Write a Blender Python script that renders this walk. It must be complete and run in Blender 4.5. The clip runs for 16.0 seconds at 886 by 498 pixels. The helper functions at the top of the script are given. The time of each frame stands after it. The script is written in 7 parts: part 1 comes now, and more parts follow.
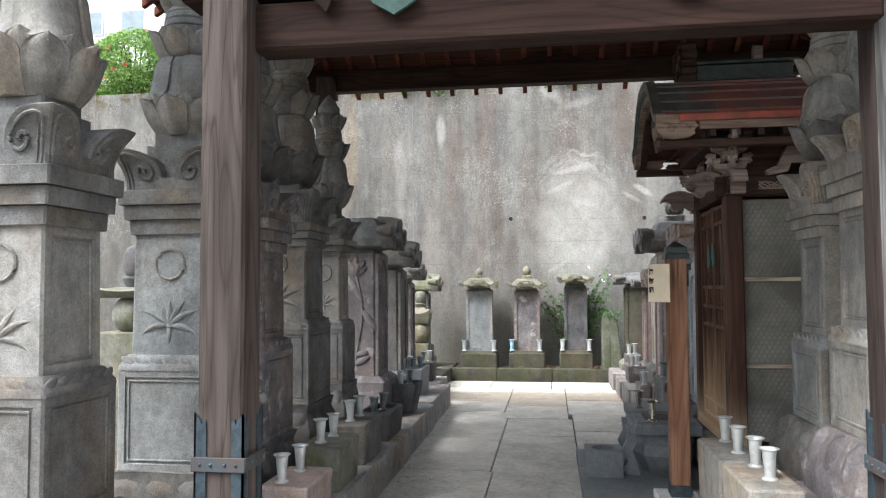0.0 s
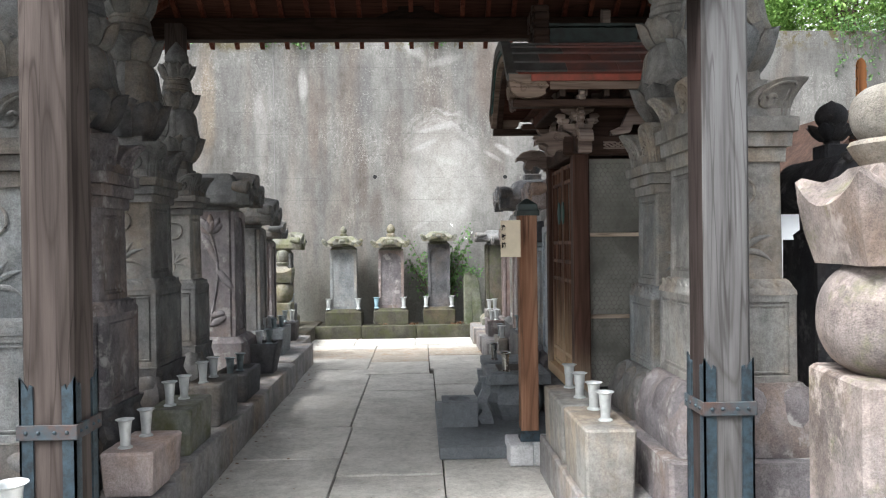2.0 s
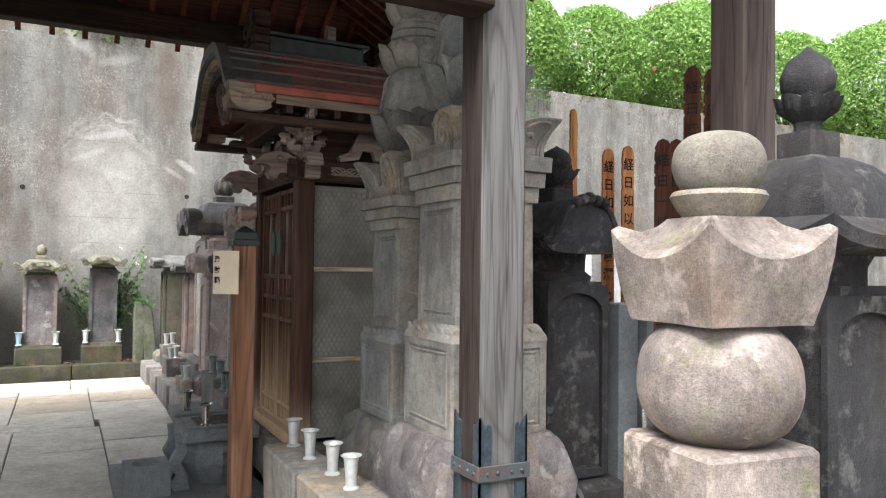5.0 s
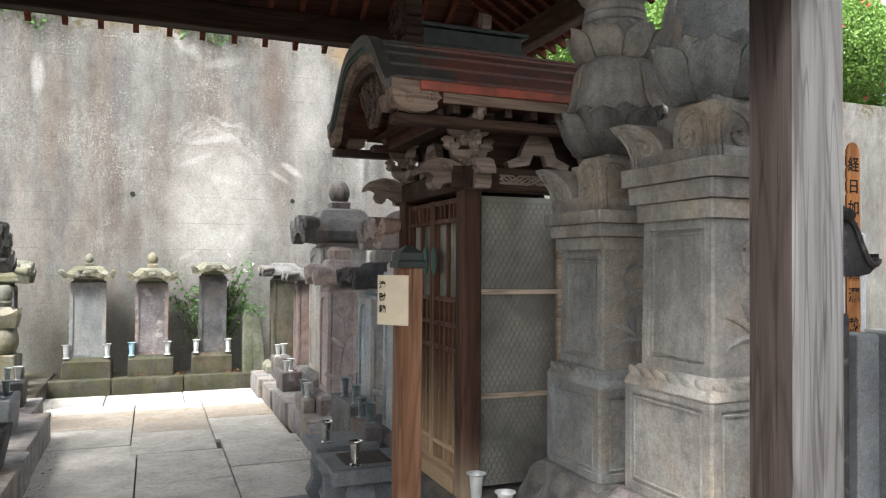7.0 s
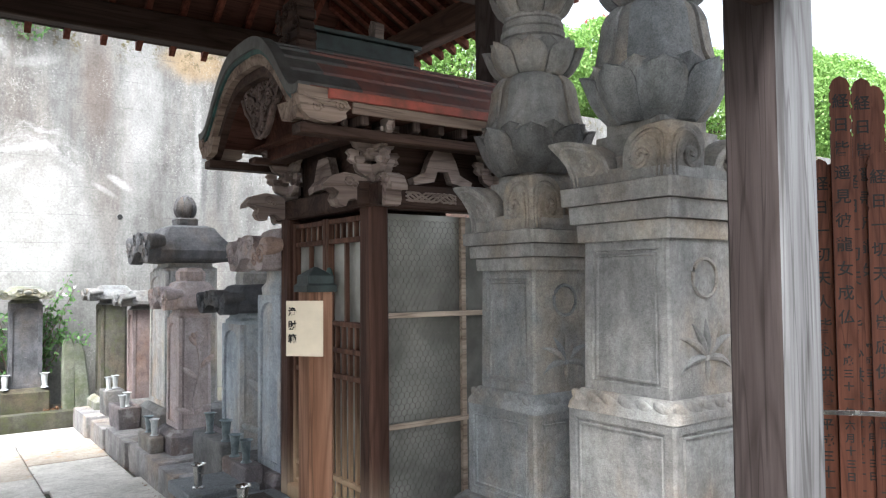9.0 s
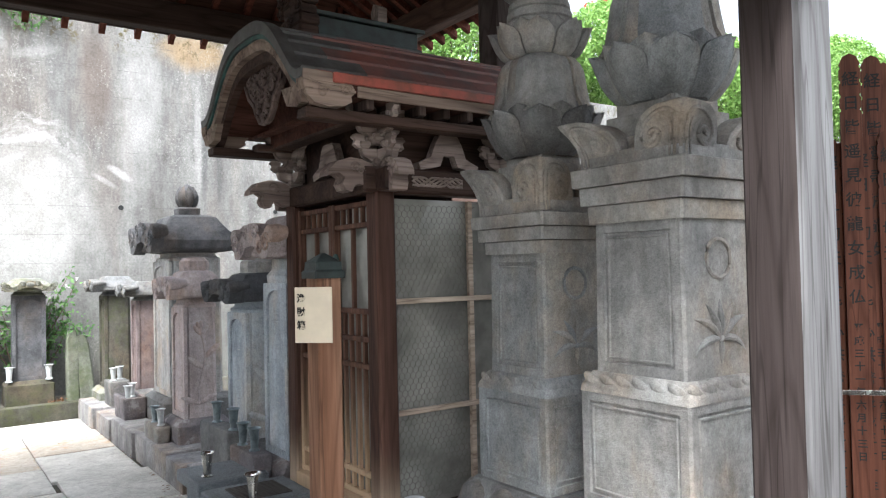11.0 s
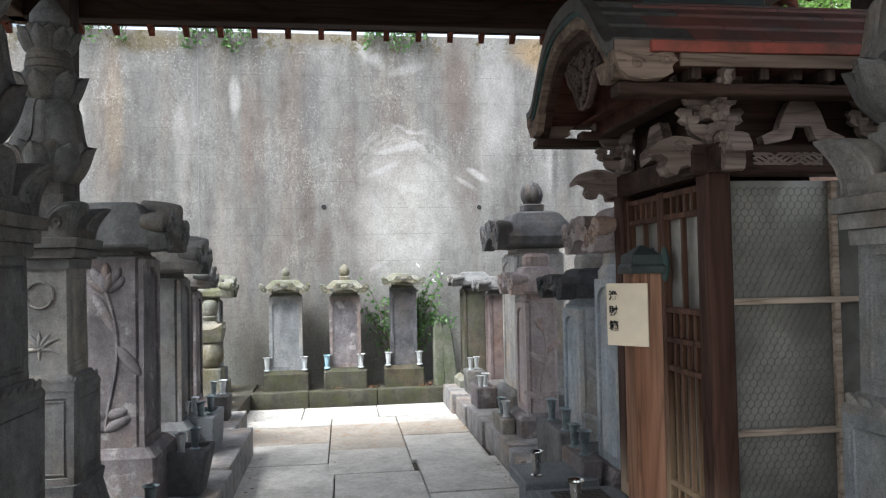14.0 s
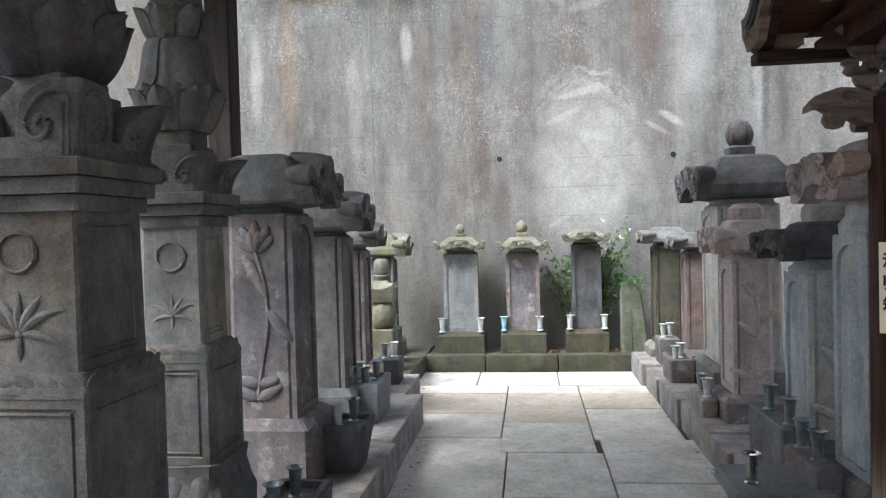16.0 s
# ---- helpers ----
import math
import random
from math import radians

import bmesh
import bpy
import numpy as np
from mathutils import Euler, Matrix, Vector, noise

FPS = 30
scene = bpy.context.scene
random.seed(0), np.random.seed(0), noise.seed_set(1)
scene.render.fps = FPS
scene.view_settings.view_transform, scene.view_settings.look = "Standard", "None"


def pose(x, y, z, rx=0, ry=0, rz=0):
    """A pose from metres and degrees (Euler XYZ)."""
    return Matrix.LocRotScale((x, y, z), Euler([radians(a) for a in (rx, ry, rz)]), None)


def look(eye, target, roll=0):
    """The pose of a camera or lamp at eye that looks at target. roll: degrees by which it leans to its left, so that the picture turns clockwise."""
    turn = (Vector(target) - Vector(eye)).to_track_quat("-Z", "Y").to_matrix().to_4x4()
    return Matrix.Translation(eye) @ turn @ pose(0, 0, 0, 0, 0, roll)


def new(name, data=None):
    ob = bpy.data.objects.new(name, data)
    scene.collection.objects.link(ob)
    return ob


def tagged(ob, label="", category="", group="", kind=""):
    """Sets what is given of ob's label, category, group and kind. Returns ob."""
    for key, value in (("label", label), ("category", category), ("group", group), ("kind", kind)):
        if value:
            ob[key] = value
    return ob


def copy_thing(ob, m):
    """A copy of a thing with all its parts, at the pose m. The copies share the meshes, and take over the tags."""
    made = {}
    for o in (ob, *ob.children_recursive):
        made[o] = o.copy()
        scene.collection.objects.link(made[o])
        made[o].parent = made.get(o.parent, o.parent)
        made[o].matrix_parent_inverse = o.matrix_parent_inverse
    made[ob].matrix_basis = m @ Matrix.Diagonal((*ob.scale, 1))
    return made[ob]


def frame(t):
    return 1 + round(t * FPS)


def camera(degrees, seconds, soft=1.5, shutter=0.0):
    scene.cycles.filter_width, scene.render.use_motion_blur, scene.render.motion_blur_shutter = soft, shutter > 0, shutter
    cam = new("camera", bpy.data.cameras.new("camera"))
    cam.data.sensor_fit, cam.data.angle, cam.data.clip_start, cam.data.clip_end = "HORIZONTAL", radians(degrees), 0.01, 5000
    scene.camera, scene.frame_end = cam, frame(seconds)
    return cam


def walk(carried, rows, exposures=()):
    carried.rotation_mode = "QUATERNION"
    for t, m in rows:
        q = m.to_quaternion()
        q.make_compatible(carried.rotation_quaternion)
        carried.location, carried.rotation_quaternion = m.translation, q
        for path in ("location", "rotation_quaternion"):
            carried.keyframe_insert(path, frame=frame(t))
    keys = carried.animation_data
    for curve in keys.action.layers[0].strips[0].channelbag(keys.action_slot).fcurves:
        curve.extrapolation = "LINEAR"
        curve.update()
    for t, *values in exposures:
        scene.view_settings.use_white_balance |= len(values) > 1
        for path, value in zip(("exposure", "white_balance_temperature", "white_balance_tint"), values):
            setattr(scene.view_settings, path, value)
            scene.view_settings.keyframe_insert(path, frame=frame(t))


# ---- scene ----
# ---- camera ----
cam = camera(61.7, 16.0, 1.15)
PATH = [
    (0, (0.361, 0.435, 1.495), (0.074, 2.412, 1.594), -0.3),
    (0.5, (0.367, 0.421, 1.474), (0.138, 2.407, 1.532), -0.0),
    (1, (0.38, 0.437, 1.484), (0.264, 2.433, 1.503), -0.2),
    (1.5, (0.394, 0.438, 1.477), (0.37, 2.438, 1.473), -0.3),
    (2, (0.444, 0.447, 1.477), (0.506, 2.446, 1.463), -0.7),
    (2.5, (0.484, 0.467, 1.473), (0.813, 2.44, 1.474), 0.0),
    (3, (0.403, 0.548, 1.502), (1.183, 2.387, 1.59), 0.0),
    (3.2, (0.356, 0.552, 1.535), (1.284, 2.321, 1.626), -0.8),
    (5.3, (0.181, 1.276, 1.541), (1.077, 3.063, 1.597), 1.2),
    (5.5, (0.134, 1.425, 1.559), (0.999, 3.227, 1.634), 1.0),
    (6, (0.02, 1.639, 1.701), (0.831, 3.465, 1.795), 0.6),
    (6.5, (-0.028, 1.739, 1.695), (0.626, 3.627, 1.769), 1.0),
    (7, (-0.044, 1.885, 1.681), (0.687, 3.746, 1.721), 0.4),
    (7.5, (-0.072, 2.036, 1.69), (0.774, 3.848, 1.725), -0.2),
    (8, (-0.204, 2.181, 1.694), (0.783, 3.918, 1.775), 0.5),
    (8.5, (-0.315, 2.279, 1.71), (0.802, 3.936, 1.797), -0.1),
    (9, (-0.343, 2.309, 1.711), (0.815, 3.937, 1.794), -0.5),
    (11.5, (-0.362, 2.365, 1.695), (0.795, 3.995, 1.742), -1.3),
    (12, (-0.338, 2.383, 1.695), (0.785, 4.038, 1.745), -1.5),
    (12.5, (-0.222, 2.413, 1.698), (0.705, 4.184, 1.765), -1.9),
    (13, (-0.11, 2.426, 1.707), (0.602, 4.293, 1.789), -2.2),
    (13.5, (-0.047, 2.453, 1.695), (0.444, 4.39, 1.784), -1.5),
    (14, (-0.041, 2.555, 1.682), (0.226, 4.536, 1.744), -1.1),
    (14.5, (-0.085, 2.766, 1.688), (0.077, 4.758, 1.745), -0.8),
    (15, (-0.077, 2.956, 1.669), (-0.033, 4.955, 1.706), -1.3),
    (15.5, (0.029, 3.174, 1.68), (-0.082, 5.171, 1.672), -1.6),
    (16, (0.068, 3.282, 1.68), (-0.165, 5.268, 1.636), -1.5),
]
EXPOSURE = [(0, 1.46, 6250, 8), (1.5, 1.54, 6250, 8), (3, 1.18, 6200, 8), (5.5, 1.55, 6500, 8), (7, 1.67, 6500, 8), (9, 2.05, 6050, 8), (12, 2.03, 6050, 8), (14, 1.40, 6050, 8), (16, 1.33, 5980, 8)]
walk(cam, [(t, look(eye, target, roll)) for t, eye, target, roll in PATH], EXPOSURE)

# ---- world and light ----
world = bpy.data.worlds.new("overcast_sky")
scene.world = world
world.use_nodes = True
wn, wl = world.node_tree.nodes, world.node_tree.links
wbg = wn["Background"]
sky = wn.new("ShaderNodeTexSky")
sky.sky_type = "NISHITA"
sky.sun_disc = False
sky.sun_elevation = radians(58)
sky.sun_rotation = radians(226)
sky.dust_density = 6.0
grey = wn.new("ShaderNodeHueSaturation")
grey.inputs["Saturation"].default_value = 0.30
grey.inputs["Value"].default_value = 1.15
wl.new(sky.outputs[0], grey.inputs["Color"])
wl.new(grey.outputs[0], wbg.inputs["Color"])
wbg.inputs["Strength"].default_value = 0.15
sun = new("sun", bpy.data.lights.new("sun", "SUN"))
sun.data.energy = 2.0
sun.data.angle = radians(28)
sun.data.color = (1.0, 0.99, 0.975)
sun.matrix_world = look((-6.2, -6.0, 12), (0.0, 0, 0))

# ---- materials ----
def nodes_of(name):
    m = bpy.data.materials.new(name)
    m.use_nodes = True
    nt = m.node_tree
    return m, nt, nt.nodes, nt.links, nt.nodes["Principled BSDF"]


def noise_tex(nt, scale, detail=4.0, rough=0.6, vec=None, stretch=None):
    n = nt.nodes.new("ShaderNodeTexNoise")
    n.inputs["Scale"].default_value = scale
    n.inputs["Detail"].default_value = detail
    n.inputs["Roughness"].default_value = rough
    if stretch is not None:
        mp = nt.nodes.new("ShaderNodeMapping")
        mp.inputs["Scale"].default_value = stretch
        nt.links.new(vec, mp.inputs["Vector"])
        nt.links.new(mp.outputs[0], n.inputs["Vector"])
    elif vec is not None:
        nt.links.new(vec, n.inputs["Vector"])
    return n.outputs["Fac"]


def ramp(nt, fac, stops):
    r = nt.nodes.new("ShaderNodeValToRGB")
    e = r.color_ramp.elements
    while len(e) < len(stops):
        e.new(0.5)
    for k, (p, c) in zip(e, stops):
        k.position, k.color = p, (*c, 1) if len(c) == 3 else c
    nt.links.new(fac, r.inputs[0])
    return r.outputs["Color"]


def mix(nt, fac, a, b, mode="MIX"):
    n = nt.nodes.new("ShaderNodeMix")
    n.data_type, n.blend_type = "RGBA", mode
    for sock, v in ((n.inputs[0], fac), (n.inputs[6], a), (n.inputs[7], b)):
        if isinstance(v, (int, float)):
            sock.default_value = v
        elif isinstance(v, tuple):
            sock.default_value = (*v, 1)
        else:
            nt.links.new(v, sock)
    return n.outputs[2]


def mul(nt, a, b):
    n = nt.nodes.new("ShaderNodeMath")
    n.operation = "MULTIPLY"
    for sock, v in zip(n.inputs, (a, b)):
        if isinstance(v, (int, float)):
            sock.default_value = v
        else:
            nt.links.new(v, sock)
    return n.outputs[0]


def bump(nt, bsdf, height, strength=0.4, dist=0.01):
    b = nt.nodes.new("ShaderNodeBump")
    b.inputs["Strength"].default_value = strength
    b.inputs["Distance"].default_value = dist
    nt.links.new(height, b.inputs["Height"])
    nt.links.new(b.outputs[0], bsdf.inputs["Normal"])


def coords(nt, rnd=True):
    """Object coordinates in metres, shifted by a random amount for each object."""
    tc = nt.nodes.new("ShaderNodeTexCoord")
    if not rnd:
        return tc.outputs["Object"]
    oi = nt.nodes.new("ShaderNodeObjectInfo")
    sh = nt.nodes.new("ShaderNodeVectorMath")
    sh.operation = "MULTIPLY_ADD"
    cmb = nt.nodes.new("ShaderNodeCombineXYZ")
    for k in range(3):
        nt.links.new(oi.outputs["Random"], cmb.inputs[k])
    sh.inputs[1].default_value = (37.0, 19.0, 53.0)
    nt.links.new(cmb.outputs[0], sh.inputs[0])
    nt.links.new(tc.outputs["Object"], sh.inputs[2])
    return sh.outputs[0]


def stone_mat(name, dark, light, moss=None, moss_amount=0.5, rough=0.9, grain=0.5, streak=0.35, pale=None):
    m, nt, nn, ll, p = nodes_of(name)
    v = coords(nt)
    big = noise_tex(nt, 3.2, 7, 0.72, v)
    col = ramp(nt, big, [(0.33, dark), (0.66, light)])
    run = noise_tex(nt, 5.0, 4, 0.6, v, (1.6, 1.6, 0.25))
    shade = ramp(nt, run, [(0.38, (0.5, 0.5, 0.52)), (0.62, (1, 1, 1))])
    col = mix(nt, streak, col, shade, "MULTIPLY")
    if rough > 0.87:
        warm = ramp(nt, noise_tex(nt, 2.1, 5, 0.65, v, (1.0, 1.0, 0.6)), [(0.40, (0.94, 0.98, 1.02)), (0.52, (1, 1, 1)), (0.66, (1.12, 0.98, 0.84))])
        col = mix(nt, 1.0, col, warm, "MULTIPLY")
        wash = ramp(nt, noise_tex(nt, 7.0, 6, 0.75, v, (1.0, 1.0, 0.35)), [(0.36, (0.5, 0.48, 0.47)), (0.48, (1, 1, 1)), (0.68, (1.18, 1.18, 1.16))])
        col = mix(nt, 0.32, col, wash, "MULTIPLY")
    fine = noise_tex(nt, 160, 3, 0.7, v)
    spk = ramp(nt, fine, [(0.36, (0.68, 0.68, 0.68)), (0.5, (1, 1, 1)), (0.64, (1.2, 1.2, 1.2))])
    col = mix(nt, min(1.0, grain * 1.3), col, spk, "MULTIPLY")
    sand = ramp(nt, noise_tex(nt, 75, 4, 0.75, v), [(0.38, (0.7, 0.7, 0.7)), (0.5, (1, 1, 1)), (0.62, (1.18, 1.18, 1.18))])
    col = mix(nt, 0.4, col, sand, "MULTIPLY")
    pits = noise_tex(nt, 38, 4, 0.7, v)
    mid = ramp(nt, noise_tex(nt, 22, 5, 0.75, v), [(0.38, (0.68, 0.67, 0.66)), (0.5, (1, 1, 1)), (0.64, (1.2, 1.2, 1.2))])
    col = mix(nt, 0.45, col, mid, "MULTIPLY")
    if pale is not None:
        pf = ramp(nt, noise_tex(nt, 6.5, 6, 0.7, v), [(0.56, (0, 0, 0)), (0.66, (1, 1, 1))])
        col = mix(nt, pf, col, pale)
    if moss is not None:
        mf = ramp(nt, noise_tex(nt, 5.0, 6, 0.72, v), [(1 - moss_amount - 0.1, (0, 0, 0)), (1 - moss_amount + 0.12, (1, 1, 1))])
        mossy = mix(nt, noise_tex(nt, 60, 3, 0.6, v), moss, tuple(c * 0.45 for c in moss))
        col = mix(nt, mul(nt, mf, 0.8), col, mossy)
    ll.new(col, p.inputs["Base Color"])
    p.inputs["Roughness"].default_value = rough
    p.inputs["Specular IOR Level"].default_value = 0.3 if rough > 0.7 else 0.5
    hgt = mix(nt, 0.5, pits, fine)
    bump(nt, p, hgt, 0.95, 0.009)
    return m


def wood_mat(name, dark, light, along="z", rough=0.75, worn=None, worn_z=None, rings=1.0):
    m, nt, nn, ll, p = nodes_of(name)
    v = coords(nt)
    s = {"z": (26, 26, 1.1), "y": (26, 1.1, 26), "x": (1.1, 26, 26)}[along]
    s2 = {"z": (5, 5, 0.35), "y": (5, 0.35, 5), "x": (0.35, 5, 5)}[along]
    fine = noise_tex(nt, 1.6, 5, 0.65, v, s)
    broad = noise_tex(nt, 1.3, 3, 0.55, v, s2)
    s3 = {"z": (4.2, 4.2, 0.55), "y": (4.2, 0.55, 4.2), "x": (0.55, 4.2, 4.2)}[along]
    field = noise_tex(nt, 1.0, 1.5, 0.4, v, s3)
    wv = nt.nodes.new("ShaderNodeMath")
    wv.operation = "PINGPONG"
    ll.new(mul(nt, field, 26.0 * rings), wv.inputs[0])
    wv.inputs[1].default_value = 1.0
    crack = ramp(nt, noise_tex(nt, 1.0, 2, 0.5, v, {"z": (11, 11, 0.5), "y": (11, 0.5, 11), "x": (0.5, 11, 11)}[along]), [(0.488, (1, 1, 1)), (0.497, (0.35, 0.33, 0.32)), (0.503, (0.35, 0.33, 0.32)), (0.512, (1, 1, 1))])
    col = ramp(nt, broad, [(0.3, dark), (0.72, light)])
    lines = ramp(nt, fine, [(0.32, (0.55, 0.53, 0.52)), (0.6, (1.08, 1.08, 1.08))])
    col = mix(nt, 0.7, col, lines, "MULTIPLY")
    rg = ramp(nt, wv.outputs[0], [(0.0, (0.55, 0.52, 0.5)), (0.35, (0.95, 0.95, 0.95)), (1.0, (1.1, 1.1, 1.1))])
    col = mix(nt, 0.65, col, rg, "MULTIPLY")
    col = mix(nt, 0.55, col, crack, "MULTIPLY")
    if worn is not None:
        geo = nt.nodes.new("ShaderNodeNewGeometry")
        sep = nt.nodes.new("ShaderNodeSeparateXYZ")
        ll.new(geo.outputs["Position"], sep.inputs[0])
        mr = nt.nodes.new("ShaderNodeMapRange")
        mr.inputs["From Min"].default_value, mr.inputs["From Max"].default_value = worn_z
        ll.new(sep.outputs["Z"], mr.inputs["Value"])
        ad = nt.nodes.new("ShaderNodeMath")
        ad.operation = "MULTIPLY_ADD"
        ad.use_clamp = True
        ll.new(fine, ad.inputs[0])
        ad.inputs[1].default_value = 1.2
        sub = nt.nodes.new("ShaderNodeMath")
        sub.operation = "SUBTRACT"
        ll.new(mr.outputs[0], sub.inputs[0])
        sub.inputs[1].default_value = 0.6
        ll.new(sub.outputs[0], ad.inputs[2])
        col = mix(nt, mul(nt, ad.outputs[0], mr.outputs[0]), col, worn)
    ll.new(col, p.inputs["Base Color"])
    p.inputs["Roughness"].default_value = rough
    p.inputs["Specular IOR Level"].default_value = 0.12
    bump(nt, p, fine, 0.5, 0.005)
    return m


def plain_mat(name, col, rough=0.6, metal=0.0, var=0.25, scale=14.0, col2=None, bumpy=0.15):
    m, nt, nn, ll, p = nodes_of(name)
    v = coords(nt)
    f = noise_tex(nt, scale, 5, 0.65, v)
    c2 = col2 or tuple(c * (1 - var) for c in col)
    c = ramp(nt, f, [(0.35, c2), (0.62, col)])
    ll.new(c, p.inputs["Base Color"])
    rr = nt.nodes.new("ShaderNodeMapRange")
    rr.inputs["To Min"].default_value, rr.inputs["To Max"].default_value = max(rough - 0.12, 0.05), min(rough + 0.15, 1)
    ll.new(noise_tex(nt, scale * 3, 3, 0.6, v), rr.inputs["Value"])
    ll.new(rr.outputs[0], p.inputs["Roughness"])
    p.inputs["Metallic"].default_value = metal
    if bumpy:
        bump(nt, p, noise_tex(nt, scale * 6, 3, 0.6, v), bumpy, 0.003)
    return m


def concrete_wall_mat():
    """Old cast concrete: form lines, vertical water runs, ochre seeps, a painted patch of reflected light, algae low
    down.
    """
    m, nt, nn, ll, p = nodes_of("stained_concrete")
    geo = nt.nodes.new("ShaderNodeNewGeometry")
    pos = geo.outputs["Position"]
    sep = nt.nodes.new("ShaderNodeSeparateXYZ")
    ll.new(pos, sep.inputs[0])
    X, Z = sep.outputs["X"], sep.outputs["Z"]

    def rng(sock, a, b, lo=0.0, hi=1.0, smooth=True):
        n = nt.nodes.new("ShaderNodeMapRange")
        n.interpolation_type = "SMOOTHSTEP" if smooth else "LINEAR"
        for k, val in zip(("From Min", "From Max", "To Min", "To Max"), (a, b, lo, hi)):
            n.inputs[k].default_value = val
        ll.new(sock, n.inputs["Value"])
        return n.outputs[0]

    def patch(x, z, rx, rz, turn=0.0, ragged=0.7, inner=0.35):
        """A ragged stain or painted patch of light on the wall: centre, half sizes, turn."""
        mp = nt.nodes.new("ShaderNodeMapping")
        mp.vector_type = "TEXTURE"
        mp.inputs["Location"].default_value = (x, 13.0, z)
        mp.inputs["Rotation"].default_value = (0, radians(turn), 0)
        mp.inputs["Scale"].default_value = (rx, 1.0, rz)
        ll.new(pos, mp.inputs["Vector"])
        ad = nt.nodes.new("ShaderNodeVectorMath")
        ad.operation = "MULTIPLY_ADD"
        ad.inputs[1].default_value = (ragged, 0.0, ragged)
        ll.new(warp, ad.inputs[0])
        ll.new(mp.outputs[0], ad.inputs[2])
        le = nt.nodes.new("ShaderNodeVectorMath")
        le.operation = "LENGTH"
        ll.new(ad.outputs[0], le.inputs[0])
        return rng(le.outputs["Value"], 1.0, inner), le.outputs["Value"]

    wn_ = nt.nodes.new("ShaderNodeTexNoise")
    wn_.inputs["Scale"].default_value = 4.0
    wn_.inputs["Detail"].default_value = 6
    wn_.inputs["Roughness"].default_value = 0.65
    ll.new(pos, wn_.inputs["Vector"])
    wc = nt.nodes.new("ShaderNodeVectorMath")
    wc.operation = "SUBTRACT"
    wc.inputs[1].default_value = (0.5, 0.5, 0.5)
    ll.new(wn_.outputs["Color"], wc.inputs[0])
    warp = wc.outputs[0]

    base = ramp(nt, noise_tex(nt, 1.1, 6, 0.6, pos), [(0.3, (0.105, 0.103, 0.098)), (0.7, (0.168, 0.164, 0.155))])
    runs = ramp(nt, noise_tex(nt, 2.3, 5, 0.6, pos, (1.0, 1.0, 0.10)), [(0.36, (0.62, 0.60, 0.58)), (0.5, (1, 1, 1)), (0.66, (1.28, 1.28, 1.28))])
    col = mix(nt, 0.8, base, runs, "MULTIPLY")
    brown = ramp(nt, noise_tex(nt, 1.9, 5, 0.62, pos, (1.0, 1.0, 0.16)), [(0.50, (0, 0, 0)), (0.66, (1, 1, 1))])
    col = mix(nt, mul(nt, brown, 0.5), col, (0.165, 0.135, 0.112))
    fines = ramp(nt, noise_tex(nt, 11, 6, 0.75, pos, (1.0, 1.0, 0.35)), [(0.38, (0.70, 0.69, 0.68)), (0.52, (1, 1, 1)), (0.66, (1.2, 1.2, 1.2))])
    col = mix(nt, 0.55, col, fines, "MULTIPLY")
    # brown and ochre seeps
    for x, z, rx, rz, c, amt in ((-0.50, 2.55, 0.13, 0.85, (0.085, 0.068, 0.055), 0.6), (-0.28, 2.0, 0.20, 0.55, (0.10, 0.082, 0.068), 0.5), (-1.32, 3.4, 0.13, 1.1, (0.125, 0.095, 0.075), 0.5), (0.05, 2.9, 0.3, 1.5, (0.12, 0.10, 0.085), 0.45), (1.62, 4.2, 0.28, 0.9, (0.115, 0.092, 0.078), 0.6), (1.75, 2.7, 0.25, 0.9, (0.13, 0.11, 0.095), 0.4),
                                (-3.07, 3.9, 0.17, 1.2, (0.20, 0.145, 0.09), 0.45), (-2.6, 4.9, 0.7, 0.2, (0.09, 0.07, 0.03), 0.7), (2.9, 4.85, 0.65, 0.35, (0.22, 0.15, 0.075), 0.75), (4.6, 4.3, 0.3, 1.0, (0.2, 0.15, 0.10), 0.5), (-0.3, 5.0, 1.0, 0.14, (0.13, 0.10, 0.05), 0.5), (-0.5, 4.1, 0.22, 0.8, (0.10, 0.10, 0.10), 0.5), (-5.2, 4.0, 0.3, 1.2, (0.12, 0.10, 0.08), 0.5), (3.03, 3.35, 0.07, 0.7, (0.06, 0.062, 0.062), 0.6), (3.25, 3.1, 0.06, 0.7, (0.07, 0.07, 0.07), 0.5)):
        col = mix(nt, mul(nt, patch(x, z, rx, rz)[0], amt), col, c)
    # patch of reflected light painted into the colour, brushed arcs along its upper edge
    reflection, far = patch(0.85, 2.50, 1.0, 1.48, 0.0, 0.32, 0.34)
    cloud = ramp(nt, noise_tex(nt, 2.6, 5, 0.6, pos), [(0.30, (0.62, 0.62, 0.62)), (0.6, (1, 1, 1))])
    col = mix(nt, mul(nt, mul(nt, reflection, cloud), 0.85), col, (0.33, 0.322, 0.305))
    turns = nt.nodes.new("ShaderNodeCombineXYZ")
    ll.new(mul(nt, far, 16.0), turns.inputs[0])
    ll.new(mul(nt, X, 1.2), turns.inputs[1])
    ll.new(mul(nt, Z, 0.8), turns.inputs[2])
    brushed = ramp(nt, noise_tex(nt, 1.0, 4, 0.6, turns.outputs[0]), [(0.44, (0, 0, 0)), (0.62, (1, 1, 1))])
    arc = mul(nt, mul(nt, rng(far, 0.50, 0.66), rng(far, 0.95, 0.82)), mul(nt, rng(Z, 3.0, 3.5), brushed))
    col = mix(nt, mul(nt, arc, 0.5), col, (0.40, 0.395, 0.38))
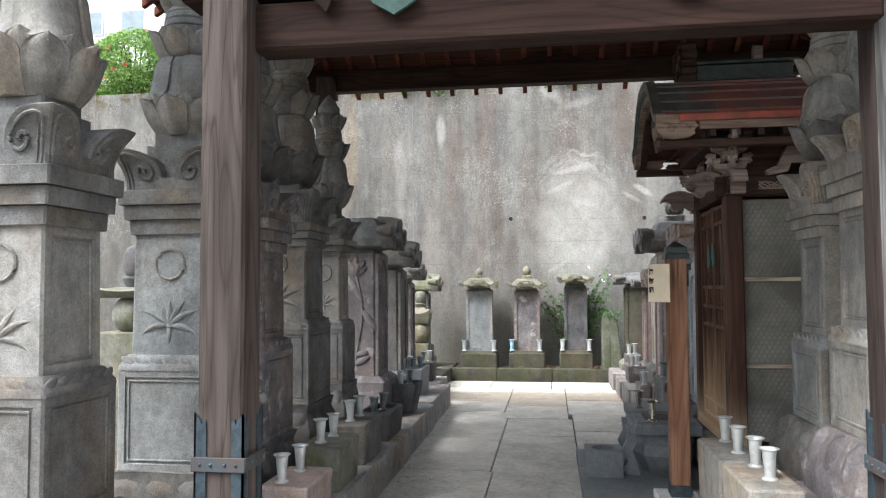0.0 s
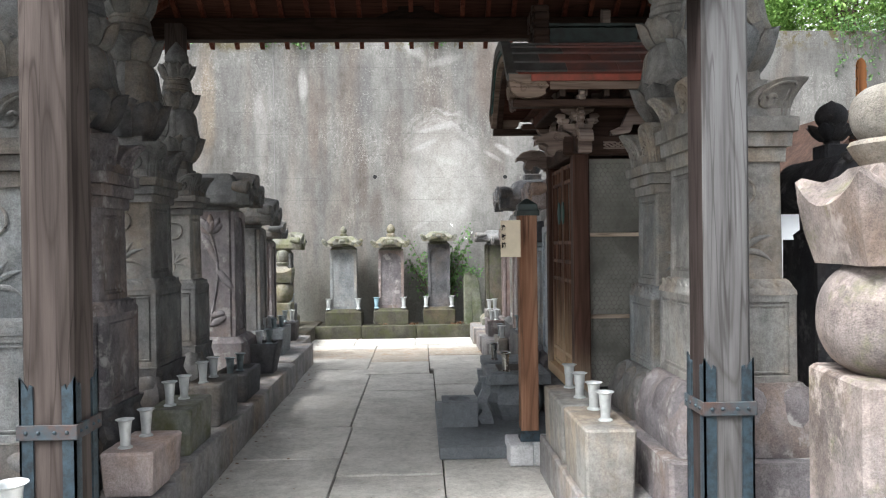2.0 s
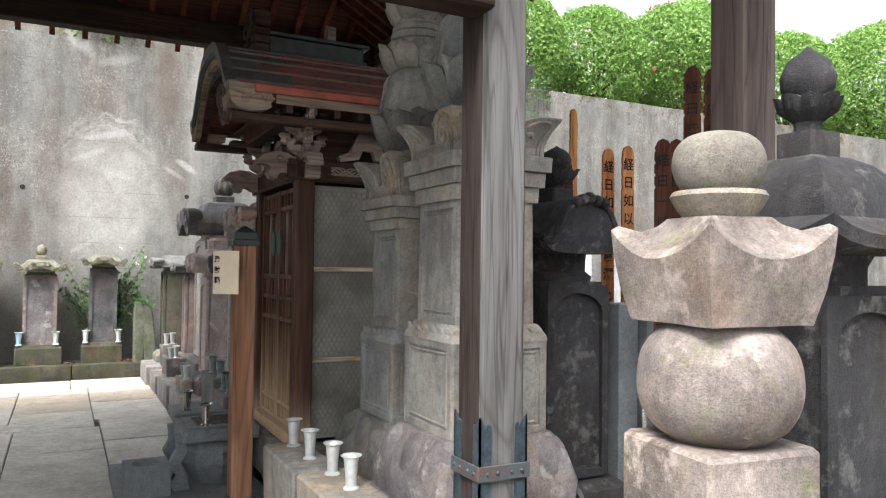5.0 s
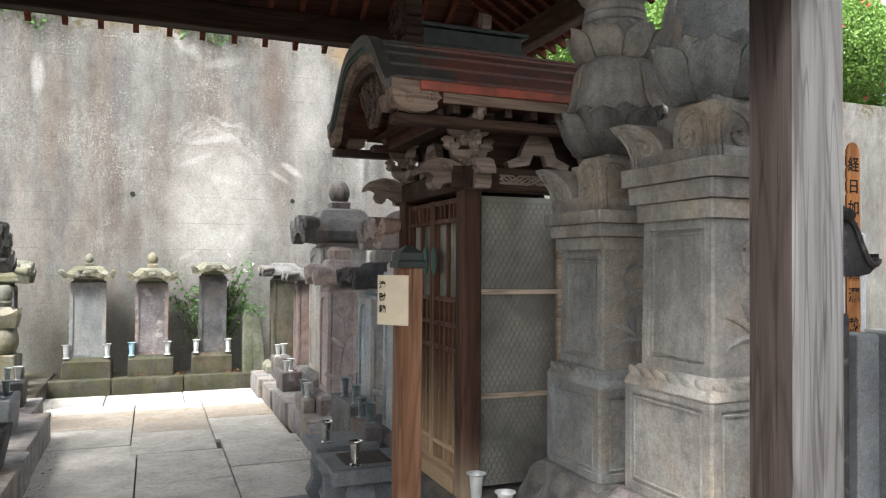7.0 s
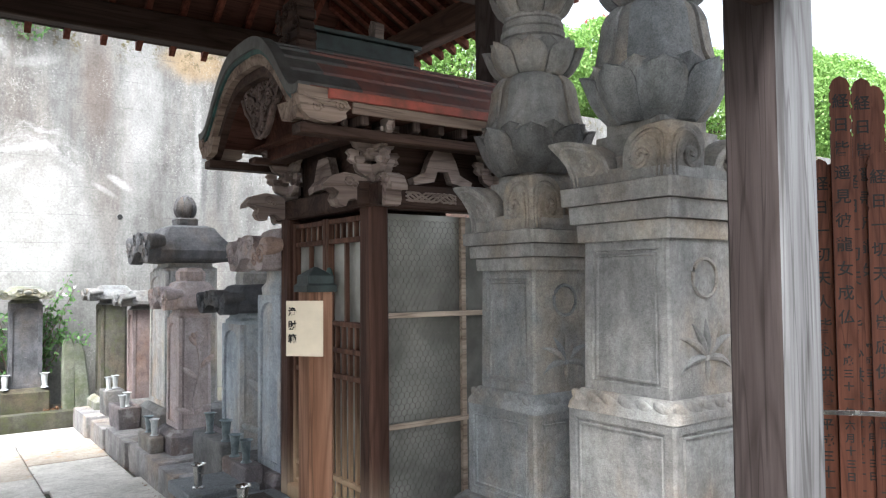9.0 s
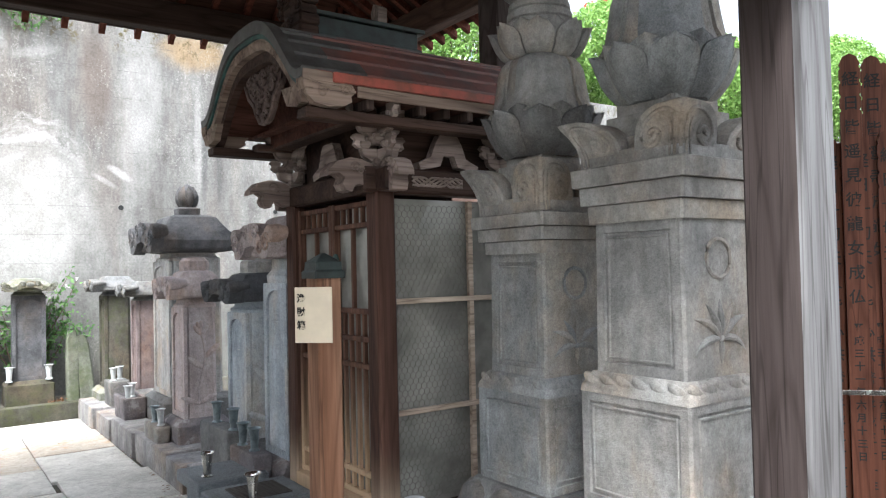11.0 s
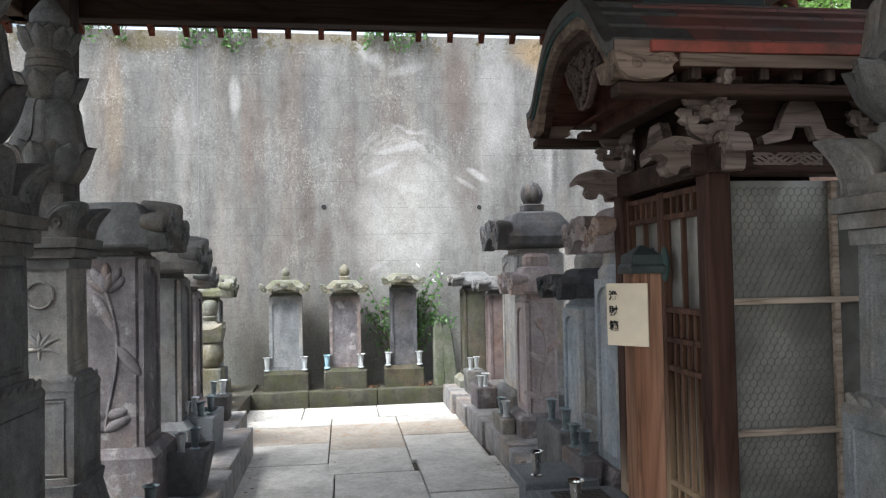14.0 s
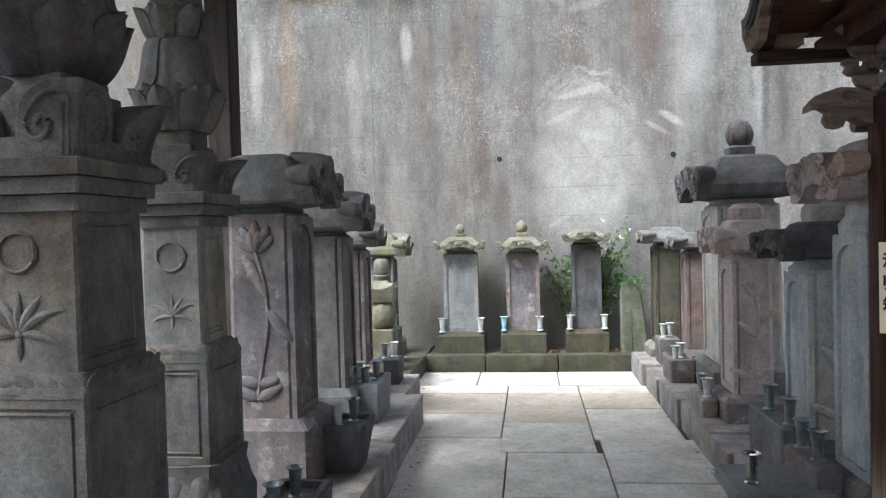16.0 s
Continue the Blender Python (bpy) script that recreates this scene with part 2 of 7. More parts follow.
    # strokes of that reflected light painted pale, among pale drips and strips
    for x, z, rx, rz, turn, amt in ((0.36, 4.78, 0.36, 0.14, 42, 0.7), (0.85, 4.56, 0.40, 0.10, -14, 0.4), (1.9, 3.06, 0.24, 0.07, 32, 0.9), (1.70, 2.95, 0.22, 0.05, 30, 0.5), (0.98, 2.86, 0.26, 0.07, 10, 1.0), (0.55, 3.15, 0.35, 0.06, -25, 0.7), (0.80, 3.45, 0.5, 0.07, -12, 0.8), (0.92, 2.02, 0.5, 0.22, 0, 0.6), (0.55, 1.85, 0.35, 0.05, -30, 0.6), (-1.49, 4.15, 0.10, 0.38, 0, 0.8), (2.2, 4.2, 0.42, 1.1, 0, 0.55), (2.1, 3.3, 0.35, 0.8, 0, 0.35), (-3.55, 3.8, 0.12, 0.9, 0, 0.6), (-2.2, 3.4, 0.16, 0.9, 0, 0.35), (2.95, 3.5, 0.08, 0.9, 0, 0.5), (-1.62, 2.3, 0.25, 0.9, 0, 0.3), (-6.3, 3.9, 0.3, 1.2, 0, 0.4), (5.5, 3.9, 0.5, 1.2, 0, 0.4)):
        col = mix(nt, mul(nt, patch(x, z, rx, rz, turn)[0], amt * 0.8), col, (0.34, 0.334, 0.32))
    # fine casting lines between the form boards, broken here and there
    pp_ = nt.nodes.new("ShaderNodeMath")
    pp_.operation = "PINGPONG"
    ll.new(Z, pp_.inputs[0])
    pp_.inputs[1].default_value = 0.186
    gap = ramp(nt, noise_tex(nt, 1.7, 4, 0.7, pos, (1.0, 1.0, 3.0)), [(0.46, (0, 0, 0)), (0.54, (1, 1, 1))])
    col = mix(nt, mul(nt, mul(nt, rng(pp_.outputs[0], 0.006, 0.001), gap), 0.45), col, (0.06, 0.058, 0.055))
    # pale speckle of lichen and exposed sand near the top
    lich = ramp(nt, noise_tex(nt, 26, 6, 0.8, pos), [(0.54, (0, 0, 0)), (0.60, (1, 1, 1))])
    lwhere = ramp(nt, noise_tex(nt, 1.6, 3, 0.6, pos), [(0.45, (0, 0, 0)), (0.62, (1, 1, 1))])
    col = mix(nt, mul(nt, mul(nt, lich, lwhere), rng(Z, 1.2, 4.9, 0.15, 0.6)), col, (0.36, 0.355, 0.335))
    # algae and damp
    damp = ramp(nt, noise_tex(nt, 1.9, 5, 0.65, pos), [(0.35, (0.25, 0.25, 0.25)), (0.65, (1, 1, 1))])
    col = mix(nt, mul(nt, damp, rng(Z, 1.7, 0.3, 0.0, 0.75)), col, (0.105, 0.105, 0.085))
    mossf = ramp(nt, noise_tex(nt, 5.2, 6, 0.75, pos), [(0.53, (0, 0, 0)), (0.60, (1, 1, 1))])
    col = mix(nt, mul(nt, mossf, rng(Z, 4.6, 5.0, 0.0, 0.95)), col, (0.075, 0.062, 0.022))
    blot = ramp(nt, noise_tex(nt, 7.5, 7, 0.78, pos, (1.0, 1.0, 0.6)), [(0.36, (0.68, 0.66, 0.64)), (0.5, (1, 1, 1)), (0.66, (1.25, 1.25, 1.25))])
    col = mix(nt, 0.5, col, blot, "MULTIPLY")
    crazed = ramp(nt, noise_tex(nt, 5.5, 5, 0.72, pos, (1.0, 1.0, 0.55)), [(0.485, (0, 0, 0)), (0.498, (1, 1, 1)), (0.502, (1, 1, 1)), (0.515, (0, 0, 0))])
    where = ramp(nt, noise_tex(nt, 1.1, 3, 0.6, pos), [(0.5, (0, 0, 0)), (0.62, (1, 1, 1))])
    col = mix(nt, mul(nt, mul(nt, crazed, where), 0.35), col, (0.45, 0.44, 0.42))
    spk = ramp(nt, noise_tex(nt, 34, 5, 0.8, pos), [(0.36, (0.66, 0.66, 0.66)), (0.5, (1, 1, 1)), (0.64, (1.3, 1.3, 1.3))])
    col = mix(nt, 0.65, col, spk, "MULTIPLY")
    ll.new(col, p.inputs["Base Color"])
    p.inputs["Roughness"].default_value = 0.92
    hg = mix(nt, 0.4, noise_tex(nt, 24, 5, 0.7, pos), noise_tex(nt, 120, 3, 0.6, pos))
    bump(nt, p, hg, 0.4, 0.008)
    return m


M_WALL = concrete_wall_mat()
M_GREY = stone_mat("grey_andesite", (0.088, 0.085, 0.081), (0.215, 0.208, 0.198))
M_GREYL = stone_mat("pale_andesite", (0.185, 0.174, 0.159), (0.35, 0.332, 0.305), streak=0.5, grain=0.3)
M_BLUE = stone_mat("blue_grey_andesite", (0.155, 0.158, 0.156), (0.30, 0.303, 0.295), streak=0.35)
M_DARK = stone_mat("dark_weathered_stone", (0.05, 0.05, 0.053), (0.14, 0.135, 0.135), streak=0.4)
M_PURPLE = stone_mat("purplish_andesite", (0.105, 0.094, 0.095), (0.235, 0.208, 0.208), pale=(0.30, 0.285, 0.275))
M_PALEBLUE = stone_mat("pale_blue_grey_stone", (0.32, 0.345, 0.362), (0.52, 0.55, 0.565), streak=0.4)
M_PALETUFF = stone_mat("pale_beige_tuff", (0.31, 0.295, 0.275), (0.52, 0.50, 0.465), streak=0.45)
M_PINK = stone_mat("pinkish_tuff", (0.30, 0.24, 0.222), (0.50, 0.42, 0.395), streak=0.3)
M_MOSSY = stone_mat("mossy_stone", (0.12, 0.12, 0.10), (0.26, 0.25, 0.21), moss=(0.125, 0.13, 0.05), moss_amount=0.46)
M_KERB = stone_mat("kerb_stone", (0.17, 0.158, 0.152), (0.36, 0.335, 0.32), moss=(0.10, 0.11, 0.035), moss_amount=0.33)
M_MOSSKERB = stone_mat("damp_mossy_kerb_stone", (0.035, 0.033, 0.025), (0.095, 0.088, 0.066), moss=(0.075, 0.082, 0.03), moss_amount=0.45)
M_GREENST = stone_mat("green_algae_stone", (0.07, 0.073, 0.056), (0.18, 0.182, 0.138), moss=(0.085, 0.105, 0.045), moss_amount=0.46)
M_MOSSDARK = stone_mat("dark_stone_with_moss", (0.04, 0.036, 0.028), (0.105, 0.095, 0.075), moss=(0.075, 0.09, 0.025), moss_amount=0.42)
M_REDST = stone_mat("dull_red_tuff", (0.15, 0.11, 0.10), (0.27, 0.21, 0.195), streak=0.4)
M_GORI = stone_mat("pink_granite_lichen", (0.105, 0.088, 0.080), (0.35, 0.292, 0.265), moss=(0.19, 0.22, 0.065), moss_amount=0.34, streak=0.5, pale=(0.38, 0.325, 0.295))
M_SLAB = stone_mat("paving_stone", (0.38, 0.365, 0.33), (0.60, 0.58, 0.535), rough=0.85, streak=0.0, grain=0.4)
M_SLABRUST = stone_mat("rust_stained_paving", (0.38, 0.33, 0.27), (0.52, 0.47, 0.40), rough=0.85, streak=0.0, grain=0.4, pale=(0.42, 0.29, 0.19))
M_SOIL = stone_mat("dark_joint_soil", (0.05, 0.045, 0.035), (0.11, 0.10, 0.08), moss=(0.07, 0.08, 0.03), moss_amount=0.4)
M_GRANITE = stone_mat("dark_granite", (0.12, 0.132, 0.145), (0.20, 0.218, 0.23), rough=0.6, streak=0.1, grain=0.8)
M_BLACKST = stone_mat("black_polished_granite", (0.012, 0.014, 0.016), (0.03, 0.033, 0.036), rough=0.3, streak=0.0)
M_WHITEST = stone_mat("white_granite", (0.55, 0.55, 0.56), (0.72, 0.72, 0.72), rough=0.6, streak=0.1)
M_POST = wood_mat("weathered_post_wood", (0.050, 0.040, 0.036), (0.118, 0.097, 0.088), "z", 0.8)
M_POSTPALE = wood_mat("pale_grey_post_wood", (0.078, 0.075, 0.075), (0.168, 0.166, 0.168), "z", 0.8)
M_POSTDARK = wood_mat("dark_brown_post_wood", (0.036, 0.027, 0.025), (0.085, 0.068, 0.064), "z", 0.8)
M_POSTNEAR = wood_mat("pale_cracked_post_wood", (0.19, 0.17, 0.165), (0.36, 0.335, 0.33), "z", 0.8)
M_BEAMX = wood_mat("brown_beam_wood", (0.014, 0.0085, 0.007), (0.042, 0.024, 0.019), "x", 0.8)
M_BEAMY = wood_mat("brown_side_beam_wood", (0.05, 0.028, 0.021), (0.13, 0.08, 0.06), "y", 0.7)
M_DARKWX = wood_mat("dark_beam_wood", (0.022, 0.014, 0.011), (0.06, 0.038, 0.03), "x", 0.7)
M_RAFTER = wood_mat("red_brown_rafter_wood", (0.10, 0.03, 0.02), (0.20, 0.07, 0.045), "y", 0.7)
M_BOARD = wood_mat("dark_ceiling_board", (0.05, 0.022, 0.016), (0.11, 0.05, 0.036), "x", 0.8)
M_SHRINE = wood_mat("shrine_wood", (0.035, 0.019, 0.015), (0.10, 0.052, 0.038), "z", 0.65, (0.38, 0.29, 0.21), (0.85, 0.45))
M_SHRINEX = wood_mat("shrine_beam_wood", (0.026, 0.016, 0.013), (0.075, 0.045, 0.034), "x", 0.65)
M_CARVED = wood_mat("carved_grey_wood", (0.09, 0.066, 0.056), (0.29, 0.24, 0.21), "x", 0.8)
M_TAIL = wood_mat("pale_weathered_eave_wood", (0.12, 0.085, 0.066), (0.31, 0.235, 0.185), "x", 0.8)
# pale bracket wood, its colour lightened further to offset the shade under the eave
M_BRACKET = wood_mat("lightened_bracket_wood", (0.13, 0.093, 0.080), (0.37, 0.305, 0.265), "x", 0.8)
M_PENDANT = wood_mat("brown_carving_wood", (0.05, 0.034, 0.028), (0.15, 0.11, 0.095), "z", 0.75)
M_RIDGE = plain_mat("green_black_copper", (0.035, 0.05, 0.047), 0.5, 0.2, 0.5, 9, (0.02, 0.022, 0.02), 0.3)
M_LATTICE = wood_mat("lattice_wood", (0.065, 0.033, 0.024), (0.17, 0.09, 0.06), "z", 0.65, (0.46, 0.33, 0.21), (1.3, 0.6))
M_NEWPOST = wood_mat("new_cedar_post", (0.20, 0.10, 0.06), (0.36, 0.21, 0.14), "z", 0.65)
M_BATTEN = wood_mat("pale_batten_wood", (0.33, 0.26, 0.20), (0.52, 0.43, 0.34), "x", 0.75)
M_SOTOBA = wood_mat("orange_cedar_board", (0.42, 0.16, 0.05), (0.62, 0.28, 0.11), "z", 0.6)
M_SOTOBAD = wood_mat("dark_red_cedar_board", (0.055, 0.021, 0.013), (0.115, 0.045, 0.027), "z", 0.6)
M_IRON = plain_mat("blue_painted_iron", (0.035, 0.058, 0.075), 0.5, 0.1, 0.5, 30, (0.016, 0.022, 0.027), 0.4)
M_RUST = plain_mat("rusty_iron_strap", (0.04, 0.058, 0.07), 0.65, 0.0, 0.6, 11, (0.075, 0.04, 0.03), 0.4)
M_COPPER = plain_mat("green_copper", (0.032, 0.088, 0.076), 0.6, 0.2, 0.5, 12, (0.02, 0.036, 0.033), 0.3)
M_COPDARK = plain_mat("dark_copper_cap", (0.088, 0.088, 0.080), 0.55, 0.2, 0.5, 8, (0.05, 0.043, 0.038), 0.3)
M_REDROOF = plain_mat("red_copper_sheet", (0.17, 0.062, 0.046), 0.55, 0.1, 0.5, 4.0, (0.075, 0.055, 0.05), 0.25)
M_REDEDGE = plain_mat("red_painted_eave", (0.34, 0.07, 0.045), 0.6, 0.0, 0.5, 7.0, (0.13, 0.05, 0.03), 0.2)
M_VASE = plain_mat("pale_metal_vase", (0.58, 0.60, 0.60), 0.42, 0.35, 0.25, 16, (0.42, 0.44, 0.44), 0.05)
M_VASEB = plain_mat("blue_grey_metal_vase", (0.27, 0.32, 0.335), 0.36, 0.75, 0.3, 16, (0.14, 0.17, 0.18), 0.05)
M_VASEC = plain_mat("sky_blue_metal_vase", (0.33, 0.50, 0.60), 0.4, 0.3, 0.3, 16, (0.25, 0.40, 0.48), 0.05)
M_STEEL = plain_mat("stainless_steel", (0.62, 0.61, 0.58), 0.22, 1.0, 0.1, 8, None, 0.0)
M_PAPER = plain_mat("cream_paper", (0.66, 0.57, 0.43), 0.8, 0.0, 0.12, 6, None, 0.05)
M_INK = plain_mat("black_ink", (0.010, 0.009, 0.008), 0.95, 0.0, 0.1, 10, None, 0.0)
M_HOLE = plain_mat("weep_hole_shade", (0.01, 0.01, 0.01), 0.9, 0.0, 0.1, 10, None, 0.0)
M_PIPE = plain_mat("weep_pipe_grey", (0.16, 0.16, 0.155), 0.6, 0.0, 0.2, 30)
M_TILE = plain_mat("dark_grey_roof_tile", (0.10, 0.105, 0.11), 0.45, 0.0, 0.4, 9)
M_BUILD = plain_mat("pale_building_wall", (0.72, 0.74, 0.75), 0.8, 0.0, 0.1, 2)
M_PANE = plain_mat("building_window", (0.25, 0.31, 0.35), 0.15, 0.0, 0.2, 2, None, 0.0)
M_MESHWIRE = plain_mat("galvanised_wire", (0.16, 0.15, 0.13), 0.5, 0.5, 0.3, 30, None, 0.0)
M_DRY = plain_mat("dry_brown_leaf", (0.20, 0.10, 0.05), 0.8, 0.0, 0.5, 30)


def leaf_mat(name, dark, light):
    m, nt, nn, ll, p = nodes_of(name)
    geo = nt.nodes.new("ShaderNodeNewGeometry")
    c = ramp(nt, geo.outputs["Random Per Island"], [(0.0, dark), (1.0, light)])
    ll.new(c, p.inputs["Base Color"])
    p.inputs["Roughness"].default_value = 0.55
    p.inputs["Transmission Weight"].default_value = 0.0
    tr = nn.new("ShaderNodeBsdfTranslucent")
    ll.new(c, tr.inputs["Color"])
    mx = nn.new("ShaderNodeMixShader")
    mx.inputs[0].default_value = 0.35
    ll.new(p.outputs[0], mx.inputs[1])
    ll.new(tr.outputs[0], mx.inputs[2])
    ll.new(mx.outputs[0], nn["Material Output"].inputs["Surface"])
    return m


M_LEAF = leaf_mat("hedge_leaf", (0.10, 0.22, 0.035), (0.30, 0.47, 0.13))
M_IVY = leaf_mat("ivy_leaf", (0.04, 0.11, 0.025), (0.14, 0.26, 0.08))
M_FLOWER = leaf_mat("red_flower", (0.45, 0.05, 0.05), (0.7, 0.2, 0.15))
M_WHITEFL = leaf_mat("white_flower", (0.7, 0.7, 0.66), (0.8, 0.8, 0.78))
M_TWIG = plain_mat("twig_bark", (0.10, 0.07, 0.05), 0.85)


def glass_mat():
    m, nt, nn, ll, p = nodes_of("pale_mottled_glass")
    p.inputs["Base Color"].default_value = (0.34, 0.35, 0.31, 1)
    p.inputs["Roughness"].default_value = 0.10
    p.inputs["Specular IOR Level"].default_value = 0.8
    v = coords(nt)
    # mottled pale base colour carries part of what the pane reflects
    c = ramp(nt, noise_tex(nt, 2.2, 5, 0.6, v), [(0.35, (0.15, 0.147, 0.130)), (0.65, (0.34, 0.333, 0.30))])
    ll.new(c, p.inputs["Base Color"])
    return m


M_GLASS = glass_mat()

# ---- mesh tools ----
def part(name, bm, mat, parent=None, label="", smooth=False, loc=None):
    me = bpy.data.meshes.new(name)
    bmesh.ops.recalc_face_normals(bm, faces=bm.faces)
    bm.to_mesh(me)
    bm.free()
    me.materials.append(mat)
    if smooth:
        me.shade_smooth()
        me.set_sharp_from_angle(angle=radians(38))
    ob = new(name, me)
    if parent is not None:
        ob.parent = parent
    if loc is not None:
        ob.location = loc
    if label:
        ob["label"] = label
    return ob


def thing(name, m, label, category, group="", kind=""):
    ob = new(name)
    ob.empty_display_size = 0.1
    ob.matrix_basis = m
    return tagged(ob, label, category, group, kind)


def solid(name, bm, mat, label, category, group="", kind="", smooth=False, loc=None):
    return tagged(part(name, bm, mat, None, "", smooth, loc), label, category, group, kind)


def bx(bm, x0, x1, y0, y1, z0, z1, bev=0.006, seg=1):
    r = bmesh.ops.create_cube(bm, size=1.0, matrix=Matrix.LocRotScale(((x0 + x1) / 2, (y0 + y1) / 2, (z0 + z1) / 2), None, (abs(x1 - x0), abs(y1 - y0), abs(z1 - z0))))
    if bev > 0:
        es = list({e for v in r["verts"] for e in v.link_edges})
        bmesh.ops.bevel(bm, geom=es, offset=bev, segments=seg, affect="EDGES", profile=0.6)
    return bm


def box(x0, x1, y0, y1, z0, z1, bev=0.006, seg=1):
    return bx(bmesh.new(), x0, x1, y0, y1, z0, z1, bev, seg)


def rings_to(bm, rings, cap=True):
    for a, b in zip(rings, rings[1:]):
        n = len(a)
        for k in range(n):
            bm.faces.new((a[k], a[(k + 1) % n], b[(k + 1) % n], b[k]))
    if cap:
        bm.faces.new(rings[0][::-1])
        bm.faces.new(rings[-1])


def sqloft(bm, prof, c=0.012, cx=0.0, cy=0.0):
    """Stacked rectangles with chamfered corners: rows of half width, half depth, height."""
    rings = []
    for hx, hy, z in prof:
        k = min(c, hx * 0.4, hy * 0.4)
        pts = [(hx, -hy + k), (hx, hy - k), (hx - k, hy), (-hx + k, hy), (-hx, hy - k), (-hx, -hy + k), (-hx + k, -hy), (hx - k, -hy)]
        rings.append([bm.verts.new((cx + x, cy + y, z)) for x, y in pts])
    rings_to(bm, rings)
    return bm


def lathe(bm, prof, n=28, k=0, cx=0.0, cy=0.0):
    """Turned shape: rows of radius, height and, for k petals, petal depth and petal lift."""
    rings = []
    for row in prof:
        r, z = row[:2]
        amp = row[2] if len(row) > 2 else 0.0
        lift = row[3] if len(row) > 3 else 0.0
        ring = []
        for i in range(n):
            a = 2 * math.pi * i / n
            w = abs(math.cos(a * k / 2)) ** 0.55 if k else 0.0
            ring.append(bm.verts.new((cx + (r + amp * (w - 1)) * math.cos(a), cy + (r + amp * (w - 1)) * math.sin(a), z + lift * (w - 1))))
        rings.append(ring)
    rings_to(bm, rings)
    return bm


def prism(bm, poly, axis, a, b):
    """A flat outline (two coordinates, in axis order without the given axis) drawn out from a to b."""
    def at(u, v, w):
        return {"x": (w, u, v), "y": (u, w, v), "z": (u, v, w)}[axis]
    r0 = [bm.verts.new(at(u, v, a)) for u, v in poly]
    r1 = [bm.verts.new(at(u, v, b)) for u, v in poly]
    rings_to(bm, [r0, r1])
    return bm


def tube(bm, pts, r, n=6):
    rings = []
    for i, p in enumerate(pts):
        p = Vector(p)
        d = (Vector(pts[min(i + 1, len(pts) - 1)]) - Vector(pts[max(i - 1, 0)])).normalized()
        u = d.orthogonal().normalized() if abs(d.z) > 0.95 else d.cross(Vector((0, 0, 1))).normalized()
        w = d.cross(u)
        rr = r[i] if isinstance(r, (list, tuple)) else r
        rings.append([bm.verts.new(p + rr * (math.cos(2 * math.pi * k / n) * u + math.sin(2 * math.pi * k / n) * w)) for k in range(n)])
    rings_to(bm, rings)
    return bm


def blob(bm, c, s, rot=None, seg=10, rng=6):
    m = Matrix.LocRotScale(c, rot, s)
    bmesh.ops.create_uvsphere(bm, u_segments=seg, v_segments=rng, radius=1.0, matrix=m)
    return bm


def roughen(bm, amp, scale=6.0, seed=0.0):
    for v in bm.verts:
        v.co += amp * noise.noise_vector(v.co * scale + Vector((seed, seed * 1.7, -seed)))
    return bm


def rough_block(x0, x1, y0, y1, z0, z1, amp=0.012, cuts=4, bev=0.02, seed=0.0, scale=5.0):
    bm = box(x0, x1, y0, y1, z0, z1, bev, 2)
    bmesh.ops.subdivide_edges(bm, edges=[e for e in bm.edges if e.calc_length() > 0.09], cuts=cuts, use_grid_fill=True)
    return roughen(bm, amp, scale, seed)


def panel(bm, normal, z0, z1, margin=0.035, depth=0.008, double=True):
    """A sunk frame in the upright face that looks along the normal between two heights."""
    n = Vector(normal)
    best = [f for f in bm.faces if f.normal.dot(n) > 0.97 and z0 - 0.02 < f.calc_center_median().z < z1 + 0.02]
    if not best:
        return
    f = max(best, key=lambda q: q.calc_area())
    bmesh.ops.inset_region(bm, faces=[f], thickness=margin, depth=0.0)
    bmesh.ops.inset_region(bm, faces=[f], thickness=0.004, depth=-depth)
    if double:
        bmesh.ops.inset_region(bm, faces=[f], thickness=0.014, depth=0.0)
        bmesh.ops.inset_region(bm, faces=[f], thickness=0.004, depth=depth * 0.8)
        bmesh.ops.inset_region(bm, faces=[f], thickness=0.008, depth=0.0)
        bmesh.ops.inset_region(bm, faces=[f], thickness=0.004, depth=-depth * 0.8)


# ---- setting ----
WALL_Y, WALL_TOP = 13.0, 5.06
solid("ground", box(-300, 300, -300, 300, -0.6, -0.03, 0), M_SOIL, "dark earth ground under the paved passage", "ground", kind="structure")

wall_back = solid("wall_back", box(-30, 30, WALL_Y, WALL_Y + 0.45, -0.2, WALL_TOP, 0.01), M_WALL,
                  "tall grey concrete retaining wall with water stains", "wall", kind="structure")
# raised bank behind the wall
solid("bank", box(-60, 60, WALL_Y + 0.45, 60, -0.2, WALL_TOP - 0.12, 0), M_SOIL, "earth bank held up behind the concrete wall", "ground", kind="structure")
# upright joints of the wall
bm = bmesh.new()
for jx in (-7.98, -1.98, 4.02, 10.02):
    bx(bm, jx - 0.007, jx + 0.007, WALL_Y - 0.004, WALL_Y + 0.01, 0.0, WALL_TOP - 0.02, 0)
part("expansion_joint", bm, plain_mat("joint_filler", (0.20, 0.195, 0.19), 0.9), wall_back, "narrow upright joint filled with dark mortar")
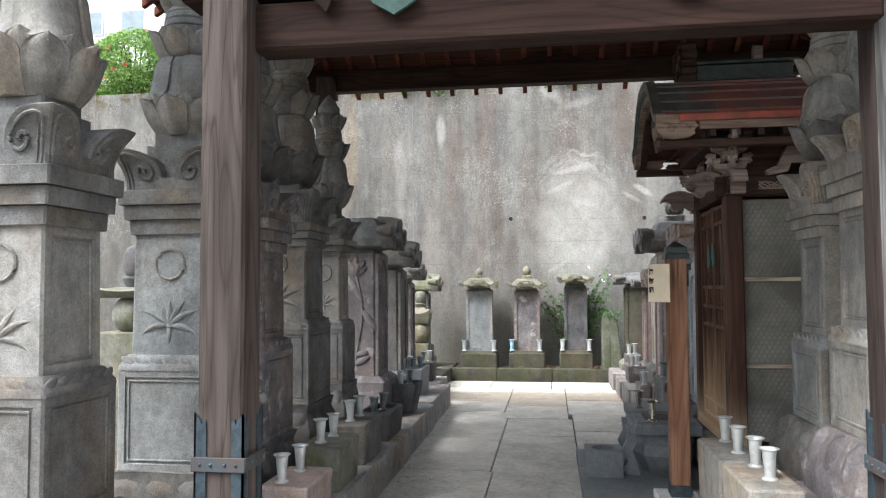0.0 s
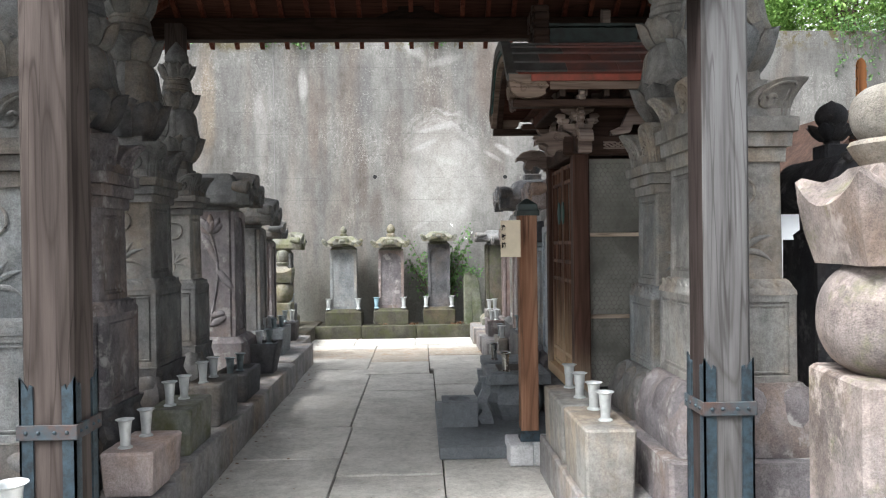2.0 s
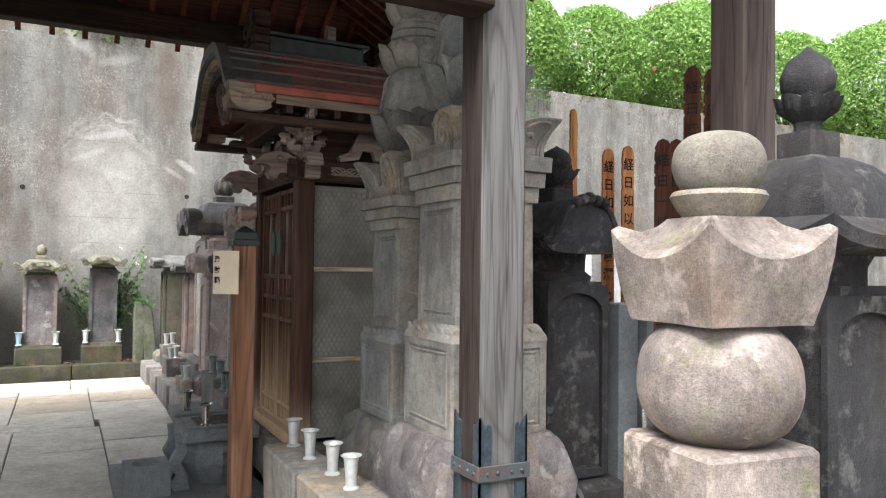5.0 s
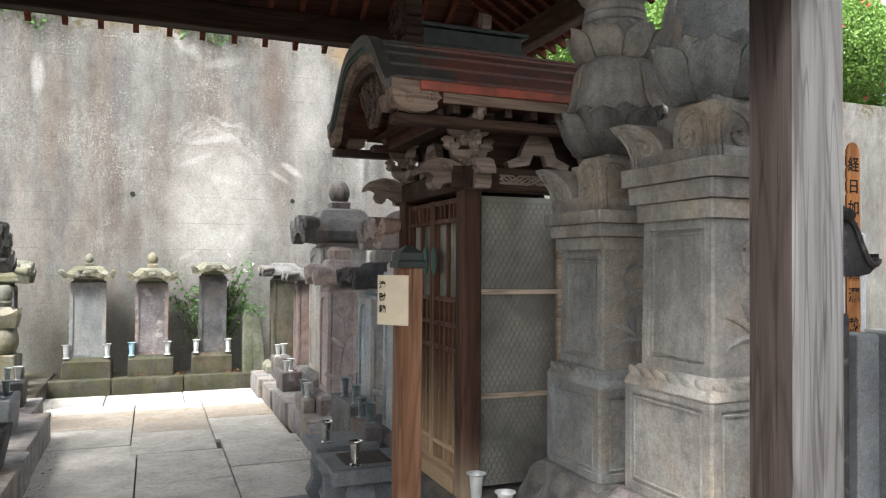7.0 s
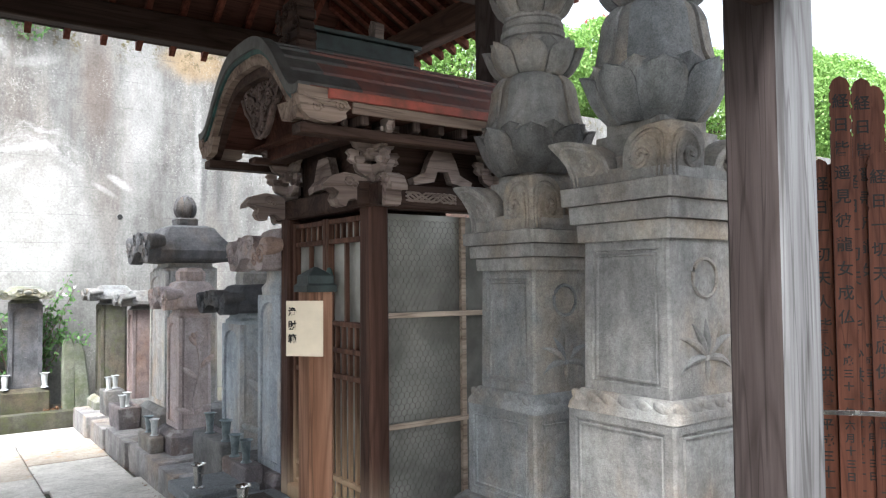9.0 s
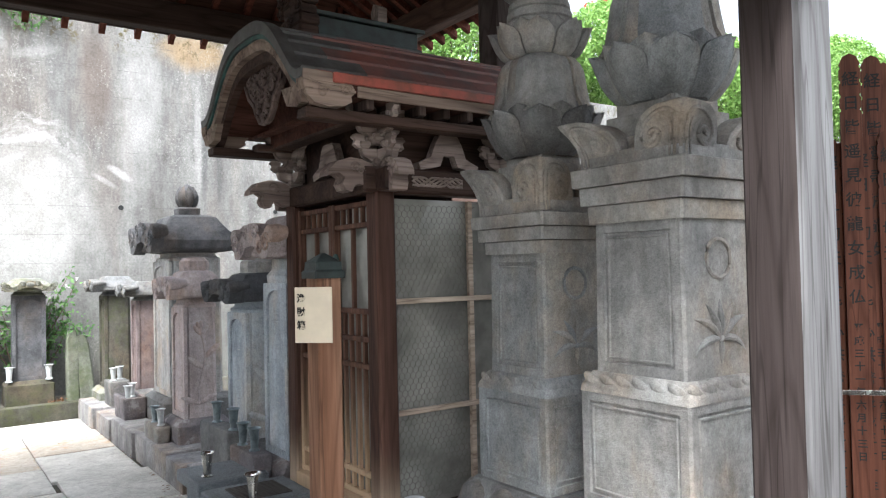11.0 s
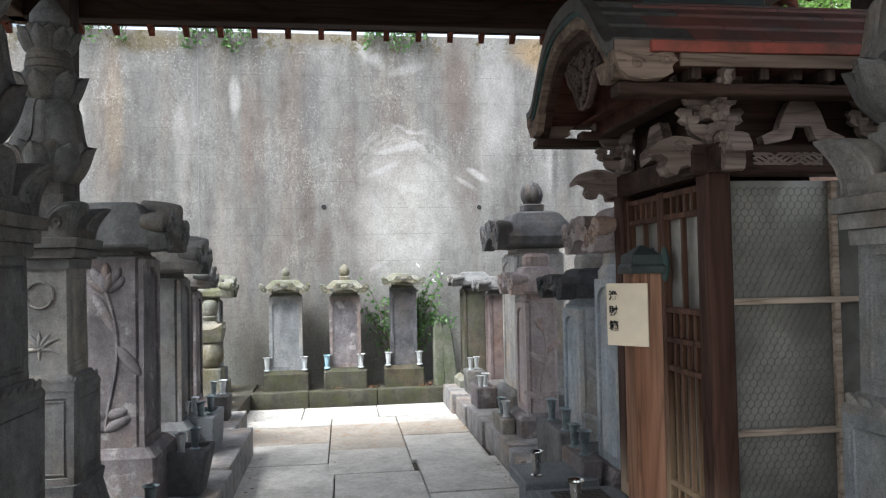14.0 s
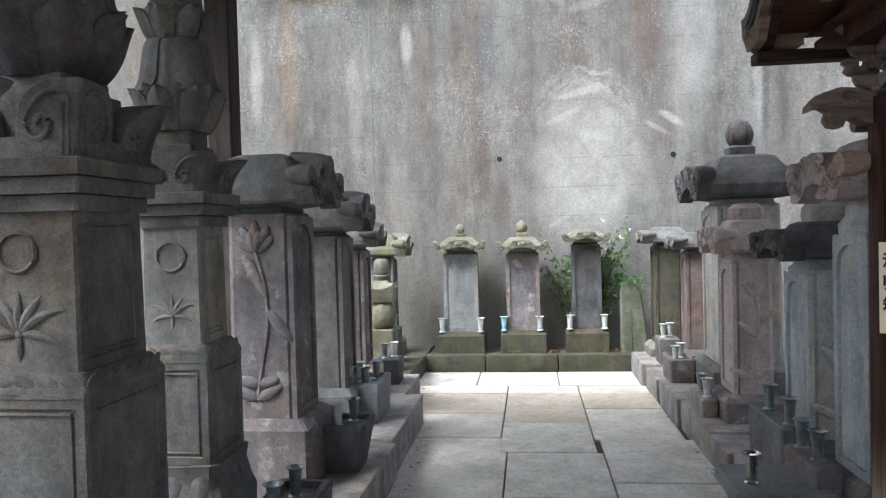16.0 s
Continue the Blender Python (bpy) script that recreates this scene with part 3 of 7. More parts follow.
for hx, hz in ((-0.3, 2.62), (1.9, 2.6), (-1.49, 1.54), (3.0, 1.55), (-2.6, 2.62), (4.1, 2.6), (-5.6, 2.6), (-3.8, 1.54), (0.75, 1.5), (6.3, 2.6), (5.2, 1.55)):
    pp = part("weep_pipe", lathe(bmesh.new(), [(0.038, -0.02), (0.038, 0.005), (0.034, 0.005), (0.034, -0.015)], 20), M_PIPE, wall_back, "short drain pipe end", True)
    pp.matrix_basis = pose(hx, WALL_Y, hz, 90)
    # solid black disc stands in for the shade inside the pipe
    hh = part("drain_mouth", lathe(bmesh.new(), [(0.034, 0.0), (0.034, 0.0075)], 20), M_HOLE, wall_back)
    hh.matrix_basis = pose(hx, WALL_Y, hz, 90)

# side walls far off close the place
solid("wall_left", box(-30.4, -30, -20, 60, -0.2, 3.0, 0.01), M_WALL, "plain concrete boundary wall far to the side", "wall", kind="structure")


# ---- paving ----
pavement = thing("pavement", pose(0, 0, 0), "pale worn stone slabs paving the narrow passage", "pavement", kind="structure")


def slab(x0, x1, y0, y1, mat, seed):
    """One slab with worn arrises; its top wanders a little in height."""
    rnd = random.Random(seed)
    g = 0.004
    dz = rnd.uniform(-0.004, 0.004)
    bm = box(x0 + g + rnd.uniform(0, 0.004), x1 - g, y0 + g, y1 - g - rnd.uniform(0, 0.004), -0.06, dz, 0.009, 2)
    part("slab", bm, mat, pavement)


def column(xa, xb, ys, seed, rust=()):
    for i, (a, b) in enumerate(zip(ys, ys[1:])):
        slab(xa, xb, a, b, M_SLABRUST if i in rust else M_SLAB, seed + i)


Y_L = (-1.6, -0.5, 0.6, 1.7, 2.8, 3.7, 4.75, 5.6, 6.49, 7.75, 9.3, 10.1, 10.95, 11.35)
Y_M = (-1.2, -0.1, 0.9, 2.0, 3.1, 4.1, 5.2, 6.47, 7.95, 8.9, 9.77, 10.98, 11.35)
Y_R = (-1.5, -0.6, 0.5, 1.5, 2.6, 3.6, 4.4, 5.3, 6.3, 7.1, 8.25, 9.27, 10.3, 10.98, 11.35)
column(-0.95, -0.12, Y_L[:9], 10)
column(-1.0, -0.14, Y_L[8:11], 30)
column(-1.2, -0.2, Y_L[10:], 40, rust=(1,))
column(-0.12, 0.58, Y_M[:8], 50)
column(-0.14, 0.58, Y_M[7:10], 60)
column(-0.2, 0.54, Y_M[9:], 70, rust=(1,))
column(0.58, 1.40, Y_R[:11], 80)
column(0.58, 1.36, Y_R[10:12], 95)
column(0.54, 1.26, Y_R[11:], 100, rust=(1,))
for i, (xa, xb) in enumerate(((-1.4, -0.55), (-0.55, 0.35), (0.35, 1.22))):
    slab(xa, xb, 11.35, 12.12, M_SLAB, 120 + i)
for i in range(9):
    slab(1.40, 2.5, -1.9 + i * 0.62, -1.28 + i * 0.62, M_SLAB, 140 + i)

# terraces and kerbs
def kerb_run(name, label, pts, width, z1, mat, seed, sgn):
    """A run of kerb stones along y: rows of y start, y end and the x of the passage side."""
    k = thing(name, pose(0, 0, 0), label, "kerb", kind="structure")
    for i, (ya, yb, x) in enumerate(pts):
        bm = rough_block(min(x, x + sgn * width), max(x, x + sgn * width), ya + 0.006, yb - 0.006, -0.05, z1 + 0.012 * math.sin(i * 2.3 + seed), 0.010, 3, 0.018, seed + i)
        part("kerb_stone", bm, mat, k, smooth=True)
    return k


kerb_run("kerb_left", "rough reddish-grey kerb stones along the passage", [(2.2, 3.3, -0.84), (3.3, 4.4, -0.85), (4.4, 5.6, -0.86), (5.6, 6.9, -0.87), (6.9, 8.3, -0.88), (8.3, 9.75, -0.90)], 0.42, 0.25, M_KERB, 3.0, -1)
kerb_run("kerb_far_left", "lower worn kerb stones near the wall", [(9.75, 10.9, -1.10), (10.9, 12.18, -1.30)], 0.40, 0.2, M_KERB, 8.0, -1)
kerb_run("kerb_right", "rough grey kerb stones in front of the graves", [(6.6, 7.4, 1.34), (7.4, 8.2, 1.33), (8.2, 8.68, 1.30), (8.68, 9.7, 1.30), (9.7, 10.6, 1.27), (10.6, 11.3, 1.25), (11.3, 12.18, 1.22)], 0.36, 0.22, M_KERB, 12.0, 1)
kb = thing("kerb_back", pose(0, 0, 0), "damp moss-covered kerb stones under the wall graves", "kerb", kind="structure")
for i, (xa, xb) in enumerate(((-1.37, -0.5), (-0.5, 0.37), (0.37, 1.24))):
    part("kerb_stone", rough_block(xa + 0.005, xb - 0.005, 12.16, 12.36, -0.05, 0.19, 0.010, 3, 0.016, 20.0 + i), M_MOSSKERB, kb, smooth=True)
solid("terrace_back", box(-1.4, 1.6, 12.36, WALL_Y, -0.05, 0.165, 0), M_SOIL, "damp earth bed along the foot of the wall", "ground", kind="structure")
solid("terrace_left", box(-6.0, -1.22, -2.0, WALL_Y, -0.05, 0.2, 0.01), M_SOIL, "packed earth terrace under the old tombs", "ground", kind="structure")
solid("terrace_right", box(1.58, 8.0, 5.0, WALL_Y, -0.05, 0.19, 0.01), M_SOIL, "packed earth terrace under the graves", "ground", kind="structure")
solid("terrace_front", box(1.20, 8.0, 3.7, 5.2, -0.05, 0.24, 0.01), M_KERB, "stone footing under the tall tombs", "ground", kind="structure")
solid("terrace_corner", box(-1.24, -0.86, -2.0, 2.2, -0.05, 0.21, 0.01), M_KERB, "stone edge of the terrace beside the entrance", "ground", kind="structure")

# ---- entrance posts and roof ----
def post(cx, cy, w, d, z0, z1, mat, label, strap=False, name="post", side_mat=None):
    p = thing(name, pose(cx, cy, z0), label, "post")
    bm = sqloft(bmesh.new(), [(w / 2, d / 2, 0.0), (w / 2, d / 2, z1 - z0)], 0.012)
    shaft = part("shaft", bm, mat, p)
    if side_mat is not None:
        # the face towards -y keeps the pale wood, all other faces are dark brown
        shaft.data.materials.append(side_mat)
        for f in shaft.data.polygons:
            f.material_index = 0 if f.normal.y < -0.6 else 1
    part("foot_stone", sqloft(bmesh.new(), [(w / 2 + 0.07, d / 2 + 0.07, -z0), (w / 2 + 0.05, d / 2 + 0.05, 0.0)], 0.02), M_GREY, p, "squared footing stone")
    if strap:
        t = 0.008
        zb = 0.795 - z0
        for sx in (-1, 1):
            for sy in (-1, 1):
                # corner irons with notched tops, on the two faces of each corner
                h1 = 1.0 - z0
                bw = 0.05
                x0, y0 = sx * w / 2, sy * d / 2
                prof = [(0.0, 0.0), (bw, 0.0), (bw, h1 - 0.035), (bw - 0.012, h1 - 0.028), (bw - 0.018, h1 - 0.05), (bw - 0.026, h1 - 0.03), (0.0, h1)]
                bmx = bmesh.new()
                prism(bmx, [(x0 + sx * t - sx * u, v) for u, v in prof], "y", y0, y0 + sy * t)
                prism(bmx, [(y0 + sy * t - sy * u, v) for u, v in prof], "x", x0, x0 + sx * t)
                part("corner_iron", bmx, M_IRON, p, "dark blue painted corner iron")
        bmx = bmesh.new()
        g = 0.017
        for sy in (-1, 1):
            bx(bmx, -w / 2 - g, w / 2 + g, sy * (d / 2 + t), sy * (d / 2 + g), zb - 0.028, zb + 0.028, 0.002)
        for sx in (-1, 1):
            bx(bmx, sx * (w / 2 + t), sx * (w / 2 + g), -d / 2 - t, d / 2 + t, zb - 0.028, zb + 0.028, 0.002)
        bd = part("strap", bmx, M_RUST, p, "rusty iron strap round the post")
        for u in (-0.075, -0.03, 0.03, 0.075):
            for q in ((u, -d / 2 - g, 0), (u, d / 2 + g, 0), (-w / 2 - g, u, 1), (w / 2 + g, u, 1)):
                b2 = blob(bmesh.new(), (0, 0, 0), (0.008, 0.008, 0.008), None, 8, 5)
                part("bolt", b2, M_IRON, bd, loc=(q[0], q[1], zb))
    return p


post(-0.945, 3.335, 0.19, 0.18, 0.16, 3.0, M_POST, "weathered square timber post with iron corner straps", True)
post(1.69, 3.51, 0.19, 0.18, 0.16, 3.0, M_POSTPALE, "pale-fronted square timber post with iron corner straps", True, side_mat=M_POSTDARK)
post(2.765, 3.265, 0.19, 0.19, 0.1, 4.2, M_POSTDARK, "tall brown timber post beside the memorial boards")
post(1.41, 1.40, 0.20, 0.20, 0.1, 3.4, M_POSTNEAR, "pale cracked timber post at the entrance")
post(-2.2, 8.67, 0.19, 0.19, 0.2, 3.9, M_POSTDARK, "dark brown timber post behind the old tombs")
post(2.76, 6.05, 0.20, 0.20, 0.2, 4.6, M_POSTDARK, "brown timber post behind the small shrine")

beam = thing("tie_beam", pose(0.37, 3.42, 2.48), "heavy brown timber beam joining the two posts", "beam")
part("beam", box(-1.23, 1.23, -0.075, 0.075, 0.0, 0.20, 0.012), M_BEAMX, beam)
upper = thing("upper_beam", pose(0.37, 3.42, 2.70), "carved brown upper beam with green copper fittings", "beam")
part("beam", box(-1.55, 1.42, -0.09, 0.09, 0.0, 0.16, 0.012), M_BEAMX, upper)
for ux in (-0.62, 0.52):
    bmf = bmesh.new()
    prism(bmf, [(ux - 0.032, 0.17), (ux - 0.032, -0.01), (ux - 0.10, -0.03), (ux - 0.09, -0.06), (ux, -0.115), (ux + 0.09, -0.06), (ux + 0.10, -0.03), (ux + 0.032, -0.01), (ux + 0.032, 0.17)], "y", -0.115, -0.095)
    part("copper_fitting", bmf, M_COPPER, upper, "green copper leaf-shaped fitting")
bmf = bmesh.new()
prism(bmf, [(-1.1, 0.0), (-0.86, 0.0), (-0.9, -0.09), (-0.985, 0.0)], "y", -0.12, -0.092)
part("carved_nosing", bmf, M_BEAMX, upper, "carved beam nosing")

# hipped roof: boards above, rafters below, eaves all round
RX0, RX1, RY0, RY1, RZ = -2.9, 3.65, 2.6, 9.2, 3.86
RIDGE = ((0.375, 5.2, 5.75), (0.375, 6.6, 5.75))
roof = thing("entrance_roof", pose(0, 0, 0), "dark hipped timber roof with red-brown rafters", "roof", kind="structure")
cor = [(RX0, RY0, RZ), (RX1, RY0, RZ), (RX1, RY1, RZ), (RX0, RY1, RZ)]
for quad, tag in (((cor[1], cor[2], RIDGE[1], RIDGE[0]), "roof_slope"), ((cor[3], cor[0], RIDGE[0], RIDGE[1]), "roof_slope"), ((cor[2], cor[3], RIDGE[1]), "roof_hip"), ((cor[0], cor[1], RIDGE[0]), "roof_hip")):
    bm = bmesh.new()
    low = [bm.verts.new(q) for q in quad]
    top = [bm.verts.new((q[0], q[1], q[2] + 0.10)) for q in quad]
    rings_to(bm, [low, top])
    part(tag, bm, M_BOARD, roof, "dark boards under the roof covering")


def rafter(a, b, w=0.05, h=0.07):
    a, b = Vector(a), Vector(b)
    d = (b - a).normalized()
    s = d.cross(Vector((0, 0, 1))).normalized() * w / 2
    bm = bmesh.new()
    r0 = [bm.verts.new(a + o) for o in (s, -s, -s - Vector((0, 0, h)), s - Vector((0, 0, h)))]
    r1 = [bm.verts.new(b + o) for o in (s, -s, -s - Vector((0, 0, h)), s - Vector((0, 0, h)))]
    rings_to(bm, [r0, r1])
    part("rafter", bm, M_RAFTER, roof)


n = 22
for i in range(n + 1):
    x = RX0 + 0.08 + (RX1 - RX0 - 0.16) * i / n
    f = 1 - abs(x - 0.375) / ((RX1 - RX0) / 2)
    rafter((x, RY1 + 0.02, RZ - 0.01), (x, RY1 + (RIDGE[1][1] - RY1) * f, RZ + 1.89 * f - 0.01))
for i in range(34):
    y = RY0 + 0.1 + (RY1 - RY0 - 0.2) * i / 33
    for ex in (RX0, RX1):
        f = 1.0 if RIDGE[0][1] < y < RIDGE[1][1] else ((y - RY0) / (RIDGE[0][1] - RY0) if y <= RIDGE[0][1] else (RY1 - y) / (RY1 - RIDGE[1][1]))
        rafter((ex + (-0.02 if ex < 0 else 0.02), y, RZ - 0.01), (ex + (0.375 - ex) * f, y, RZ + 1.89 * f - 0.01))
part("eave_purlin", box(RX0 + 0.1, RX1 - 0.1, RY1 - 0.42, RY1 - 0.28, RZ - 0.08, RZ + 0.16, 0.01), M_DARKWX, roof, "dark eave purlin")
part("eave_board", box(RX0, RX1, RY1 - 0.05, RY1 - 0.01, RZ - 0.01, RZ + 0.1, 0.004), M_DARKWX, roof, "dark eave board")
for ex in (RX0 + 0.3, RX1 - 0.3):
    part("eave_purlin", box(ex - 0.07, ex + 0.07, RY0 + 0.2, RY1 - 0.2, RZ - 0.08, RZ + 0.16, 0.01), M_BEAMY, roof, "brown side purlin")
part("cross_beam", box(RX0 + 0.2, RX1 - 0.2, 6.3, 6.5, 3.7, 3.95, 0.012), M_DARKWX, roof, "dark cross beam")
bmk = bmesh.new()
for sx in (-1, 1):
    pts = [(0.375 + sx * u, v) for u, v in ((0.0, 0.30), (0.10, 0.27), (0.15, 0.16), (0.30, 0.12), (0.44, 0.05), (0.46, 0.0), (0.20, 0.0), (0.12, 0.06), (0.0, 0.08))]
    prism(bmk, [(u, 3.95 + v) for u, v in pts], "y", RY1 - 0.40, RY1 - 0.30)
part("frog_leg_strut", bmk, M_DARKWX, roof, "carved frog-leg strut on the purlin")


# ---- old tombs: stacked pagoda tombs with corner ears ----
def spiral(bm, c, u, v, r0, turns, r, flip=1):
    c, u, v = Vector(c), Vector(u), Vector(v)
    pts = []
    for i in range(int(turns * 14) + 1):
        a = 2 * math.pi * i / 14
        rr = r0 * (1 - 0.85 * i / (turns * 14))
        pts.append(c + rr * (math.cos(a) * u * flip + math.sin(a) * v))
    tube(bm, pts, r, 5)


def eased(pts, n=4):
    """More points along a smooth curve through the given ones."""
    out = []
    for i in range(len(pts) - 1):
        p0, p1, p2, p3 = (pts[min(max(i + k, 0), len(pts) - 1)] for k in (-1, 0, 1, 2))
        for j in range(n):
            f = j / n
            out.append(tuple(0.5 * (2 * b + (c - a) * f + (2 * a - 5 * b + 4 * c - d) * f * f + (3 * b - a - 3 * c + d) * f ** 3) for a, b, c, d in zip(p0, p1, p2, p3)))
    return out + [pts[-1]]


def ear_mesh(s, ht, out):
    """One corner ear: a round-topped block with a sunk border and a scroll on both outer faces, leaning outwards."""
    bm = bmesh.new()
    rows = ((0.0, 0.0, 1.0), (0.25, 0.06, 1.0), (0.50, 0.22, 1.0), (0.70, 0.46, 0.97), (0.84, 0.68, 0.88), (0.93, 0.82, 0.74), (0.98, 0.86, 0.56), (1.0, 0.82, 0.36))

    def lean(f):
        for (f0, o0, _), (f1, o1, _) in zip(rows, rows[1:]):
            if f <= f1:
                return out * (o0 + (o1 - o0) * (f - f0) / (f1 - f0))
        return out * 0.82
    rings = []
    for f, o, w in rows:
        z = ht * f
        q = out * o
        a, b = q, q - s * w
        k = 0.008
        pts = [(a, b + k), (a, a - k), (a - k, a), (b + k, a), (b, a - k), (b, b + k), (b + k, b), (a - k, b)]
        rings.append([bm.verts.new((x, y, z)) for x, y in pts])
    rings_to(bm, rings)
    for side in (0, 1):
        def at(u, f):
            y = lean(f) + 0.002
            x = lean(f) - s * u
            return (x, y, ht * f) if side == 0 else (y, x, ht * f)
        # border up the corner, over the round top and down into the scroll
        path = [(0.12, 0.02), (0.12, 0.3), (0.13, 0.55), (0.16, 0.76), (0.30, 0.86), (0.52, 0.85), (0.72, 0.72), (0.82, 0.52), (0.76, 0.34), (0.60, 0.26), (0.46, 0.34), (0.44, 0.48), (0.54, 0.56), (0.63, 0.50), (0.60, 0.42)]
        line_ = eased(path)
        tube(bm, [at(u, f) for u, f in line_], [0.006 + 0.005 * i / len(line_) for i in range(len(line_))], 6)
        tube(bm, [at(u, f) for u, f in eased(((0.22, 0.03), (0.22, 0.35), (0.22, 0.55), (0.26, 0.70)))], 0.005, 5)
    return bm


def petal_shell(prof, half, proud, th, ridge, nu=8, nv=9, sink=0.5, curl=0.0):
    """A tongue-shaped petal lying on a turned surface: rows of radius and height from root to tip."""
    def at(v):
        q = v * (len(prof) - 1)
        i = min(int(q), len(prof) - 2)
        f = q - i
        return prof[i][0] * (1 - f) + prof[i + 1][0] * f, prof[i][1] * (1 - f) + prof[i + 1][1] * f
    bm = bmesh.new()
    front, back = [], []
    for j in range(nv + 1):
        v = j / nv
        r, z = at(v)
        wdt = half * (1.0 if v < sink else (1 - ((v - sink) / (1 - sink)) ** 3.0) * 0.95 + 0.05)
        r += curl * max(0.0, v - 0.55) ** 2
        fr, bk = [], []
        for i in range(nu + 1):
            u = -1 + 2 * i / nu
            a = u * wdt
            o = proud * (0.6 + 0.4 * (1 - u * u)) + ridge * (1 - abs(u)) ** 2 - ridge * 0.7 * math.exp(-((abs(u) - 0.78) / 0.09) ** 2)
            fr.append(bm.verts.new(((r + o) * math.cos(a), (r + o) * math.sin(a), z)))
            bk.append(bm.verts.new(((r - th) * math.cos(a), (r - th) * math.sin(a), z)))
        front.append(fr)
        back.append(bk)
    for j in range(nv):
        for i in range(nu):
            bm.faces.new((front[j][i], front[j][i + 1], front[j + 1][i + 1], front[j + 1][i]))
            bm.faces.new((back[j][i + 1], back[j][i], back[j + 1][i], back[j + 1][i + 1]))
        bm.faces.new((front[j][0], front[j + 1][0], back[j + 1][0], back[j][0]))
        bm.faces.new((front[j + 1][nu], front[j][nu], back[j][nu], back[j + 1][nu]))
    for i in range(nu):
        bm.faces.new((front[0][i + 1], front[0][i], back[0][i], back[0][i + 1]))
        bm.faces.new((front[nv][i], front[nv][i + 1], back[nv][i + 1], back[nv][i]))
    return bm


def petal_ring(parent, prof, count, half, proud, mat, phase=0.0, th=0.02, ridge=0.006, sink=0.5, name="petal", curl=0.0):
    ob = part(name, petal_shell(prof, half, proud, th, ridge, 12, sink=sink, curl=curl), mat, parent, "", True)
    for i in range(count):
        if i:
            mesh = ob.data
            ob = new(name, mesh)
            ob.parent = parent
        ob.matrix_basis = Matrix.Rotation(phase + 2 * math.pi * i / count, 4, "Z")


def lotus_flower(t, w, zc, s, mat):
    """A lotus carved on the front face: curved pointed leaves round a bud, each of its own."""
    hub = part("lotus_carving", blob(bmesh.new(), (0, -w + 0.002, zc), (s * 0.10, 0.014, s * 0.10), None, 10, 6), mat, t, "carved lotus flower", True)
    for a, ln, bend, wd in ((90, 0.80, 0, 1.0), (66, 0.85, -14, 0.95), (114, 0.85, 14, 0.95), (42, 1.0, -26, 0.9), (138, 1.0, 26, 0.9), (2, 0.95, -34, 0.85), (178, 0.95, 34, 0.85), (-90, 0.55, 0, 0.8)):
        pts = []
        ang, p = a, Vector((0, -w + 0.001, zc))
        for k in range(7):
            pts.append(p.copy())
            ang = a + bend * (k / 6) * (1.6 if k > 2 else 1)
            p = p + Vector((math.cos(radians(ang)), 0, math.sin(radians(ang)))) * s * ln / 6
        r = s * 0.105 * wd
        bm = tube(bmesh.new(), pts, [r * 0.35, r * 0.8, r, r * 0.95, r * 0.75, r * 0.45, 0.002], 8)
        for v in bm.verts:
            v.co.y = -w + (v.co.y + w) * 0.95
        part("petal", bm, mat, hub, "", True)


def ring_relief(bm, c, u, r, nrm):
    c, u = Vector(c), Vector(u)
    tube(bm, [c + r * (math.cos(2 * math.pi * i / 24) * u + math.sin(2 * math.pi * i / 24) * Vector((0, 0, 1))) for i in range(27)], 0.008, 5)


def petal_band(w, z0, z1, bulge):
    """A band of carved petals round a square block."""
    bm = bmesh.new()
    sqloft(bm, [(w, w, z0), (w - 0.004, w - 0.004, z0 + (z1 - z0) * 0.3), (w - bulge * 0.9, w - bulge * 0.9, z1)], 0.012)
    nn_ = 6
    for side in range(4):
        m = Matrix.Rotation(side * math.pi / 2, 4, "Z")
        for i in range(nn_):
            u = (-1 + 2 * (i + 0.5) / nn_) * (w - 0.02)
            c = m @ Vector((u, -w + bulge * 0.46, (z0 + z1) / 2 + 0.002))
            blob(bm, c, ((w / nn_) * 1.2 if side % 2 == 0 else bulge * 0.22, bulge * 0.22 if side % 2 == 0 else (w / nn_) * 1.2, (z1 - z0) * 0.30), Euler((radians(30) if side % 2 else 0, 0 if side % 2 else radians(30), 0)).to_quaternion(), 12, 8)
    return bm


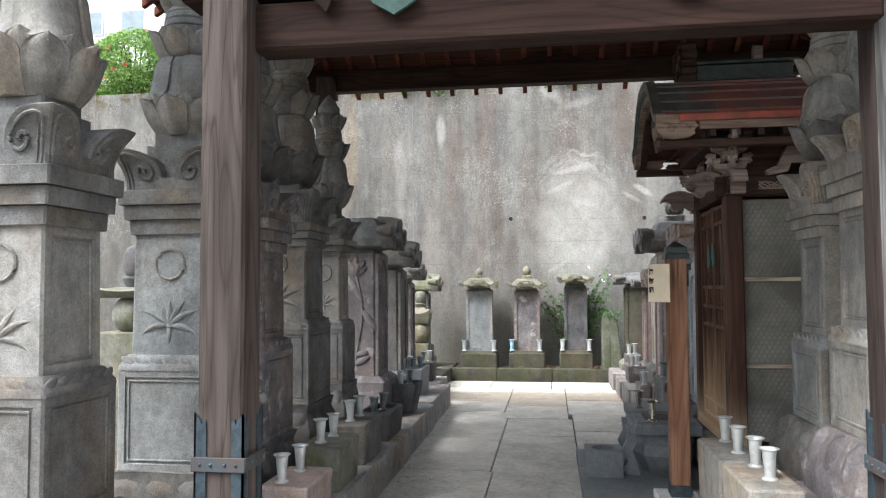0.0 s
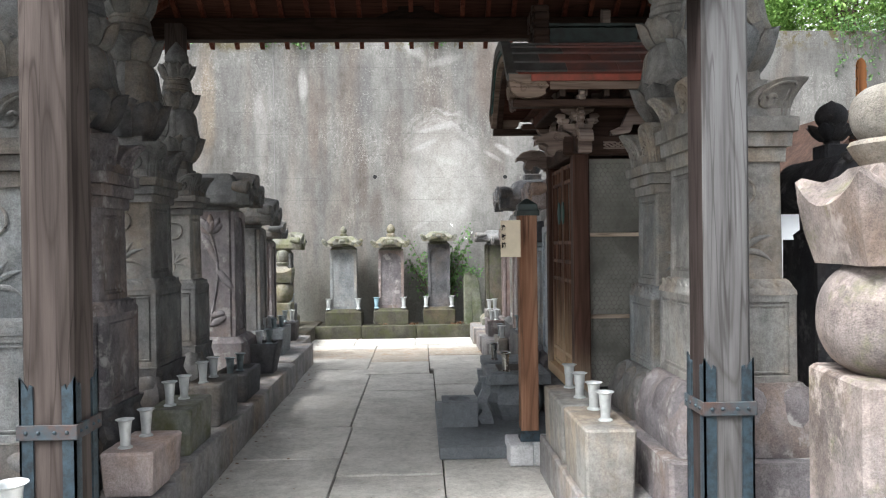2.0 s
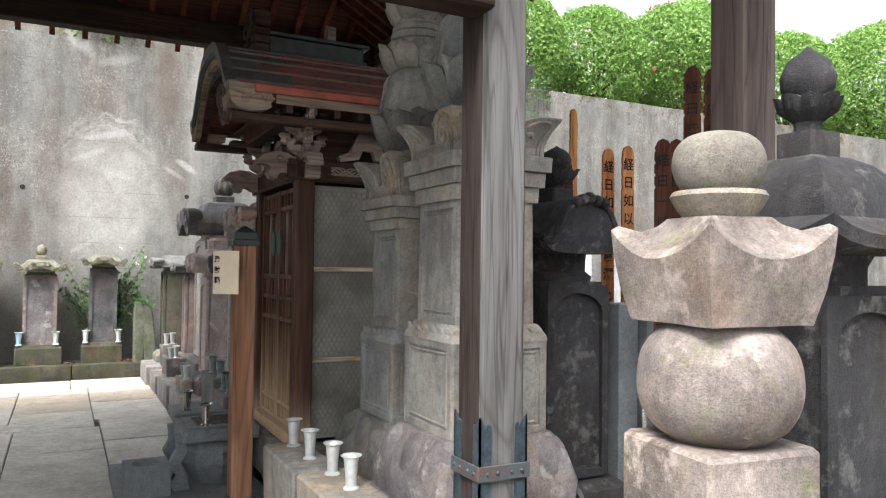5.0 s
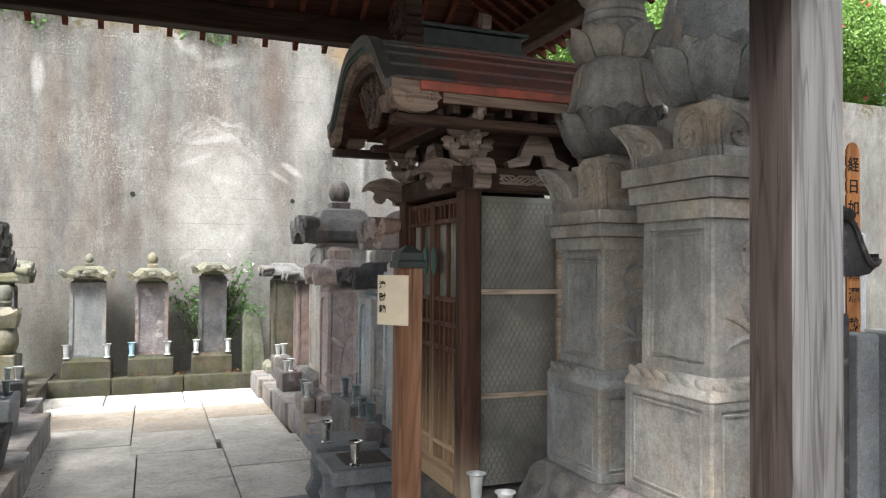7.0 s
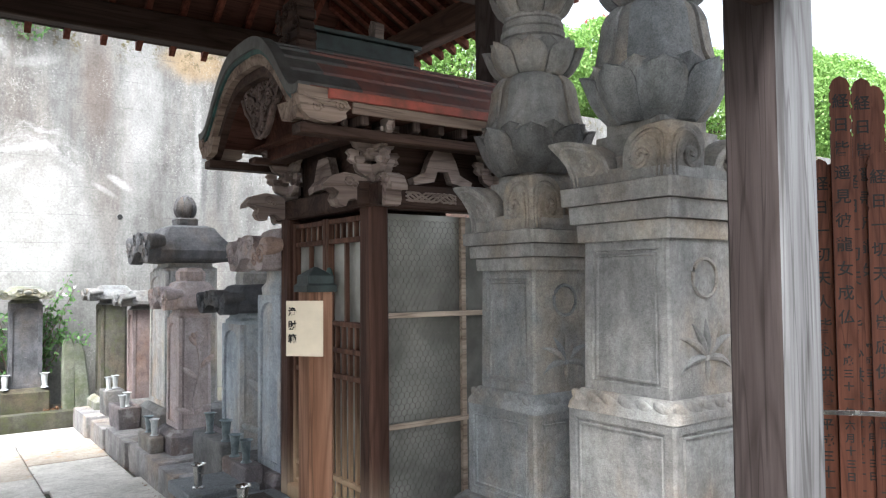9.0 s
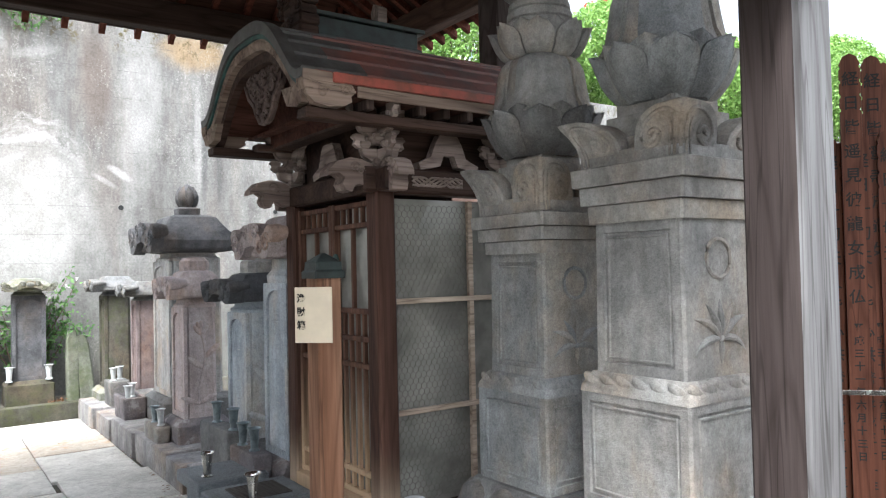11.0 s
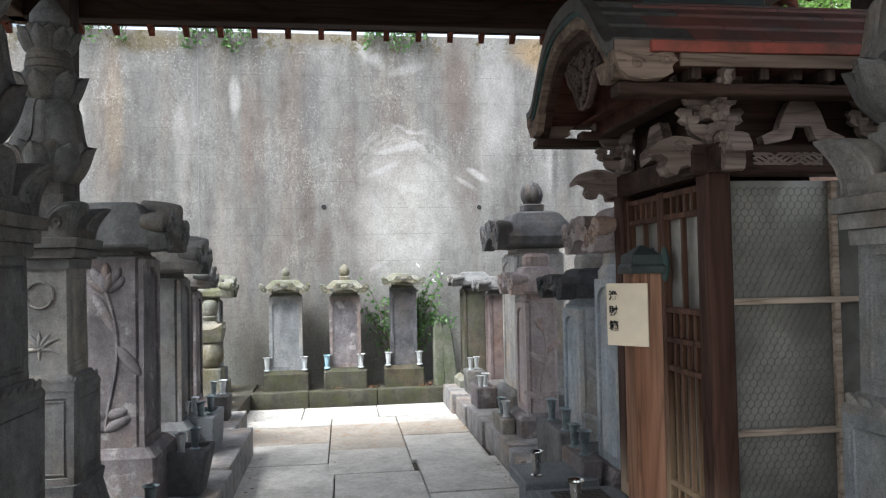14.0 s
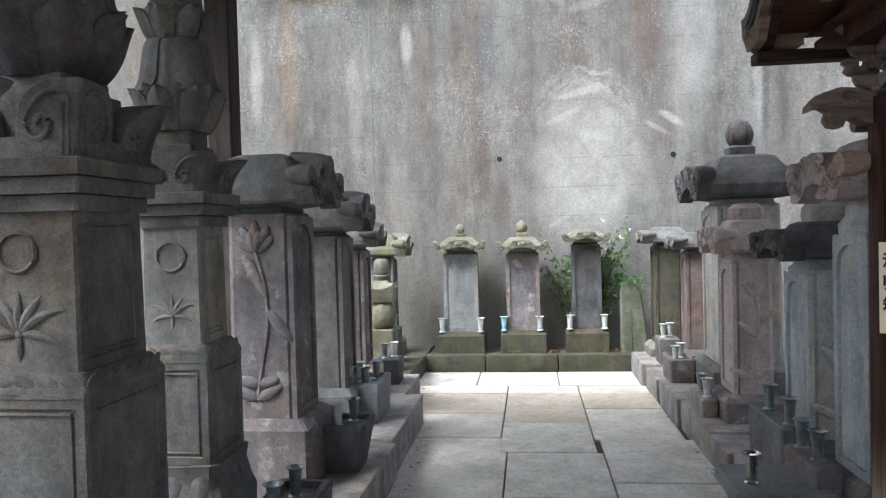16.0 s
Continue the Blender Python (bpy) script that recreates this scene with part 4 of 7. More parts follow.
def pagoda_tomb(cx, cy, w, zs, mats, label, seed, spire=True, face="-y", turn=0.0, plinth_w=None, sr=1.0, sv=1.0, sl=0.08):
    """zs: plinth bottom, plinth top, base top, body top, cornice top, ear top. w: half width of the body. sr, sv: breadth and height of the spire; sl: height of the block under it."""
    zf, z0, z1, z2, z3, z4 = zs
    m_pl, m_base, m_body, m_cap, m_cup, m_bell = mats
    t = thing("stone_tomb", pose(cx, cy, 0, 0, 0, turn), label, "tomb", group="old pagoda tombs")
    pw = plinth_w or w + 0.15
    fo = 0.07 if plinth_w is None else 0.035
    # rough carved plinth in two stones
    bm = bmesh.new()
    sqloft(bm, [(pw + fo, pw + fo, zf), (pw + fo, pw + fo, zf + (z0 - zf) * 0.42)], 0.02)
    part("footing_block", roughen(bm, 0.006, 7, seed), m_pl, t, "plain footing block")
    bm = bmesh.new()
    zl = zf + (z0 - zf) * 0.42
    petals = []
    sqloft(bm, [(pw, pw, zl), (pw + 0.01, pw + 0.01, zl + (z0 - zl) * 0.35), (pw - 0.03, pw - 0.03, zl + (z0 - zl) * 0.75), (w + 0.07, w + 0.07, z0)], 0.03)
    bmesh.ops.subdivide_edges(bm, edges=[e for e in bm.edges if e.calc_length() > 0.12], cuts=3, use_grid_fill=True)
    for side in range(4):
        mm = Matrix.Rotation(side * math.pi / 2, 4, "Z")
        for i in range(3):
            u = (-1 + 2 * (i + 0.5) / 3) * (pw - 0.03)
            petals.append(mm @ Matrix.Translation((u, -pw + 0.085, zl + (z0 - zl) * 0.52)))
    pl = part("plinth", roughen(bm, 0.010, 7, seed + 2), m_pl, t, "weathered petal-carved plinth", True)
    pm = None
    for mp in petals:
        if pm is None:
            pm = part("petal", roughen(blob(bmesh.new(), (0, 0, 0), (pw / 3 * 1.12, 0.085, (z0 - zl) * 0.46), None, 14, 10), 0.016, 9, seed), m_pl, pl, "", True).data
            last = pl.children[0]
        else:
            last = new("petal", pm)
            last.parent = pl
        last.matrix_basis = mp
    # base block with sunk panels and a petal band on top
    hb = w + 0.045
    zp = z1 - 0.075
    bm = sqloft(bmesh.new(), [(hb, hb, z0), (hb, hb, zp)], 0.01)
    for nv in ((0, -1, 0), (1, 0, 0), (-1, 0, 0), (0, 1, 0)):
        bm.normal_update()
        panel(bm, nv, z0, zp, 0.045, 0.009)
    part("base_block", bm, m_base, t, "block with sunk panels")
    part("petal_band", petal_band(hb + 0.004, zp, z1, 0.04), m_base, t, "band of carved petals", True)
    # body
    bm = sqloft(bmesh.new(), [(w, w, z1), (w - 0.006, w - 0.006, z2)], 0.01)
    bm.normal_update()
    for nv in ((1, 0, 0), (-1, 0, 0)):
        panel(bm, nv, z1, z2, 0.05, 0.010)
    part("body", bm, m_body, t, "square body block")
    hh = z2 - z1
    lotus_flower(t, w - 0.002, z1 + hh * 0.24, w * 0.85, m_body)
    bm = bmesh.new()
    ring_relief(bm, (0, -w + 0.002, z1 + hh * 0.75), (1, 0, 0), hh * 0.125, (0, -1, 0))
    part("moon_disc", bm, m_body, t, "carved moon ring", True)
    # stepped cornice
    steps = 3
    for i in range(steps):
        a = z2 + (z3 - z2) * i / steps
        b = z2 + (z3 - z2) * (i + 1) / steps
        g = w + 0.012 + 0.022 * i
        part("cornice_step", sqloft(bmesh.new(), [(g, g, a), (g + 0.003, g + 0.003, b - 0.004), (g - 0.006, g - 0.006, b)], 0.008), m_cap, t, "")
    # cap with ears
    g = w + 0.03
    part("cap_block", sqloft(bmesh.new(), [(g, g, z3), (g, g, z3 + (z4 - z3) * 0.30), (g - 0.05, g - 0.05, z3 + (z4 - z3) * 0.34), (g - 0.06, g - 0.06, z3 + (z4 - z3) * 0.62), (g - 0.11, g - 0.11, z3 + (z4 - z3) * 0.66), (g - 0.12, g - 0.12, z4)], 0.01), m_cap, t, "stepped cap block")
    for i in range(4):
        e = part("corner_ear", ear_mesh(0.88 * g, (z4 - z3) * 1.02, 0.075), m_cap, t, "flared corner ear with a carved scroll", True)
        k = g - 0.004
        e.matrix_basis = Matrix.Rotation(i * math.pi / 2, 4, "Z") @ Matrix.Translation((k, k, z3))
    if not spire:
        return t
    s, v = sr * w / 0.2, sv * w / 0.2
    z = z4 - 0.03 + sl
    part("spire_seat", sqloft(bmesh.new(), [(w * 0.80, w * 0.80, z4 - 0.14), (w * 0.80, w * 0.80, z - sl * 0.45), (w * 0.66, w * 0.66, z - sl * 0.40), (w * 0.66, w * 0.66, z + 0.012)], 0.01), m_cap, t, "stepped block under the lotus cup")

    def pr(rows, dz=0.0, dr=0.0):
        return [((r + dr) * s, z + (h + dz) * v) for r, h in rows]
    cup = part("lotus_cup", lathe(bmesh.new(), pr(((0.135, 0.0), (0.155, 0.02), (0.20, 0.085), (0.215, 0.15), (0.20, 0.19), (0.15, 0.185))), 32), m_cup, t, "lotus-petal cup", True)
    rows = ((0.148, 0.004), (0.188, 0.045), (0.220, 0.092), (0.241, 0.145), (0.253, 0.19), (0.260, 0.225))
    petal_ring(cup, pr(rows, 0.018, -0.012), 8, 0.38, 0.010, m_cup, math.pi / 8, curl=0.05)
    petal_ring(cup, pr(rows), 8, 0.39, 0.022, m_cup, 0.0, 0.02, 0.012, curl=0.05)
    z += 0.19 * v
    bell = part("bell", lathe(bmesh.new(), pr(((0.16, -0.01), (0.192, 0.012), (0.192, 0.04), (0.184, 0.12), (0.172, 0.22), (0.15, 0.29), (0.12, 0.325))), 8), m_bell, t, "eight-sided bell stone", False)
    rows = ((0.105, 0.328), (0.152, 0.302), (0.175, 0.25), (0.187, 0.17), (0.200, 0.09), (0.220, 0.03), (0.240, 0.0))
    petal_ring(bell, pr(rows, 0.004, -0.010), 4, 0.62, 0.006, m_bell, 0.0, 0.03, 0.012, 0.62, "draped_petal")
    petal_ring(bell, pr(rows), 4, 0.60, 0.026, m_bell, math.pi / 4, 0.03, 0.008, 0.62, "draped_petal", 0.10)
    z += 0.315 * v
    col_ = part("lotus_collar", lathe(bmesh.new(), pr(((0.13, 0.0), (0.15, 0.02), (0.178, 0.09), (0.185, 0.13), (0.15, 0.14))), 32), m_bell, t, "small lotus collar", True)
    rows = ((0.135, 0.004), (0.170, 0.03), (0.196, 0.07), (0.212, 0.115), (0.222, 0.165))
    petal_ring(col_, pr(rows, 0.0, -0.007), 8, 0.40, 0.003, m_bell, math.pi / 8, 0.018)
    petal_ring(col_, pr(rows, -0.014), 8, 0.37, 0.018, m_bell, 0.0, 0.018, 0.008, curl=0.05)
    z += 0.13 * v
    part("ring_shaft", lathe(bmesh.new(), [(0.160 * s, z), (0.168 * s, z + 0.02 * v), (0.168 * s, z + 0.05 * v), (0.152 * s, z + 0.058 * v), (0.163 * s, z + 0.066 * v), (0.161 * s, z + 0.10 * v), (0.146 * s, z + 0.108 * v), (0.156 * s, z + 0.116 * v), (0.152 * s, z + 0.145 * v), (0.138 * s, z + 0.152 * v), (0.146 * s, z + 0.16 * v), (0.142 * s, z + 0.18 * v)], 28), m_bell, t, "ringed shaft", True)
    z += 0.175 * v
    col_ = part("upper_collar", lathe(bmesh.new(), pr(((0.11, 0.0), (0.14, 0.03), (0.162, 0.09), (0.12, 0.115))), 32), m_bell, t, "upper lotus collar", True)
    rows = ((0.115, 0.004), (0.15, 0.035), (0.178, 0.085), (0.195, 0.14))
    petal_ring(col_, pr(rows, 0.0, -0.006), 8, 0.40, 0.003, m_bell, math.pi / 8, 0.016)
    petal_ring(col_, pr(rows, -0.014), 8, 0.37, 0.015, m_bell, 0.0, 0.016, 0.008)
    z += 0.11 * v
    part("jewel", lathe(bmesh.new(), [(0.08 * s, z), (0.13 * s, z + 0.05 * v), (0.13 * s, z + 0.11 * v), (0.07 * s, z + 0.19 * v), (0.012 * s, z + 0.25 * v)], 24), m_bell, t, "jewel-shaped finial", True)
    return t


GREYSET = (M_DARK, M_GREY, M_GREY, M_GREY, M_DARK, M_GREY)
pagoda_tomb(-1.68, 3.12, 0.185, (0.19, 0.62, 1.17, 1.73, 1.95, 2.16), (M_GREY, M_GREY, M_GREYL, M_GREY, M_GREYL, M_GREYL), "pale grey stacked stone tomb with scrolled corner ears", 1.0, sr=0.95, sv=1.10, sl=0.10)
pagoda_tomb(-1.52, 4.10, 0.20, (0.19, 0.60, 1.16, 1.76, 1.98, 2.18), (M_GREY, M_BLUE, M_BLUE, M_GREY, M_GREYL, M_BLUE), "blue-grey stacked stone tomb with carved lotus and moon", 2.0, sr=0.86, sv=0.84, plinth_w=0.29, sl=0.12)
pagoda_tomb(-1.50, 4.76, 0.19, (0.19, 0.60, 1.18, 1.70, 1.90, 2.09), (M_DARK, M_PURPLE, M_PURPLE, M_PURPLE, M_DARK, M_GREY), "dark weathered stacked stone tomb under the roof", 3.0, plinth_w=0.27)
pagoda_tomb(-1.55, 5.665, 0.205, (0.19, 0.68, 1.27, 1.78, 1.945, 2.17), GREYSET, "large grey stacked stone tomb with carved lotus", 4.0, sr=0.90, sv=1.02, plinth_w=0.29)
pagoda_tomb(-1.50, 6.51, 0.138, (0.19, 0.70, 1.22, 1.735, 1.885, 2.05), (M_GREY, M_GREY, M_GREYL, M_GREY, M_GREY, M_GREY), "grey stacked stone tomb with engraved base", 5.0, sr=1.02, sv=1.2, plinth_w=0.225, sl=0.14)
pagoda_tomb(1.975, 4.145, 0.205, (0.24, 0.80, 1.29, 1.85, 2.06, 2.235), (M_PURPLE, M_GREYL, M_GREYL, M_GREYL, M_BLUE, M_BLUE), "tall pale grey stacked tomb beside the timber post", 6.0, sr=0.92, sv=0.90, sl=0.085)
pagoda_tomb(1.985, 4.845, 0.185, (0.24, 0.74, 1.22, 1.75, 1.925, 2.14), (M_GREY, M_BLUE, M_BLUE, M_GREYL, M_GREY, M_GREYL), "grey stacked tomb beside the small shrine", 7.0, sr=1.0, sv=0.98, sl=0.07)

# ---- roofed grave steles ----
def arch_plate(bm, w, z0, z1, y0, y1, margin, arch):
    """A face plate with an arched opening."""
    iw, a0, a1 = w - margin, z0 + margin, z1 - margin
    inner = [(-iw, a0), (0, a0), (iw, a0), (iw, (a0 + a1) / 2), (iw, a1 - arch)]
    for k in range(1, 8):
        a = math.pi * k / 8
        inner.append((iw * math.cos(a), a1 - arch + arch * math.sin(a)))
    inner += [(-iw, a1 - arch), (-iw, (a0 + a1) / 2)]
    outer = [(-w, z0), (0, z0), (w, z0), (w, (z0 + z1) / 2), (w, z1 - arch)]
    for k in range(1, 8):
        u = math.cos(math.pi * k / 8) * w * 1.35
        outer.append((max(-w, min(w, u)), z1 if 1 < k < 7 else z1 - arch * 0.3))
    outer += [(-w, z1 - arch), (-w, (z0 + z1) / 2)]
    n = len(inner)
    vi0 = [bm.verts.new((x, y0, z)) for x, z in inner]
    vo0 = [bm.verts.new((x, y0, z)) for x, z in outer]
    vi1 = [bm.verts.new((x, y1, z)) for x, z in inner]
    vo1 = [bm.verts.new((x, y1, z)) for x, z in outer]
    for i in range(n):
        j = (i + 1) % n
        bm.faces.new((vo0[i], vo0[j], vi0[j], vi0[i]))
        bm.faces.new((vo1[j], vo1[i], vi1[i], vi1[j]))
        bm.faces.new((vi0[i], vi0[j], vi1[j], vi1[i]))
        bm.faces.new((vo0[j], vo0[i], vo1[i], vo1[j]))


def kasa(t, w, d, z0, z1, over, m, front=True, seed=0.0, barrel=True):
    """The stone roof: a hipped block with a swelling, curled gable on its face."""
    hw, hd, h = w + over, d + over, z1 - z0
    bm = bmesh.new()
    sqloft(bm, [(w + 0.01, d + 0.01, z0), (hw - 0.01, hd - 0.01, z0 + h * 0.06), (hw, hd, z0 + h * 0.12), (hw - 0.005, hd - 0.005, z0 + h * 0.32), (hw * 0.86, hd * 0.86, z0 + h * 0.52), (hw * 0.70, hd * 0.70, z0 + h * 0.74), (hw * 0.58, hd * 0.58, z0 + h * 0.94), (hw * 0.45, hd * 0.45, z1)], 0.02)
    roof_ = part("stone_roof", roughen(bm, 0.004, 9, seed), m, t, "carved stone roof")
    if front:
        # curled gable: swelling in the middle, tips turned up
        prof = [(0.0, 0.95), (0.22, 0.90), (0.42, 0.70), (0.58, 0.50), (0.76, 0.44), (0.92, 0.52), (1.06, 0.70), (1.10, 0.62), (1.06, 0.30), (0.95, 0.02), (0.70, -0.02), (0.50, 0.10), (0.30, 0.30), (0.0, 0.36)]
        pts = [(u * hw, z0 + h * v * (1.0 if barrel else 0.86)) for u, v in prof]
        pts = pts + [(-u, v) for u, v in reversed(pts[1:-1])]
        bm = prism(bmesh.new(), pts, "y", -hd - 0.06, -hd + 0.05)
        part("curled_gable", roughen(bm, 0.005, 12, seed), m, roof_, "curled front gable")
        for sx in (-1, 1):
            for q, zz, rr_ in ((0.90, 0.34, 0.24), (0.58, 0.24, 0.17), (0.30, 0.60, 0.18)):
                bm = bmesh.new()
                spiral(bm, (sx * hw * q, -hd - 0.06, z0 + h * zz), (sx, 0, 0), (0, 0, 1), h * rr_, 1.6, 0.011)
                part("scroll_carving", bm, m, roof_, "carved scroll", True)
            # the tips of the gable curl up and run back along the eaves
            tip = part("curled_tip", roughen(lathe(bmesh.new(), [(h * 0.16, 0.0), (h * 0.20, 0.012), (h * 0.20, 0.07), (h * 0.12, 0.15)], 16), 0.004, 14, seed + sx), m, roof_, "upturned curled tip", True)
            tip.matrix_basis = pose(sx * hw * 1.02, -hd - 0.065, z0 + h * 0.52, -84)
        part("boss", blob(bmesh.new(), (0, -hd - 0.05, z0 + h * 0.52), (hw * 0.2, 0.025, h * 0.2), None, 10, 6), m, roof_, "carved boss", True)
        if barrel:
            br = part("ridge_barrel", roughen(lathe(bmesh.new(), [(hw * 0.20, 0.0), (hw * 0.25, 0.012), (hw * 0.26, 0.10), (hw * 0.20, hd * 0.8)], 22), 0.003, 12, seed), m, roof_, "barrel-shaped ridge end", True)
            br.matrix_basis = pose(0, -hd - 0.08, z0 + h * 0.72, -78)


def roofed_stele(cx, cy, turn, w, d, zs, over, mats, label, seed, finial=0.0, lotus=False, arch=0.08, front=True, group="roofed grave stones", neck=0.05, lump=None, barrel=True):
    z0, zb, zt, zk = zs
    t = thing("grave_stele", pose(cx, cy, 0, 0, 0, turn), label, "gravestone", group)
    m_base, m_body, m_roof = mats
    part("base", roughen(sqloft(bmesh.new(), [(w + 0.08, d + 0.08, z0), (w + 0.08, d + 0.08, zb - 0.05), (w + 0.03, d + 0.03, zb)], 0.015), 0.005, 9, seed), m_base, t, "squared stone base")
    bm = sqloft(bmesh.new(), [(w - 0.002, d - 0.015, zb), (w - 0.008, d - 0.02, zt)], 0.032)
    body = part("body", roughen(bm, 0.002, 8, seed), m_body, t, "upright stone shaft")
    bm = bmesh.new()
    arch_plate(bm, w, zb, zt, -d, -d + 0.03, 0.045, arch)
    part("arched_frame", bm, m_body, body, "arched frame round the sunk face")
    # worn inscription, too weathered to read
    rr = random.Random(seed)
    zz = zt - 0.2
    while zz > zb + 0.25:
        for q in range(2):
            bm = bx(bmesh.new(), -0.022 + rr.uniform(-0.006, 0.006), 0.022 + rr.uniform(-0.006, 0.006), -d + 0.0135, -d + 0.016, zz + q * 0.018, zz + q * 0.018 + 0.006, 0)
            part("engraved_stroke", bm, m_body, body)
        zz -= 0.075
    part("neck", sqloft(bmesh.new(), [(w * 0.95, d * 0.92, zt), (w * 0.97, d * 0.94, zt + neck * 0.3), (w * 0.82, d * 0.82, zt + neck * 0.55), (w * 0.80, d * 0.80, zt + neck)], 0.03), m_body if neck > 0.05 else m_roof, t, "moulded neck")
    kasa(t, w * 0.85, d * 0.85, zt + neck, zk, over, m_roof, front, seed, barrel)
    if finial:
        s = finial
        part("finial_block", sqloft(bmesh.new(), [(0.10 * s, 0.10 * s, zk - 0.01), (0.11 * s, 0.11 * s, zk + 0.07 * s), (0.095 * s, 0.095 * s, zk + 0.085 * s)], 0.02 * s), m_roof, t, "square finial block")
        bud = part("finial", lathe(bmesh.new(), [(0.06 * s, zk + 0.08 * s), (0.098 * s, zk + 0.13 * s), (0.108 * s, zk + 0.19 * s), (0.085 * s, zk + 0.27 * s), (0.03 * s, zk + 0.315 * s), (0.005, zk + 0.33 * s)], 24), m_roof, t, "bud-shaped stone finial", True)
        if s > 0.8:
            petal_ring(bud, [(0.07 * s, zk + 0.085 * s), (0.10 * s, zk + 0.13 * s), (0.11 * s, zk + 0.19 * s), (0.095 * s, zk + 0.25 * s), (0.06 * s, zk + 0.30 * s)], 8, 0.36, 0.008, m_roof, 0.0, 0.012, 0.004)
    if lump:
        hw_, hz_, m_l = lump
        part("finial_block", roughen(sqloft(bmesh.new(), [(hw_ * 0.92, hw_ * 0.92, zk - 0.03), (hw_, hw_, zk + hz_ * 0.35), (hw_ * 0.96, hw_ * 0.96, zk + hz_ * 0.7), (hw_ * 0.7, hw_ * 0.7, zk + hz_)], hw_ * 0.35), 0.008, 12, seed), m_l, t, "worn squared block that held a finial")
    if lotus:
        # bud, stem and leaves in low relief on the side that meets the visitor
        c = Vector((w - 0.006, 0.0, zt - 0.24))
        pts = [c + Vector((0, 0.03 * math.sin(k * 0.45), -k * (zt - zb - 0.36) / 12)) for k in range(13)]
        lot_ = part("lotus_carving", tube(bmesh.new(), pts, 0.009, 6), m_body, t, "lotus stem in low relief", True)

        def low_leaf(name, root, dd, ln, wide):
            rot = Matrix((dd, dd.cross(Vector((1, 0, 0))), Vector((1, 0, 0)))).transposed().to_quaternion()
            part(name, blob(bmesh.new(), root + dd * ln * 0.5, (ln * 0.55, wide, 0.012), rot, 10, 6), m_body, lot_, "", True)

        for ang, ln in ((90, 0.12), (72, 0.115), (108, 0.115), (52, 0.10), (128, 0.10)):
            low_leaf("petal", c, Vector((0, math.cos(radians(ang)), math.sin(radians(ang)))), ln, 0.024)
        for k, sgn in ((4, 1), (6, -1), (12, 1), (12, -1)):
            low_leaf("leaf", pts[k], Vector((0, sgn * 0.75, 0.65 if k < 10 else 0.35)).normalized(), 0.17, 0.028)
    return t


# turn 90: face towards +x; turn -90: face towards -x
roofed_stele(-1.475, 7.57, 90, 0.21, 0.205, (0.19, 0.64, 1.80, 2.16), 0.13, (M_PURPLE, M_PURPLE, M_GREY), "purplish stone stele with a lotus carved on its side", 21.0, lotus=False, arch=0.12)
# lotus relief stands on the side of this stele that meets the visitor
cL = Vector((-1.49, 7.366, 1.60))
host = bpy.data.objects["grave_stele"]
stem = [cL + Vector((0.05 * math.sin(k * 0.42) + 0.03 * k / 9, 0, -k * 0.085)) for k in range(11)]
lot = part("lotus_relief", tube(bmesh.new(), stem, 0.015, 6), M_PURPLE, host, "lotus stem in relief", True)
lot.matrix_parent_inverse = host.matrix_basis.inverted()


def relief_leaf(name, root, ang, ln, wide, deep):
    dd = Vector((math.cos(radians(ang)), 0, math.sin(radians(ang))))
    rot = Matrix((dd, dd.cross(Vector((0, -1, 0))), Vector((0, -1, 0)))).transposed().to_quaternion()
    part(name, blob(bmesh.new(), root + dd * ln * 0.5, (ln * 0.57, wide, deep), rot, 12, 8), M_PURPLE, lot, "", True)


for a, ln, deep in ((38, 0.13, 0.020), (142, 0.13, 0.020), (60, 0.16, 0.026), (120, 0.16, 0.026), (90, 0.17, 0.030), (76, 0.12, 0.038), (104, 0.12, 0.038)):
    relief_leaf("petal", cL, a, ln, 0.034, deep)
for k, ang, ln in ((3, 118, 0.26), (4, -52, 0.22), (10, 28, 0.16), (10, 152, 0.16), (9, 165, 0.12), (9, 15, 0.12)):
    relief_leaf("leaf", stem[k], ang, ln, 0.036, 0.024)

roofed_stele(-1.50, 8.80, 90, 0.19, 0.19, (0.19, 0.55, 1.66, 2.00), 0.12, (M_GREY, M_GREY, M_GREY), "grey stone stele with a curled roof", 22.0)
roofed_stele(-1.58, 10.0, 90, 0.16, 0.15, (0.19, 0.5, 1.52, 1.78), 0.10, (M_PINK, M_PURPLE, M_GREY), "small reddish stone stele with a curled roof", 23.0)
roofed_stele(-1.74, 12.30, 90, 0.15, 0.15, (0.19, 0.4, 1.36, 1.68), 0.13, (M_MOSSY, M_GREY, M_MOSSY), "moss-topped stone stele by the wall", 24.0)
roofed_stele(1.74, 6.95, -90, 0.19, 0.19, (0.19, 0.50, 1.62, 2.06), 0.13, (M_PURPLE, M_PALEBLUE, M_PINK), "blue-grey stele with a reddish curled roof", 25.0, arch=0.10, neck=0.16, lotus=True, barrel=False)
roofed_stele(1.74, 7.68, -90, 0.19, 0.185, (0.19, 0.5, 1.40, 1.69), 0.12, (M_GREY, M_PALEBLUE, M_DARK), "slate-blue stele with a dark stone roof", 26.0, lotus=True, neck=0.08, lump=(0.125, 0.11, M_PALETUFF), barrel=False)
roofed_stele(1.705, 9.17, -90, 0.19, 0.155, (0.19, 0.42, 1.39, 1.72), 0.10, (M_PURPLE, M_PINK, M_PINK), "pinkish stele with a worn stone roof", 27.0, lotus=True, neck=0.08, lump=(0.115, 0.12, M_PINK), barrel=False)
